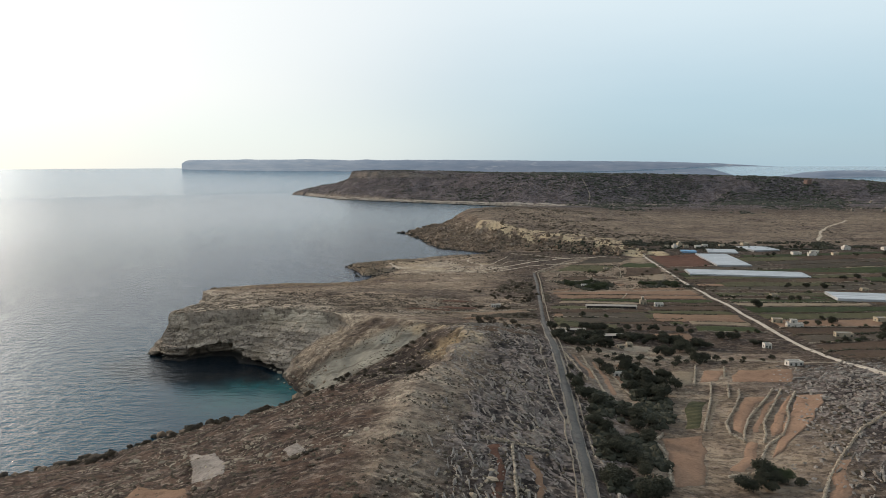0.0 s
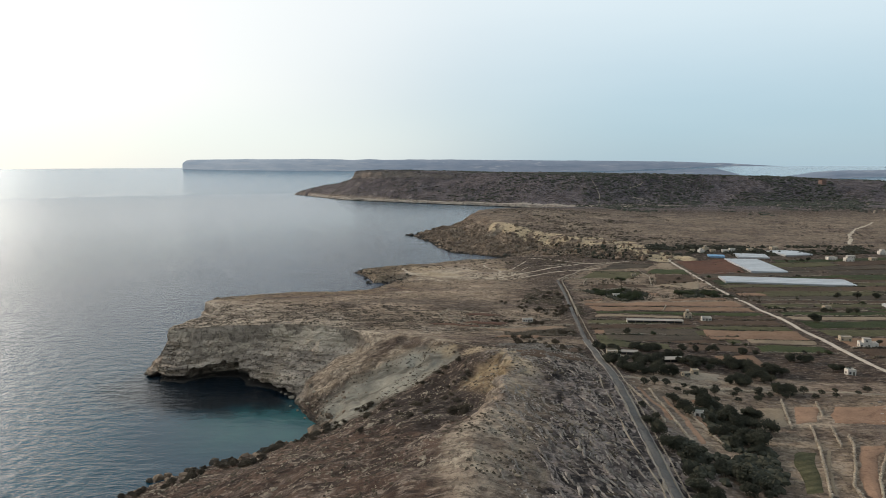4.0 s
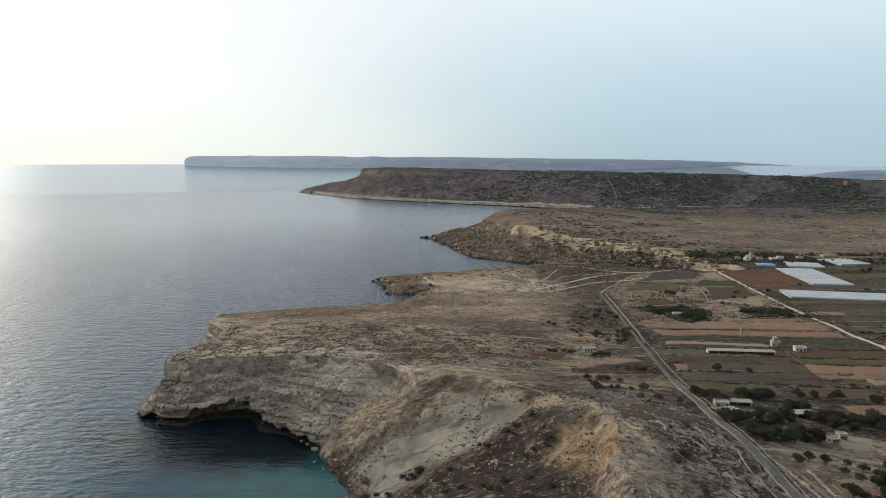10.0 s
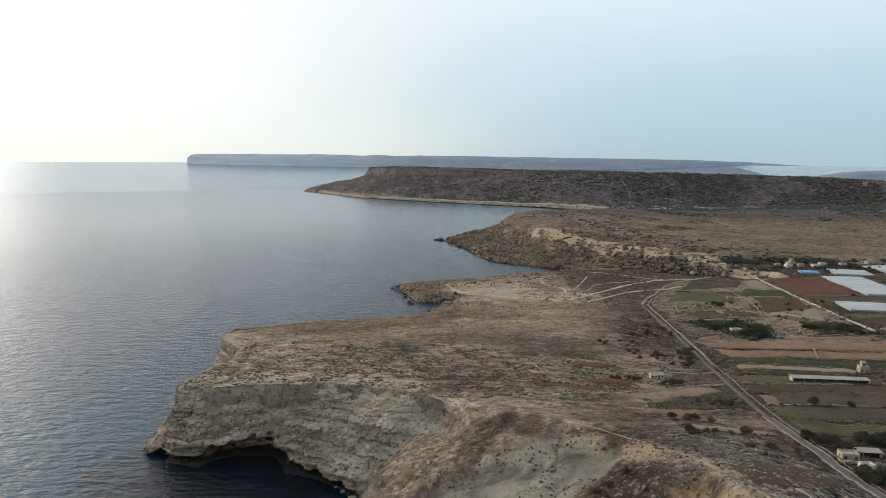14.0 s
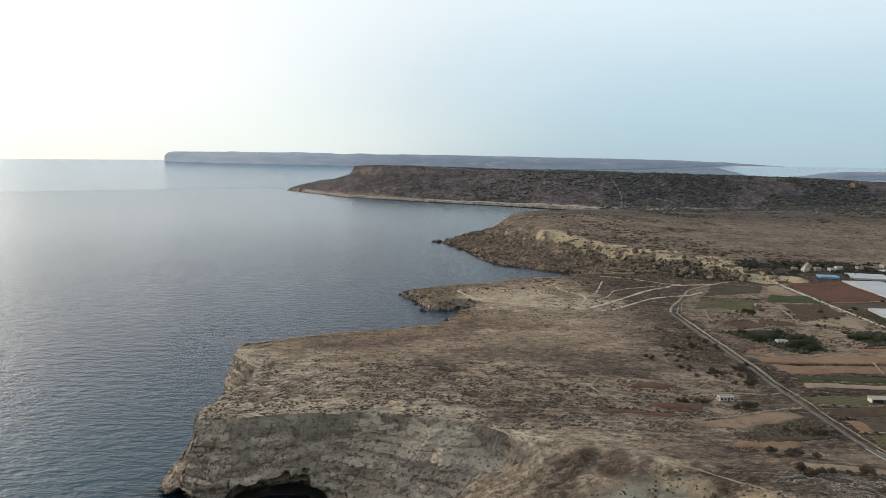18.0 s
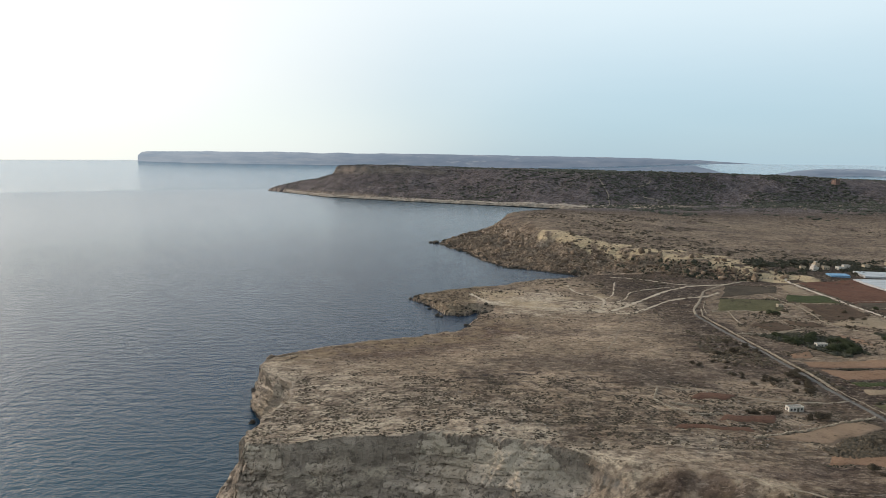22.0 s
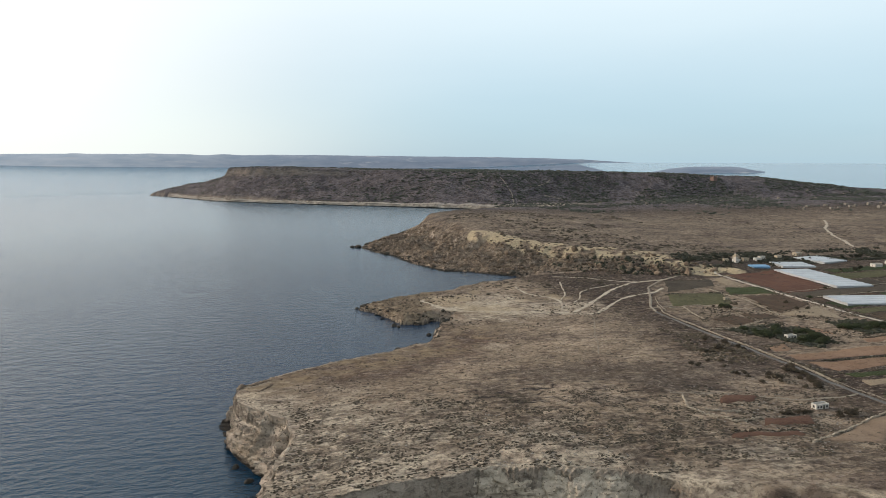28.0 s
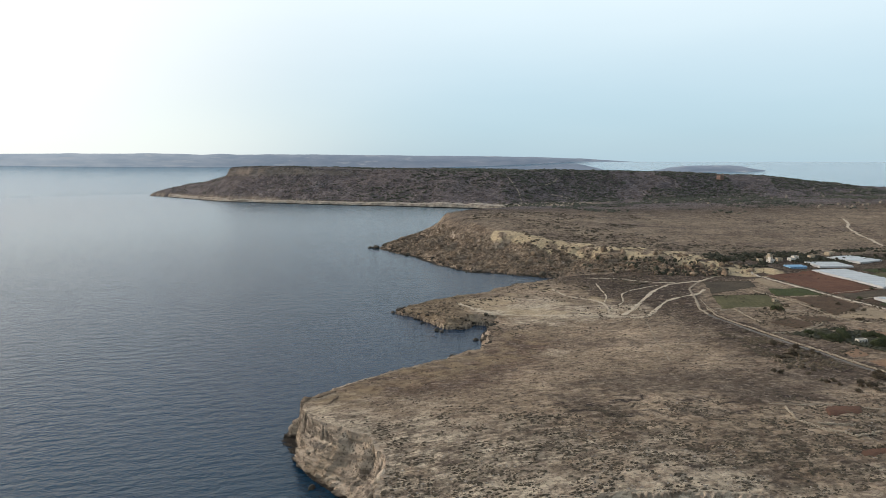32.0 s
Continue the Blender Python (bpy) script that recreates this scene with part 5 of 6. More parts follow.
LIME = plaster("limestone_wall", (0.26, 0.22, 0.16), (0.40, 0.34, 0.25))
OLDSTONE = plaster("weathered_stone_wall", (0.15, 0.132, 0.108), (0.27, 0.238, 0.195))
WHITEWASH = plaster("whitewash", (0.40, 0.375, 0.33), (0.58, 0.545, 0.485))
ROOF = plaster("flat_roof_screed", (0.25, 0.225, 0.19), (0.38, 0.345, 0.29), 2.5)
REDDISH = plaster("red_plaster", (0.125, 0.085, 0.072), (0.18, 0.125, 0.105))
kd = Mat("dark_opening", 0.35, 0.5)
DARK = kd.done(kd.mix(kd.noise(0.6), (0.020, 0.022, 0.025), (0.045, 0.045, 0.045)))
kd = Mat("weathered_door", 0.7, 0.3)
DOOR = kd.done(kd.mix(kd.noise(0.4, 5, squash=(3, 3, 0.4)), (0.07, 0.075, 0.06), (0.13, 0.12, 0.09)))
kd = Mat("greenhouse_plastic", 0.35, 0.5)
sag = kd.noise(3.0, 4, squash=(0.5, 1.6, 1))
PLASTIC = kd.done(kd.mix(kd.math("ADD", kd.math("MULTIPLY", kd.noise(18, 4), 0.5), kd.math("MULTIPLY", kd.random(), 0.5)), (0.27, 0.28, 0.285), (0.43, 0.435, 0.435)), kd.bump(sag, 0.5, 0.4))
kd = Mat("galvanised_tube", 0.45, 0.5)
kd.b.inputs["Metallic"].default_value = 0.8
TUBE = kd.done(kd.mix(kd.noise(0.5), (0.35, 0.36, 0.37), (0.52, 0.53, 0.54)))
kd = Mat("blue_sheet", 0.5, 0.4)
BLUE = kd.done(kd.mix(kd.noise(2.0), (0.10, 0.22, 0.36), (0.17, 0.33, 0.48)))


def house(x, y, long, deep, high, turn, words, wall=LIME, rooms=3, upper=False, name="farm_house"):
    """A flat-roofed block house with parapet, door and windows."""
    base = min(float(lay(x + a, y + b)) for a in (-long / 3, 0, long / 3) for b in (-deep / 3, 0, deep / 3)) - 0.3
    root = new(name)
    root.matrix_world = pose(x, y, base, 0, 0, turn)
    tagged(root, words, "building", "farm buildings")
    L, D, H = long / 2, deep / 2, high + 0.3
    part("wall", boxed(-L, L, -D, D, 0, H, bevel=0.05), wall, root)
    part("roof", boxed(-L + 0.35, L - 0.35, -D + 0.35, D - 0.35, H + 0.004, H + 0.12), ROOF, root, "pale screeded flat roof")
    t = 0.28
    for a in ((-L, L, -D, -D + t), (-L, L, D - t, D), (-L, -L + t, -D + t + 0.003, D - t - 0.003), (L - t, L, -D + t + 0.003, D - t - 0.003)):
        part("parapet", boxed(*a, H + 0.004, H + 0.6, bevel=0.03), wall, root)
    spots = np.linspace(-L + 1.2, L - 1.2, rooms) if rooms > 1 else [0.0]
    for i, c in enumerate(spots):
        if i == rooms // 2:
            part("door", boxed(c - 0.55, c + 0.55, -D - 0.03, -D + 0.10, 0.25, 2.4), DOOR, root, "weathered dark wooden door")
        else:
            w = part("window", boxed(c - 0.5, c + 0.5, -D - 0.025, -D + 0.1, 1.2, 2.3), DARK, root)
            part("window_sill", boxed(c - 0.62, c + 0.62, -D - 0.15, -D + 0.02, 1.08, 1.19), wall, w)
    for s in (-1, 1):
        w = part("window", boxed(*sorted((s * L - s * 0.1, s * (L + 0.025))), -0.5, 0.5, 1.2, 2.3), DARK, root)
        part("window_sill", boxed(*sorted((s * L - s * 0.02, s * (L + 0.15))), -0.62, 0.62, 1.08, 1.19), wall, w)
    if upper:
        part("upper_room", boxed(-L * 0.55, L * 0.25, -D * 0.6, D * 0.8, H + 0.125, H + 2.7, bevel=0.05), wall, root)
        part("roof", boxed(-L * 0.6, L * 0.3, -D * 0.65, D * 0.85, H + 2.704, H + 2.9), ROOF, root)
        part("window", boxed(-L * 0.3, -L * 0.3 + 1, -D * 0.6 - 0.025, -D * 0.6 + 0.1, H + 0.9, H + 1.9), DARK, root)
    return root


SMALL = "small flat-roofed limestone farm hut among the fields"
WHITE = "small whitewashed flat-roofed farm hut beside a field"
FARM = "flat-roofed limestone farmhouse with parapet and small windows"
HOUSES = [
    (60, 438, 9, 3.6, 2.4, 4, WHITE, WHITEWASH, 4, False), (185, 459, 6, 5, 3.9, -8, FARM, LIME, 2, True), (194, 446, 8, 5, 2.8, -8, FARM, WHITEWASH, 3, False),
    (93, 311, 5, 4, 2.8, 10, WHITE, WHITEWASH, 1, False), (105, 308, 6, 4.5, 3.2, 5, WHITE, WHITEWASH, 2, False), (128, 292, 4, 3.4, 2.7, 0, SMALL, LIME, 2, False),
    (122, 287, 5, 2.8, 2.0, 12, SMALL, LIME, 3, False), (105, 226, 5, 3.2, 2.2, -6, WHITE, WHITEWASH, 2, False), (213, 304, 5, 4, 3.0, 0, WHITE, WHITEWASH, 2, False),
    (200, 250, 9, 4.5, 2.6, 6, WHITE, WHITEWASH, 3, False), (314, 500, 7, 5, 3.0, 5, SMALL, LIME, 2, False), (260, 386, 8, 5, 3.2, -10, FARM, LIME, 2, False),
    (263, 368, 12, 6, 3.2, -14, FARM, WHITEWASH, 3, True), (276, 334, 12, 5, 3.0, -10, FARM, LIME, 3, False), (335, 388, 9, 6, 3.2, 4, SMALL, LIME, 2, False),
    (158, 566, 9, 4, 2.6, 2, WHITE, WHITEWASH, 3, False), (212, 706, 6, 4, 2.6, 0, SMALL, LIME, 2, False), (94, 323, 7, 5, 2.6, -6, SMALL, LIME, 2, False),
    (354, 876, 9, 7, 4.5, 8, FARM, WHITEWASH, 3, True), (373, 884, 8, 7, 4.0, -5, FARM, LIME, 3, False), (390, 882, 10, 7, 4.0, 4, FARM, WHITEWASH, 3, False),
    (366, 892, 8, 6, 5.5, 12, FARM, LIME, 2, True), (345, 884, 7, 6, 3.5, -10, FARM, LIME, 2, False), (404, 892, 9, 6, 4.0, 0, FARM, WHITEWASH, 3, False),
]
HOUSES += [
    (499, 812, 14, 8, 4.0, 4, FARM, WHITEWASH, 4, False), (512, 796, 12, 8, 4.5, -6, FARM, WHITEWASH, 3, True), (530, 822, 10, 8, 4.0, 8, FARM, WHITEWASH, 3, False),
    (545, 800, 9, 7, 4.0, 0, FARM, LIME, 3, False), (470, 905, 12, 8, 4.0, 10, FARM, LIME, 3, False), (430, 893, 9, 6, 4.0, 6, FARM, LIME, 2, False),
    (590, 850, 12, 9, 4.5, -4, FARM, WHITEWASH, 3, True), (640, 840, 12, 8, 4.0, 3, FARM, WHITEWASH, 3, False), (420, 540, 7, 5, 3, 0, SMALL, LIME, 2, False),
]
for h in HOUSES:
    house(*h[:2], 0.85 * h[2], 0.85 * h[3], 0.88 * h[4], *h[5:])
# far houses under the ridge
r = np.random.default_rng(31)
for x, y in [(560, 1830), (590, 1850), (640, 1860), (700, 1850), (760, 1905), (830, 1880), (900, 1900), (960, 1870), (1010, 1920), (1080, 1880), (1140, 1910),
             (1220, 1870), (720, 1960), (880, 1990), (480, 1940), (455, 1952), (1300, 1900), (1420, 1880), (800, 1600), (860, 1560), (1500, 2000), (1600, 1950), (935, 1400), (1000, 1390), (1040, 1410), (1091, 1430), (1120, 1445), (1197, 1480), (1150, 1500),
             (1230, 1460), (1060, 1470), (990, 1450), (1280, 1520), (1330, 1500), (1130, 1390), (1180, 1420)]:
    house(x, y, r.uniform(5, 8), r.uniform(5, 7), r.uniform(2.6, 3.8), r.uniform(-20, 20), "pale flat-roofed house far off below the ridge", OLDSTONE, 3, bool(r.random() < 0.3), "house")


def long_shed(x, y, long, deep, high, turn, words):
    """A long lean-to shed: stone back, open dark front on posts, pale sheet roof."""
    base = float(min(lay(x - long / 2.5, y), lay(x, y), lay(x + long / 2.5, y))) - 0.2
    root = new("long_shed")
    root.matrix_world = pose(x, y, base, 0, 0, turn)
    tagged(root, words, "shed", "farm buildings")
    L, D = long / 2, deep / 2
    part("back_wall", boxed(-L, L, D - 0.4, D, 0, high + 0.5, bevel=0.04), LIME, root)
    for s in (-1, 1):
        part("end_wall", boxed(*sorted((s * L, s * (L - 0.4))), -D, D - 0.403, 0, high, bevel=0.04), WHITEWASH, root)
    # dark panel added in place of the shade behind the posts
    part("inner_wall", boxed(-L + 0.403, L - 0.403, -D + 1.0, -D + 1.2, 0, high - 0.3), DARK, root, "dark panel standing in for shade in the open bays")
    bm = bmesh.new()
    box(bm, -L - 0.3, L + 0.3, -D - 0.4, D + 0.2, high + 0.51, high + 0.66)
    for v in bm.verts:
        v.co.z += 0.09 * (v.co.y - D)
    part("roof", bm, ROOF, root, "pale sloping sheet roof")
    for p in np.linspace(-L + 0.6, L - 0.6, max(3, int(long / 5))):
        part("post", boxed(p - 0.15, p + 0.15, -D + 0.1, -D + 0.4, 0, high - 0.02), LIME, root)
    return root


long_shed(153, 437, 40, 4, 2.1, -4, "long low limestone shed with pale roof and dark open front")
long_shed(115, 319, 34, 3.6, 2.0, 5, "long low roadside shed with pale roof and stone walls")
long_shed(104, 331, 13, 3.2, 2.0, -4, "low limestone shed with pale roof beside the road")


def greenhouse(corner, end, deep, spans, words, high=2.35, sheet=PLASTIC):
    """Joined plastic tunnels on tube frames; from one front corner to the other, then deep metres back."""
    a, b = np.array(corner, float), np.array(end, float)
    long, turn = float(np.linalg.norm(b - a)), math.degrees(math.atan2(*(b - a)[::-1]))
    mid = (a + b) / 2
    root = new("greenhouse")
    root.matrix_world = pose(a[0], a[1], float(lay(*mid)) - 0.3, 0, 0, turn)
    tagged(root, words, "greenhouse", "greenhouses")
    wide = deep / spans
    for s in range(spans):
        bm = bmesh.new()
        arc = [(wide * (0.5 - 0.5 * math.cos(k * math.pi / 8)), 1.9 + (high - 1.6) * math.sin(k * math.pi / 8)) for k in range(9)]
        arc = [(0.02, 0.0)] + arc + [(wide - 0.02, 0.0)]
        n = max(4, int(long / 6))
        grid = [[bm.verts.new((long * i / n, s * wide + y, z - 0.05 * (i % 2))) for y, z in arc] for i in range(n + 1)]
        for i in range(n):
            for j in range(len(arc) - 1):
                bm.faces.new((grid[i][j], grid[i + 1][j], grid[i + 1][j + 1], grid[i][j + 1]))
        for g in (grid[0], grid[-1]):
            bm.faces.new(g)
        bmesh.ops.recalc_face_normals(bm, faces=bm.faces)
        part("tunnel_cover", bm, sheet, root)
    for s in range(spans + 1):
        part("gutter", boxed(-0.1, long + 0.1, s * wide - 0.15, s * wide + 0.15, 1.95, 2.12), TUBE, root)
        for x in np.linspace(0, long, 6):
            part("post", boxed(x - 0.08, x + 0.08, s * wide - 0.08, s * wide + 0.08, 0, 1.947), TUBE, root)
    return root


greenhouse((295, 652), (420, 630), 34, 4, "long white plastic greenhouse of four joined tunnels")
greenhouse((355, 724), (396, 720), 100, 10, "large white plastic greenhouse of many joined tunnels")
greenhouse((388, 836), (426, 826), 34, 4, "white plastic greenhouse beside the farm buildings")
greenhouse((457, 846), (497, 852), 44, 5, "pale plastic greenhouse at the far field edge")
greenhouse((358, 478), (420, 466), 30, 4, "white plastic greenhouse among brown fields")
greenhouse((352, 842), (372, 838), 14, 2, "blue sheeted greenhouse beside the farm buildings", 2.8, BLUE)

# ---------------------------------------------------------------- watch tower on the ridge
root = new("watch_tower")
root.matrix_world = pose(1222, 2118, float(lay(1222, 2118)) - 0.5, 0, 0, 12)
tagged(root, "square red-plastered watch tower with corner turrets on the ridge", "tower")
bm = boxed(-8.5, 8.5, -8.5, 8.5, 0, 14)
for v in bm.verts:
    if v.co.z > 7:
        v.co.x *= 0.93
        v.co.y *= 0.93
part("tower_wall", bm, REDDISH, root)
part("cornice", boxed(-8.4, 8.4, -8.4, 8.4, 14.004, 14.6), REDDISH, root)
for sx_ in (-1, 1):
    for sy_ in (-1, 1):
        part("turret", boxed(*sorted((sx_ * 5.2, sx_ * 8.3)), *sorted((sy_ * 5.2, sy_ * 8.3)), 14.604, 18.5, bevel=0.2), REDDISH, root)
for c in (-3, 3):
    part("window", boxed(c - 0.6, c + 0.6, -8.45, -8.0, 7.5, 9.3), DARK, root)
# ---------------------------------------------------------------- rock
BOULDER = stone_like("boulder_limestone", (0.15, 0.125, 0.092), (0.36, 0.305, 0.225), 2.5)
KARST = stone_like("karst_limestone", (0.125, 0.110, 0.094), (0.36, 0.322, 0.275), 1.0)
WETROCK = stone_like("wet_dark_rock", (0.025, 0.022, 0.018), (0.075, 0.066, 0.052), 1.5)
SCREE = stone_like("scree_limestone", (0.078, 0.059, 0.043), (0.235, 0.176, 0.124), 3.0)


def boulder(x, y, size, mat=BOULDER, seed=0, z=None, words="rough pale limestone boulder fallen at the water's edge", squash=0.75):
    """One rough rock, faceted and worn."""
    r = np.random.default_rng(seed)
    bm = bmesh.new()
    bmesh.ops.create_icosphere(bm, subdivisions=3, radius=1.0)
    cuts = [(Vector(r.normal(size=3)).normalized(), r.uniform(0.55, 0.85)) for _ in range(9)]
    for v in bm.verts:
        for way, d in cuts:
            over = v.co.dot(way) - d
            if over > 0:
                v.co -= way * over * 0.9
        v.co += v.co.normalized() * 0.10 * noise.fractal(v.co * 2.3 + Vector((seed, 0, 0)), 0.8, 2.0, 4)
        v.co = Vector((v.co.x * size, v.co.y * size * r.uniform(0.78, 0.8), v.co.z * size * squash))
    ob = part("boulder", bm, mat)
    ob.location = (x, y, (max(0.0, float(lay(x, y))) if z is None else z) + 0.3 * size * squash)
    ob.rotation_euler = (0, 0, r.uniform(0, 6.28))
    return tagged(ob, words, "boulder", "boulders of the shore")


for i, (x, y, s) in enumerate([(-95, 356, 3.6), (-89, 349, 3.0), (-84, 344, 2.0), (-92, 343, 1.6), (-80, 338, 2.4), (-86, 336, 1.5), (-76, 333, 1.8), (-73, 326, 2.2),
                               (-79, 325, 1.4), (-70, 318, 1.8), (-100, 362, 2.0), (-104, 366, 1.7), (-66, 308, 1.6), (-82, 352, 1.8), (-78, 345, 2.2), (-70, 334, 1.6), (-74, 341, 1.3)]):
    boulder(x, y, 0.6 * s, seed=i)
DARKWORDS = "dark wet rock standing in the shallow water"
for i, (x, y, s) in enumerate([(-110, 270, 3.4), (-106, 271, 2.0), (-163, 220, 3.6), (-172, 216, 2.0), (-184, 210, 2.4), (-133, 252, 2.2), (-120, 262, 1.8), (-97, 279, 1.6),
                               (-213, 497, 2.2), (-206, 482, 2.4), (-126, 806, 2.4), (-120, 798, 2.6), (-110, 778, 2.4),
                               (-100, 735, 3.2), (-97, 731, 2.2), (-76, 700, 2.6), (-107, 762, 2.2), (-88, 836, 2.4), (-84, 1238, 7), (-92, 1242, 5), (-72, 1228, 6), (-66, 1200, 5), (-48, 1150, 5)]):
    boulder(x, y, s, WETROCK, 60 + i, 0.0, DARKWORDS, 0.6)
for i, (x, y, s) in enumerate([(-130, 254, 4.5), (-127, 257, 3.0), (-118, 262, 2.6)]):
    boulder(x, y, 0.7 * s, SCREE, 100 + i, None, "brown limestone boulder above the shore of the bay")


def slab_row(a, b, n, size, seed):
    """A row of tilted, dark weathered slabs."""
    r = np.random.default_rng(seed)
    for i in range(n):
        s = (i + 0.5) / n
        x, y = a[0] + (b[0] - a[0]) * s + r.uniform(-0.5, 0.5), a[1] + (b[1] - a[1]) * s + r.uniform(-0.5, 0.5)
        boulder(x, y, size * r.uniform(0.7, 1.3), SCREE, seed + i, None, "dark weathered rock slab at the tip of the cape", 0.45)


slab_row((-215, 546), (-211, 556), 7, 1.7, 210)
slab_row((-204, 536), (-196, 551), 8, 1.2, 230)
slab_row((-209, 551), (-199, 558), 7, 1.6, 250)


def pick(x, y, chance):
    keep = rng.random(len(x)) < chance
    return x[keep], y[keep]


def stuff(ob, words, category):
    return tagged(ob, words, category, kind="stuff")


STEEP, TALL = steep, gz
def karst_ribs(n, x0, x1, y0, y1, wide, words, seed, inside):
    """Long low ribs of weathered rock that follow the slope's contours."""
    r = np.random.default_rng(seed)
    px, py = r.uniform(x0, x1, n), r.uniform(y0, y1, n)
    ok = inside(px, py) & (fractal(px, py, 26, 3, seed) > -0.35)
    px, py = px[ok], py[ok]
    n, m = len(px), 13
    long = r.uniform(0.2, 0.75, n)
    way = np.where(r.random(n) < 0.5, -1, 1)
    skew = r.normal(0, 0.14, n)
    X, Y = np.zeros((n, m)), np.zeros((n, m))
    for i in range(m):
        X[:, i], Y[:, i] = px, py
        e = 4.0
        dx, dy = (LOW(px + e, py) - LOW(px - e, py)) / (2 * e), (LOW(px, py + e) - LOW(px, py - e)) / (2 * e)
        a = np.arctan2(dx, -dy) + 0.28 * fractal(px, py, 6, 2, seed + 3) + 0.35 * fractal(px, py, 30, 2, seed + 5) + skew
        px, py = px + np.cos(a) * long * way, py + np.sin(a) * long * way
    tx, ty = np.gradient(X, axis=1), np.gradient(Y, axis=1)
    t = np.hypot(tx, ty) + 1e-6
    sx_, sy_ = -ty / t, tx / t
    u = np.linspace(0, 1, m)
    w = wide * r.uniform(0.5, 1.3, (n, 1)) * np.sin(np.pi * u) ** 0.5 * (1 + 0.6 * r.uniform(-1, 1, (n, m)))
    high = 0.6 * w * (1 + 0.5 * r.uniform(-1, 1, (n, m)))
    rows = []
    for side, up in ((-1.0, -0.35), (-0.55, 0.9), (0.5, 1.0), (1.0, -0.35)):
        x, y = X + sx_ * w * side * 0.5, Y + sy_ * w * side * 0.5
        rows.append(np.stack([x, y, lay(x, y) + high * up], -1))
    v = np.stack(rows, 2).reshape(-1, 3)
    f = grid_faces(4, m)
    f = (f[None] + (np.arange(n) * 4 * m)[:, None, None]).reshape(-1, 4)
    stuff(link_mesh("karst_rib", v, f, KARST, False), words, "rock")


karst_ribs(1000, 18, 74, 60, 345, 0.8, "long pale ribs of weathered limestone along the slope", 31,
           lambda x, y: (line_distance(x, y, ROAD) > 6) & (rng.random(len(x)) < smooth01((x - 14 - 12 * fractal(x, y, 30, 3, 33)) / 20)))
karst_ribs(800, 130, 320, 40, 255, 0.9, "pale ribs of limestone on the eastern rise", 37, lambda x, y: x > 148 + 0.42 * (y - 130))
# loose karst stones on the near slope, thickest where the beds crop out
x, y = inside_box(60000, 22, 96, 60, 345)
crop = field_of(karst * smooth01(1 - np.abs(phase1 - 0.64) / 0.26), x, y)
road_off = line_distance(x, y, ROAD)
x, y = pick(x, y, (0.22 * crop + 0.02 * field_of(karst, x, y)) * (road_off > 5) * (fractal(x, y, 16, 3, 503) > -0.3))
CONTOUR = np.arctan2(dzy, dzx) + np.pi / 2
stuff(scatter("karst_rock", on_ground(x, y), rng.uniform(0.12, 0.36, len(x)), KARST, 0.6, 0.4, 0.3, 0.4, 3, drawn=1.6, aim=field_of(CONTOUR, x, y)), "pale weathered limestone blocks along the slope's ledges", "rock")
x, y = inside_box(30000, -130, 60, 60, 290)
x, y = pick(x, y, 0.36 * (fractal(x, y, 18, 4, 511) > 0.1))
stuff(scatter("loose_stone", on_ground(x, y), rng.gamma(1.2, 0.14, len(x)) + 0.1, BOULDER, 0.5, 0.4, 0.35, 0.5, 4, drawn=0.5, aim=field_of(CONTOUR, x, y)), "loose grey stones strewn over the brown slope", "rock")
x, y = inside_box(30000, 130, 310, 50, 250)
crop = field_of(karst * smooth01(1 - np.abs(phase1 - 0.64) / 0.26), x, y)
x, y = pick(x, y, (0.75 * crop + 0.06) * (x > 136 + 0.42 * (y - 130)) * (fractal(x, y, 30, 3, 523) > -0.3))
stuff(scatter("karst_rock", on_ground(x, y), rng.uniform(0.25, 0.75, len(x)), KARST, 0.6, 0.4, 0.3, 0.6, 5, drawn=0.7, aim=field_of(CONTOUR, x, y)), "pale limestone outcrops on the eastern rise", "rock")
# the headland's broken pavement
x, y = inside_box(30000, -205, 60, 385, 540)
x, y = pick(x, y, 0.10 * (fractal(x, y, 26, 3, 533) > 0.0) * smooth01((500 - y) / 80) * (field_of(STEEP, x, y) < 0.9))
stuff(scatter("pavement_rock", on_ground(x, y), rng.uniform(0.2, 0.5, len(x)), KARST, 0.45, 0.35, 0.3, 0.6, 6), "broken limestone pavement along the headland", "rock")
# fallen blocks on the boulder slope of the second headland
x, y = inside_box(30000, -90, 330, 800, 1270)
u2_, _, _ = rise(x, y, TABLE_FOOT, TABLE_RIM)
x, y = pick(x, y, 0.8 * (u2_ > 0.02) * (u2_ < 0.8) * (x < 270) * (1 - 0.6 * (x > 150)))
stuff(scatter("scree_block", on_ground(x, y), rng.gamma(1.0, 0.55, len(x)) + 0.35, SCREE, 0.85, 0.45, 0.35, 0.35, 7), "tumbled limestone blocks covering the steep slope", "rock")
# dark overgrown blocks at the foot of the sandy scarp
HOLLOW = [(118, 956), (172, 960), (220, 925), (258, 896), (284, 848), (262, 832), (200, 868), (140, 912)]
x, y = inside_box(9000, 100, 300, 820, 970)
x, y = pick(x, y, 0.17 * within(x, y, HOLLOW) * (fractal(x, y, 18, 3, 545) > -0.3))
HOLLOW_AT = (x, y)
x, y = inside_box(5000, 100, 300, 820, 970)
x, y = pick(x, y, 0.22 * within(x, y, HOLLOW))
stuff(scatter("pale_block", on_ground(x, y), rng.gamma(1.6, 0.6, len(x)) + 0.4, SCREE, 0.9, 0.35, 0.35, 0.3, 18), "pale blocks among the dark scrub below the scarp", "rock")
x, y = inside_box(2600, -126, -50, 714, 840)
x, y = pick(x, y, 0.35 * within(x, y, SPUR_TIP))
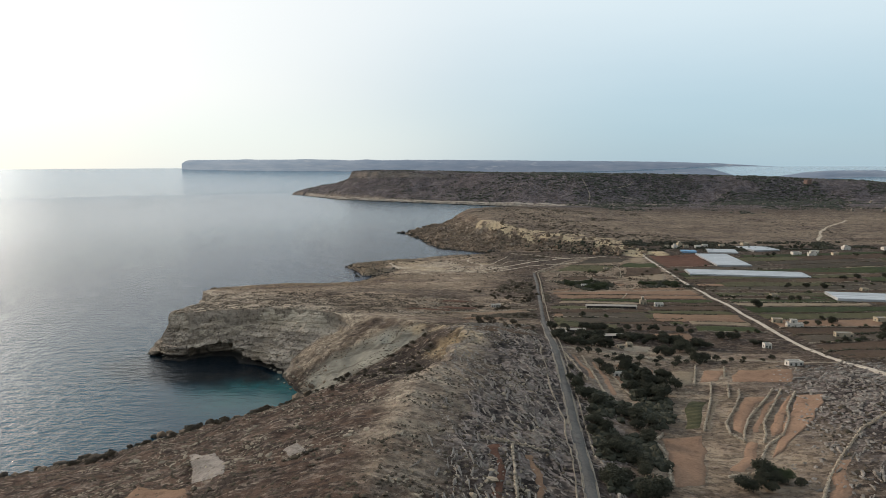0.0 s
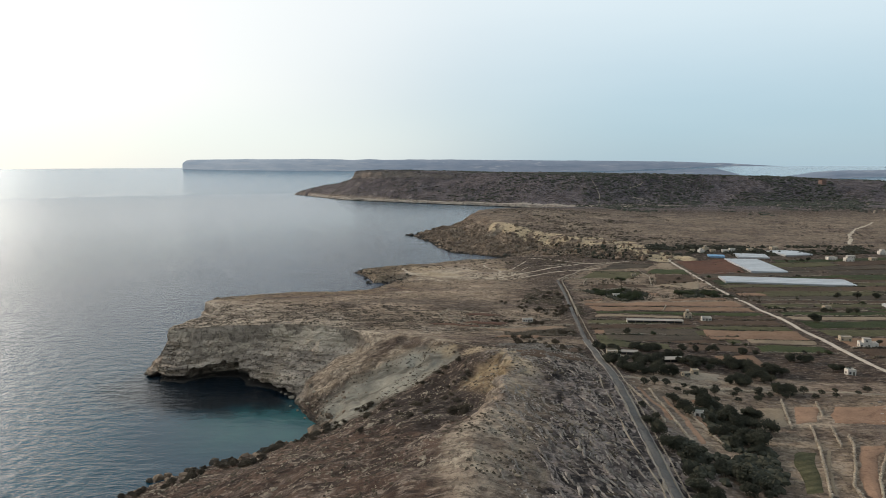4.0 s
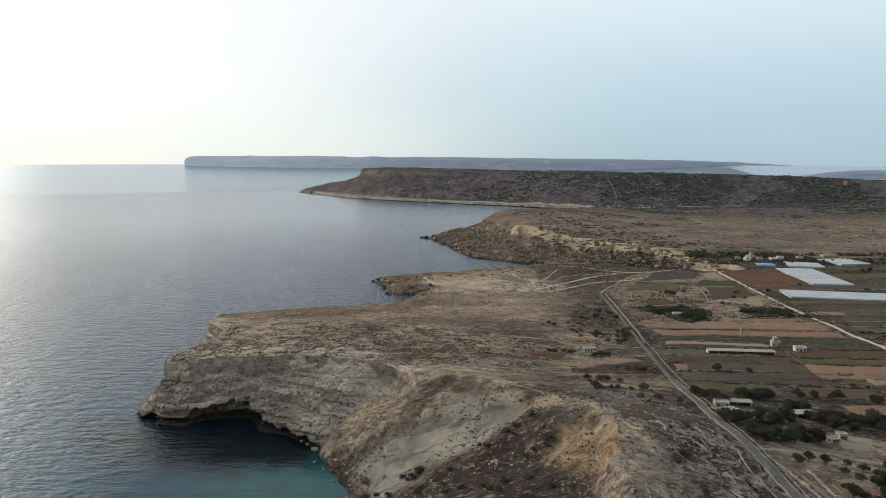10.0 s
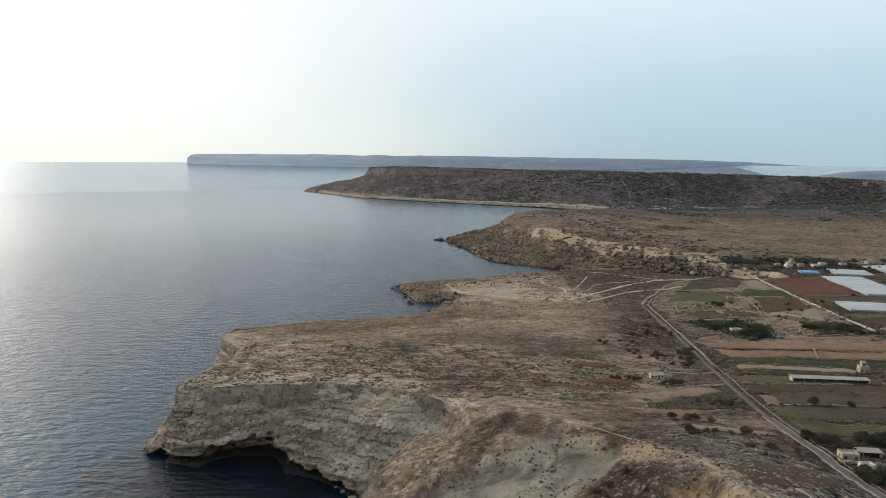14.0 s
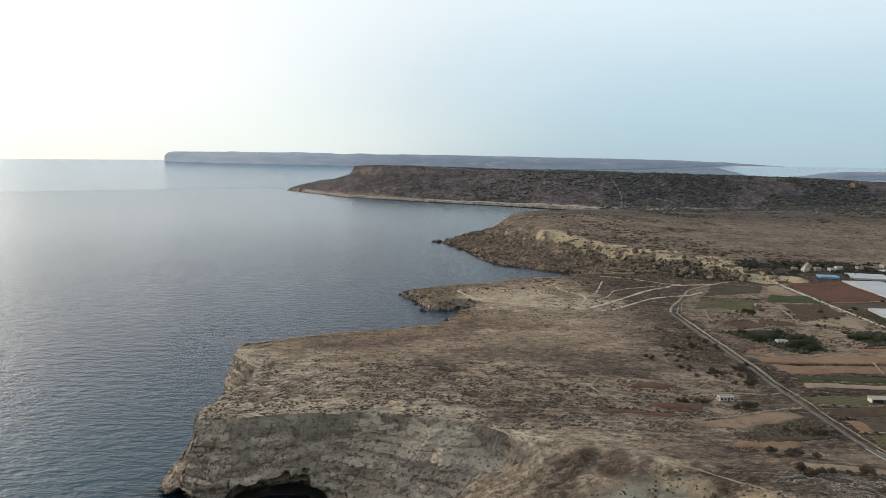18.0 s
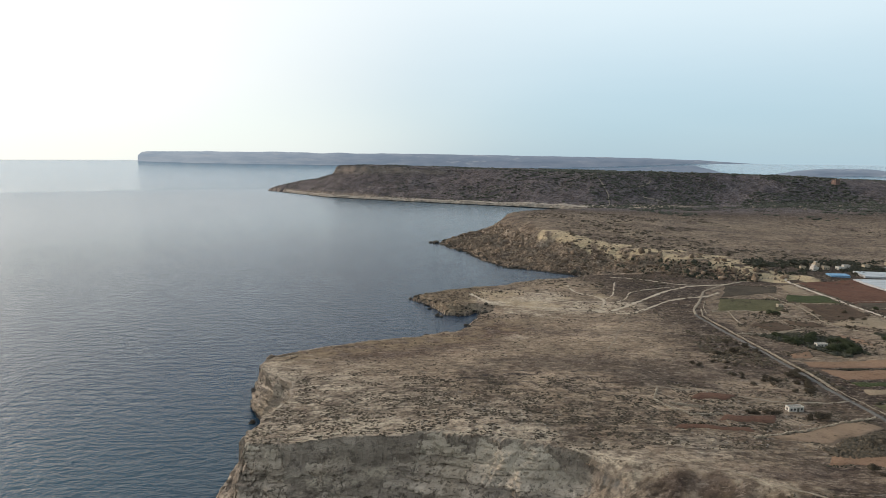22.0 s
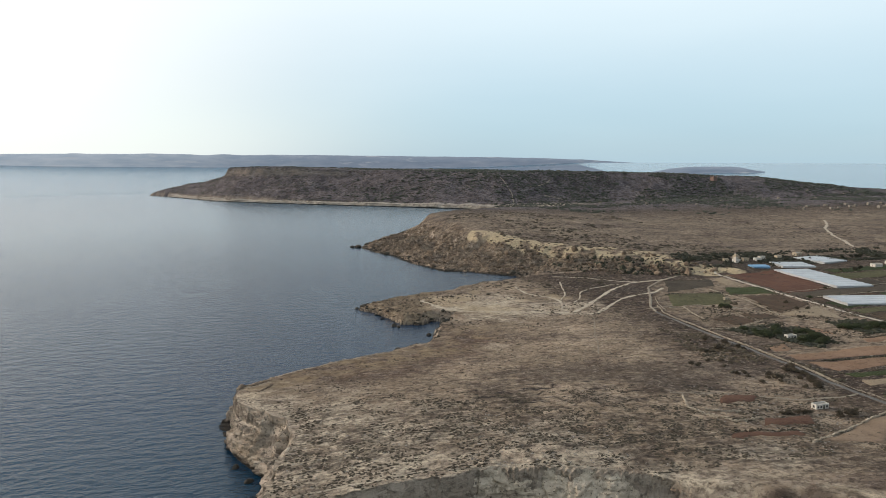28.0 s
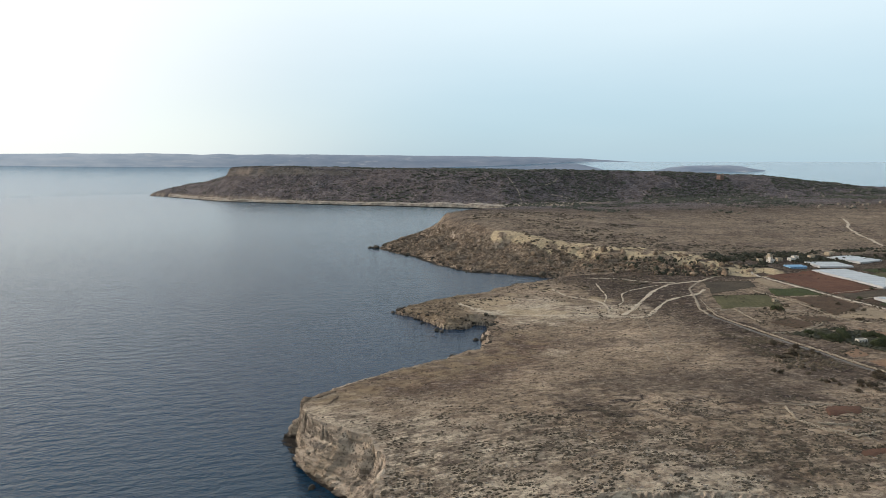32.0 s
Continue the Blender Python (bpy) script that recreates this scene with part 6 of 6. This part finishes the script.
stuff(scatter("spur_rock", on_ground(x, y), rng.gamma(1.2, 0.25, len(x)) + 0.2, SCREE, 0.6, 0.4, 0.3, 0.4, 19), "low brown rocks over the tip of the spur", "rock")
x, y = inside_box(9000, 70, 310, 830, 1100)
x, y = pick(x, y, 0.14 * (line_distance(x, y, SCARP) < 16) * (fractal(x, y, 14, 3, 547) > -0.1))
stuff(scatter("scarp_block", on_ground(x, y), rng.gamma(1.3, 0.6, len(x)) + 0.4, SCREE, 0.9, 0.45, 0.3, 0.35, 20), "broken brown blocks along the sandy scarp", "rock")
# blocks below the cape and scar
x, y = inside_box(9000, -112, 30, 285, 395)
x, y = pick(x, y, 0.16 * (field_of(STEEP, x, y) > 0.35) * (lay(x, y) > 0.5) * (fractal(x, y, 24, 3, 541) > 0.0))
stuff(scatter("fallen_block", on_ground(x, y), rng.gamma(1.0, 0.22, len(x)) + 0.15, SCREE, 0.75, 0.3, 0.35, 0.3, 8), "fallen pale blocks on the clay slope", "rock")
x, y = inside_box(26000, -300, -40, 60, 320)
shore = line_distance(x, y, COAST_NEAR)
x, y = pick(x, y, 0.30 * (shore < 13) * within(x, y, COAST))
stuff(scatter("shore_rock", on_ground(x, y), rng.gamma(1.3, 0.45, len(x)) + 0.25, SCREE, 0.7, 0.35, 0.35, 0.3, 9), "brown boulders along the near shore", "rock")
x, y = inside_box(60000, -240, 110, 560, 1300)
shore = line_distance(x, y, COAST_NEAR[20:] + COAST_FAR[:16])
x, y = pick(x, y, 0.5 * (shore < 7) * within(x, y, COAST))
stuff(scatter("shore_rock", on_ground(x, y), rng.gamma(1.3, 0.55, len(x)) + 0.35, WETROCK, 0.6, 0.3, 0.4, 0.3, 10), "dark wave-wet rocks along the waterline", "rock")

# ---------------------------------------------------------------- plants
def leaf_like(name, dark, light, vary=0.5):
    k = Mat(name, 0.8, 0.15)
    f = k.math("ADD", k.math("MULTIPLY", k.noise(1.3, 4), 0.6), k.math("MULTIPLY", k.island(), 0.4))
    f = k.math("ADD", f, k.math("MULTIPLY", k.math("SUBTRACT", k.random(), 0.5), vary))
    return k.done(k.mix(f, dark, light))


LEAF = leaf_like("carob_leaf", (0.019, 0.021, 0.014), (0.055, 0.054, 0.036))
LEAF_BRIGHT = leaf_like("fig_leaf", (0.022, 0.029, 0.014), (0.058, 0.066, 0.032))
LEAF_DRY = leaf_like("dry_scrub_leaf", (0.036, 0.030, 0.022), (0.094, 0.076, 0.052))
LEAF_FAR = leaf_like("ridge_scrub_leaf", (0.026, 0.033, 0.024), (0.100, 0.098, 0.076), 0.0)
TUFT = leaf_like("garigue_tuft", (0.030, 0.025, 0.018), (0.110, 0.088, 0.060), 0.0)
BARK = stone_like("tree_bark", (0.06, 0.05, 0.04), (0.13, 0.11, 0.085), 0.5)


def plant(name, wide, high, trunk, leaf, lobes, seed, words, category):
    """A shrubby tree: a tapered trunk with limbs and a ragged crown of many leaf clumps."""
    r = np.random.default_rng(seed)
    root = new(name)
    tagged(root, words, category, "trees and bushes")
    bm = bmesh.new()
    ends = []
    for i in range(lobes):
        a, d = 6.28 * i / lobes + r.uniform(-0.4, 0.4), wide * 0.5 * r.uniform(0.2, 0.72)
        ends.append(Vector((math.cos(a) * d, math.sin(a) * d, trunk + (high - trunk) * r.uniform(0.25, 0.72))))
    ends.append(Vector((0, 0, high * 0.78)))
    fork = Vector((r.uniform(-0.1, 0.1), r.uniform(-0.1, 0.1), max(trunk, 0.4)))
    for e in [fork] + ends:
        start = Vector((0, 0, -0.3)) if e is fork else fork
        thick = wide * 0.045 if e is fork else wide * 0.022
        way = e - start
        cone = bmesh.ops.create_cone(bm, segments=6, radius1=thick, radius2=thick * 0.55, depth=way.length, cap_ends=True)
        m = Matrix.Translation((start + e) / 2) @ way.to_track_quat("Z", "Y").to_matrix().to_4x4()
        bmesh.ops.transform(bm, matrix=m, verts=cone["verts"])
    part("trunk", bm, BARK, root)
    pts, sizes = [], []
    for e in ends:
        rad = wide * r.uniform(0.17, 0.27)
        for _ in range(90):
            w = r.normal(size=3)
            w /= np.linalg.norm(w)
            d = rad * r.uniform(0.55, 1.12)
            p = np.array(e) + w * d * (1, 1, 0.75)
            if p[2] > 0.1:
                pts.append(p)
                sizes.append(wide * r.uniform(0.018, 0.042))
    pts = np.array(pts)
    ob = scatter("crown", pts, sizes, leaf, 0.75, 0.5, 0.5, 0.5, seed + 5)
    ob.parent = root
    return root


CAROB = [plant("carob_tree", 8.0, 5.2, 0.9, LEAF, 7, 11, "dark green spreading carob tree beside the fields", "tree"),
         plant("carob_tree", 6.5, 4.2, 0.7, LEAF, 6, 12, "dark green rounded carob tree beside the fields", "tree"),
         plant("carob_tree", 7.2, 5.8, 1.0, LEAF, 8, 13, "tall dark green carob tree beside the fields", "tree")]
FIG = [plant("fig_bush", 5.0, 3.2, 0.3, LEAF_BRIGHT, 6, 14, "leafy green fig bush among the fields", "bush"),
       plant("fig_bush", 6.0, 2.8, 0.3, LEAF_BRIGHT, 7, 15, "low broad green fig bush among the fields", "bush")]
SCRUB = [plant("scrub_bush", 3.2, 1.5, 0.2, LEAF_DRY, 5, 16, "dry brown-green scrub bush on the slope", "bush"),
         plant("scrub_bush", 4.2, 2.2, 0.2, LEAF_DRY, 6, 17, "broad dry scrub bush on the slope", "bush"),
         plant("orchard_tree", 3.6, 3.0, 0.7, LEAF, 5, 18, "small round dark orchard tree on bare soil", "tree")]
used = set()


def grow(kinds, x, y, size=1.0):
    z = float(lay(x, y))
    if z < 0.3:
        return
    src = kinds[rng.integers(len(kinds))]
    m = pose(x, y, z, 0, 0, rng.uniform(0, 360)) @ Matrix.Diagonal((size, size, size * rng.uniform(0.85, 1.15), 1))
    if src.name not in used:
        used.add(src.name)
        src.matrix_basis = m
        return
    ob = copy_thing(src, m)
    ob.matrix_basis = m


def grove(kinds, cx, cy, rx, ry, n, lo=0.7, hi=1.3):
    for _ in range(n):
        a, d = rng.uniform(0, 6.28), math.sqrt(rng.random())
        grow(kinds, cx + rx * d * math.cos(a), cy + ry * d * math.sin(a), rng.uniform(lo, hi))


GULLY = [(87, 214), (81, 172), (75, 142), (69, 98), (86, 102), (95, 124), (98, 146), (90, 161), (94, 184), (104, 163), (112, 168), (118, 192), (126, 214), (122, 240), (108, 250), (106, 224), (102, 190), (93, 190)]
# the wooded gully beside the road, then groves and hedges of the valley
for cx, cy, rx, ry, n in [(80, 185, 4, 26, 11), (80, 140, 7, 18, 12), (94, 182, 8, 14, 9), (110, 202, 10, 8, 10), (97, 160, 6, 14, 8), (80, 104, 9, 14, 12), (120, 214, 8, 6, 7), (86, 122, 8, 12, 9), (84, 215, 2, 20, 5), (113, 215, 8, 14, 12), (126, 117, 7, 5, 7), (117, 111, 6, 4, 5), (108, 306, 14, 4, 6), (160, 306, 16, 5, 8)]:
    grove(CAROB, cx, cy, rx, ry, int(0.9 * n), 0.5, 1.1)
for cx, cy, rx, ry, n in [(113, 197, 6, 5, 4), (119, 218, 5, 5, 4), (158, 286, 7, 5, 5), (157, 312, 8, 4, 6), (138, 306, 9, 3, 5), (92, 281, 5, 4, 4), (100, 302, 9, 4, 6), (170, 300, 9, 5, 6), (88, 300, 3, 8, 4), (147, 262, 20, 3, 6),
                          (204, 332, 9, 3, 7), (210, 309, 6, 4, 4), (152, 352, 14, 4, 7), (122, 345, 10, 4, 6), (176, 345, 8, 3, 4), (98, 330, 2, 16, 5), (92, 345, 2, 10, 4)]:
    grove(CAROB, cx, cy, rx, ry, n, 0.5, 0.95)
for cx, cy, rx, ry, n in [(148, 585, 12, 14, 10), (170, 575, 12, 22, 12), (165, 553, 9, 8, 7), (238, 578, 12, 14, 10), (252, 572, 8, 10, 6), (224, 585, 6, 10, 4), (190, 680, 10, 5, 4),
                          (128, 120, 4, 4, 3)]:
    grove(FIG, cx, cy, rx, ry, n, 0.9, 1.5)
for x, y in [(92, 257), (98, 261), (103, 260), (109, 250), (117, 253), (124, 257), (132, 256), (131, 249), (145, 260), (148, 256), (160, 260), (165, 260), (172, 258), (166, 252), (143, 254), (112, 262), (120, 246), (136, 262),
             (127, 264), (153, 253), (106, 254), (115, 258), (139, 249), (157, 256), (180, 262), (188, 258), (196, 264), (176, 254)]:
    grow(SCRUB[2:], x, y, rng.uniform(0.8, 1.3))
for _ in range(110):
    line = wall_lines[rng.integers(len(wall_lines))]
    (ax, ay), (bx, by) = line[0], line[1]
    s = rng.random()
    grow(CAROB[1:2] + FIG + SCRUB, ax + (bx - ax) * s, ay + (by - ay) * s + rng.uniform(-1, 1), rng.uniform(0.4, 0.9))
for cx, cy, rx, ry, n in [(45, 432, 14, 2, 6), (62, 428, 10, 3, 6), (75, 392, 16, 4, 9), (50, 362, 14, 3, 6), (55, 342, 16, 4, 7), (68, 325, 10, 4, 5), (90, 470, 5, 10, 5), (75, 480, 14, 5, 7), (60, 520, 20, 8, 6), (95, 500, 4, 20, 6),
                          (104, 560, 3, 20, 5), (85, 545, 10, 12, 5)]:
    grove(SCRUB[:2], cx, cy, rx, ry, n, 0.7, 1.4)
for x, y in [(60, 496), (72, 486), (66, 498), (75, 490), (62, 490), (88, 551), (96, 576), (78, 466), (85, 466), (97, 489), (90, 470), (225, 678), (254, 679), (219, 624), (102, 503), (241, 651), (251, 650), (190, 676), (182, 684), (205, 684)]:
    grow(SCRUB[:2], x, y, rng.uniform(1.0, 1.7))
for cx, cy, rx, ry, n in [(-95, 250, 22, 8, 20), (-120, 235, 22, 10, 20), (-75, 272, 16, 8, 18), (-60, 292, 10, 8, 14), (-150, 215, 20, 10, 18), (-45, 305, 10, 8, 6), (-30, 285, 12, 8, 6), (0, 300, 14, 10, 7), (8, 285, 8, 6, 5), (-10, 262, 18, 14, 10), (10, 240, 8, 14, 7), (-20, 225, 16, 12, 7)]:
    grove(SCRUB[:2], cx, cy, rx, ry, n, 0.6, 1.4)
for cx, cy, rx, ry, n in [(330, 480, 40, 6, 9), (280, 440, 16, 4, 6), (300, 385, 20, 5, 9), (275, 372, 8, 4, 5), (320, 345, 30, 8, 12), (300, 320, 24, 6, 10), (380, 560, 60, 4, 10), (460, 620, 50, 4, 8), (360, 900, 40, 8, 12),
                          (440, 880, 30, 6, 9), (520, 870, 50, 10, 14), (600, 790, 60, 12, 14), (440, 800, 30, 5, 7), (300, 880, 30, 6, 8)]:
    grove(CAROB, cx, cy, rx, ry, n // 2, 0.6, 1.2)

# dark rows and clumps of trees round the roadside huts
for cx, cy, rx, ry, n in [(95, 281, 12, 4, 12), (109, 286, 8, 4, 9), (88, 302, 3, 6, 4), (136, 316, 9, 4, 9), (151, 313, 8, 5, 8), (144, 277, 5, 4, 9), (117, 345, 9, 4, 8), (127, 326, 5, 4, 5),
                          (113, 238, 6, 6, 9), (122, 228, 9, 6, 11), (165, 300, 14, 4, 9), (100, 232, 3, 14, 6)]:
    grove(CAROB, cx, cy, rx, ry, n, 0.5, 1.05)


# hedges and weedy banks between the fields
def hedge(a, b, seed):
    r = np.random.default_rng(1200 + seed)
    d = math.hypot(b[0] - a[0], b[1] - a[1])
    n = int(d / 0.55)
    s = np.linspace(0, 1, n)
    gap = soft_noise(s * d, s * 0 + seed * 7.3, 9, 5) > -0.25
    s = s[gap]
    x, y = a[0] + (b[0] - a[0]) * s + r.uniform(-0.7, 0.7, len(s)), a[1] + (b[1] - a[1]) * s + r.normal(0, 0.7, len(s))
    if len(s) < 4:
        return
    size = r.uniform(0.35, 0.9, len(s)) * (0.8 + 0.5 * soft_noise(x, y, 14, 9))
    ob = scatter("hedge", on_ground(x, y), size, LEAF if seed % 3 == 0 else LEAF_DRY, 0.8, 0.45, 0.3, 0.4, seed)
    tagged(ob, "low dark hedge of scrub and weeds between fields", "hedge", "field hedges")


for i, (a, b) in enumerate(hedge_lines):
    hedge(a, b, i)
x, y = HOLLOW_AT
stuff(scatter("garden_shrub", on_ground(x, y), rng.gamma(1.4, 0.55, len(x)) + 0.4, LEAF, 0.95, 0.45, 0.3, 0.3, 17), "dark shrubs and hedges in the gardens below the scarp", "shrub")
dark_spot = oval(gx, gy, -40, 500, 90, 22)
# low garigue tufts, thick on the headland and thin on the slopes
def tufts(n, x0, x1, y0, y1, lo, hi, seed, tall=0.55, grainy=30, level=-0.1, keep=0.6, extra=None, mat=TUFT, drawn=0.0, words="low dark garigue tufts over the dry ground"):
    x, y = inside_box(n, x0, x1, y0, y1)
    ok = (fractal(x, y, grainy, 4, seed) > level) & (lay(x, y) > 1.2) & (field_of(STEEP, x, y) < 1.3) & within(x, y, COAST)
    ok &= (line_distance(x, y, ROAD) > 5) & ((y < 345) | (y > 700) | (field_of(climb, x, y) > 0.985))
    if extra is not None:
        ok &= extra(x, y)
    x, y = pick(x, y, keep * ok)
    stuff(scatter("garigue_tuft", on_ground(x, y), lo + (hi - lo) * rng.random(len(x)) ** 2.2, mat, tall, 0.4, 0.35, 0.4, seed, drawn=drawn), words, "scrub")


tufts(110000, -215, 112, 385, 700, 0.12, 0.55, 601, 0.6, 7, -0.02, 0.75, lambda x, y: (x < np.interp(y, [300, 448, 590, 700], [78, 92, 108, 118])) & (rng.random(len(x)) < 0.12 + 0.88 * smooth01((505 + 30 * fractal(x, y, 40, 3, 622) - y) / 45)) & (field_of(dark_spot, x, y) < 0.5), drawn=0.7)
tufts(36000, -210, 95, 60, 345, 0.18, 0.7, 602, 0.55, 18, -0.2, 0.6, lambda x, y: (x < 80))
tufts(9000, -120, 160, 660, 900, 0.3, 1.2, 603, 0.5, 30, -0.05, 0.6, lambda x, y: x < 40 + 0.7 * (y - 660) + 60)
tufts(9000, 120, 330, 60, 300, 0.4, 1.1, 604, 0.6, 24, 0.0, 0.5, lambda x, y: x > 150 + 0.3 * (y - 130))
tufts(12000, -60, 420, 800, 1320, 0.5, 2.0, 605, 0.55, 50, 0.15, 0.45, drawn=0.8)
tufts(20000, 100, 1500, 900, 1900, 0.5, 1.6, 606, 0.45, 160, 0.1, 0.5, mat=LEAF_DRY, drawn=0.8)
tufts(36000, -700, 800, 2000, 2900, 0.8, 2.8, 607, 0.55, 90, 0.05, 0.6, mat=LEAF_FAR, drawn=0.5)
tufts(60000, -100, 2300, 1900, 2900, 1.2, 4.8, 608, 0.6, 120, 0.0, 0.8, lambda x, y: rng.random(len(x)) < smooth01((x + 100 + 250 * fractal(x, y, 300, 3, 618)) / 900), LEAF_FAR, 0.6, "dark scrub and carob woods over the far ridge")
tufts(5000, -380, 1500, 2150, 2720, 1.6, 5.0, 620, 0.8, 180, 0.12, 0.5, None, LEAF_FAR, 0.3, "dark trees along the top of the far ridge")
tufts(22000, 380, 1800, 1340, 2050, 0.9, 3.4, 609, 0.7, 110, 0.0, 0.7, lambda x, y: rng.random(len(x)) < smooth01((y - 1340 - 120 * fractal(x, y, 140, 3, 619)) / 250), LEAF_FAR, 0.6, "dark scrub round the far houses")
tufts(22000, 64, 130, 92, 262, 0.4, 1.9, 611, 0.8, 12, -0.15, 0.6, lambda x, y: within(x, y, GULLY), LEAF, 0.0, "dense green undergrowth in the gully beside the road")
THICKET = [(132, 600), (181, 609), (194, 585), (174, 541), (156, 538), (149, 557), (141, 575)]
THICKET_EAST = [(226, 604), (251, 604), (268, 592), (264, 560), (220, 560)]
tufts(16000, 130, 270, 536, 612, 0.5, 1.8, 612, 0.8, 12, -0.5, 0.55, lambda x, y: within(x, y, THICKET) | within(x, y, THICKET_EAST), LEAF, 0.0, "dense dark green thicket between the fields")
tufts(3000, 30, 98, 380, 412, 0.3, 1.0, 614, 0.7, 12, -0.1, 0.7, lambda x, y: within(x, y, [(39, 384), (41, 392), (88, 411), (80, 392), (70, 384)]), LEAF_DRY, 0.0, "dark scrub between two small fields")
tufts(9000, 112, 290, 540, 740, 0.3, 1.1, 613, 0.7, 26, 0.1, 0.6, lambda x, y: x > 120 + 0.1 * (y - 540), LEAF_DRY, 0.0, "weeds and low scrub on the fallow ground")
tufts(9000, 30, 100, 375, 412, 0.3, 1.0, 615, 0.7, 12, -0.6, 0.8, lambda x, y: within(x, y, [(36, 381), (59, 400), (92, 410), (87, 388), (46, 376)]), LEAF_DRY, 0.0, "dark weedy scrub on a fallow strip")
tufts(6000, 40, 112, 470, 620, 0.4, 1.3, 616, 0.7, 14, 0.05, 0.6, lambda x, y: x > np.interp(y, [470, 500, 620], [66, 58, 84]), LEAF_DRY, 0.0, "grey-brown scrub beside the lane")
tufts(9000, 285, 640, 852, 930, 0.6, 2.2, 617, 0.8, 22, 0.0, 0.6, None, LEAF, 0.0, "dark garden scrub round the far farm buildings")
tufts(5000, 300, 700, 280, 900, 0.6, 1.6, 610, 0.6, 40, 0.3, 0.6)

# ---------------------------------------------------------------- far islands
k = Mat("hazy_far_land", 1.0, 0.0)
along_x = k.t.nodes.new("ShaderNodeSeparateXYZ")
k.t.links.new(k.pos, along_x.inputs[0])
# haze put into the colour, palest to the west; the land glows faintly
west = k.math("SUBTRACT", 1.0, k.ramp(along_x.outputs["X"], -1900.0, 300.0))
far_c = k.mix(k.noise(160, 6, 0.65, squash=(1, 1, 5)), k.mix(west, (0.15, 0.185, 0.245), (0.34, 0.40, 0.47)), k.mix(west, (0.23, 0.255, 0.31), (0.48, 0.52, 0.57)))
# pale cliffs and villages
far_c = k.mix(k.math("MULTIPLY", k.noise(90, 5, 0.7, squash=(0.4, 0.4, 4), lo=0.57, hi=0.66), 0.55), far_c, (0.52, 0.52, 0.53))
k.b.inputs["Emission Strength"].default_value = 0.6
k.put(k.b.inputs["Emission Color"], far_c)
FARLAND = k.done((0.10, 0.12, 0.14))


def far_island(name, left, right, ahead, top, words, seed=0, reach=0.0, since=0.32, level=False):
    """A long low island on the horizon: cliffs in front, a rolling skyline."""
    n = 220
    u = np.linspace(0, 1, n)
    x = left + (right - left) * u
    y = np.full(n, float(ahead)) - 60 * np.sin(u * 9 + seed)
    base = sea_level(np.hypot(x - SEA_MID[0], y - SEA_MID[1])) - 2
    shape = top(u) - (base if level else 0) + (2 * fractal(x, y, 420, 4, 700 + seed) + 2.5 * np.abs(fractal(x, y, 110, 3, 720 + seed))) * smooth01(u / 0.05) * smooth01((1 - u) / 0.05)
    near = 1 - reach * smooth01((u - since) / 0.12)
    fx, fy = SEA_MID[0] + (x - SEA_MID[0]) * near, SEA_MID[1] + (y - SEA_MID[1]) * near
    rows = [np.stack([fx, fy, sea_level(np.hypot(fx - SEA_MID[0], fy - SEA_MID[1])) - 2], 1)]
    for back, share in ((0, 0.0), (4, 0.5), (10, 0.62), (70, 0.9), (150, 1.0), (240, 0.6)):
        rows.append(np.stack([x, y + back, base + shape * share], 1))
    v = np.concatenate(rows)
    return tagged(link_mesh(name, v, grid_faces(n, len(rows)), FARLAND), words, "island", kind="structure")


SKYLINE = ((0, 0.10, 0.17, 0.20, 0.24, 0.27, 0.30, 0.33, 0.38, 0.45, 0.60, 0.75, 0.85, 0.93, 1.0), (172, 174, 171, 175, 174, 167, 173, 166, 168, 164, 158, 151, 144, 128, 112))
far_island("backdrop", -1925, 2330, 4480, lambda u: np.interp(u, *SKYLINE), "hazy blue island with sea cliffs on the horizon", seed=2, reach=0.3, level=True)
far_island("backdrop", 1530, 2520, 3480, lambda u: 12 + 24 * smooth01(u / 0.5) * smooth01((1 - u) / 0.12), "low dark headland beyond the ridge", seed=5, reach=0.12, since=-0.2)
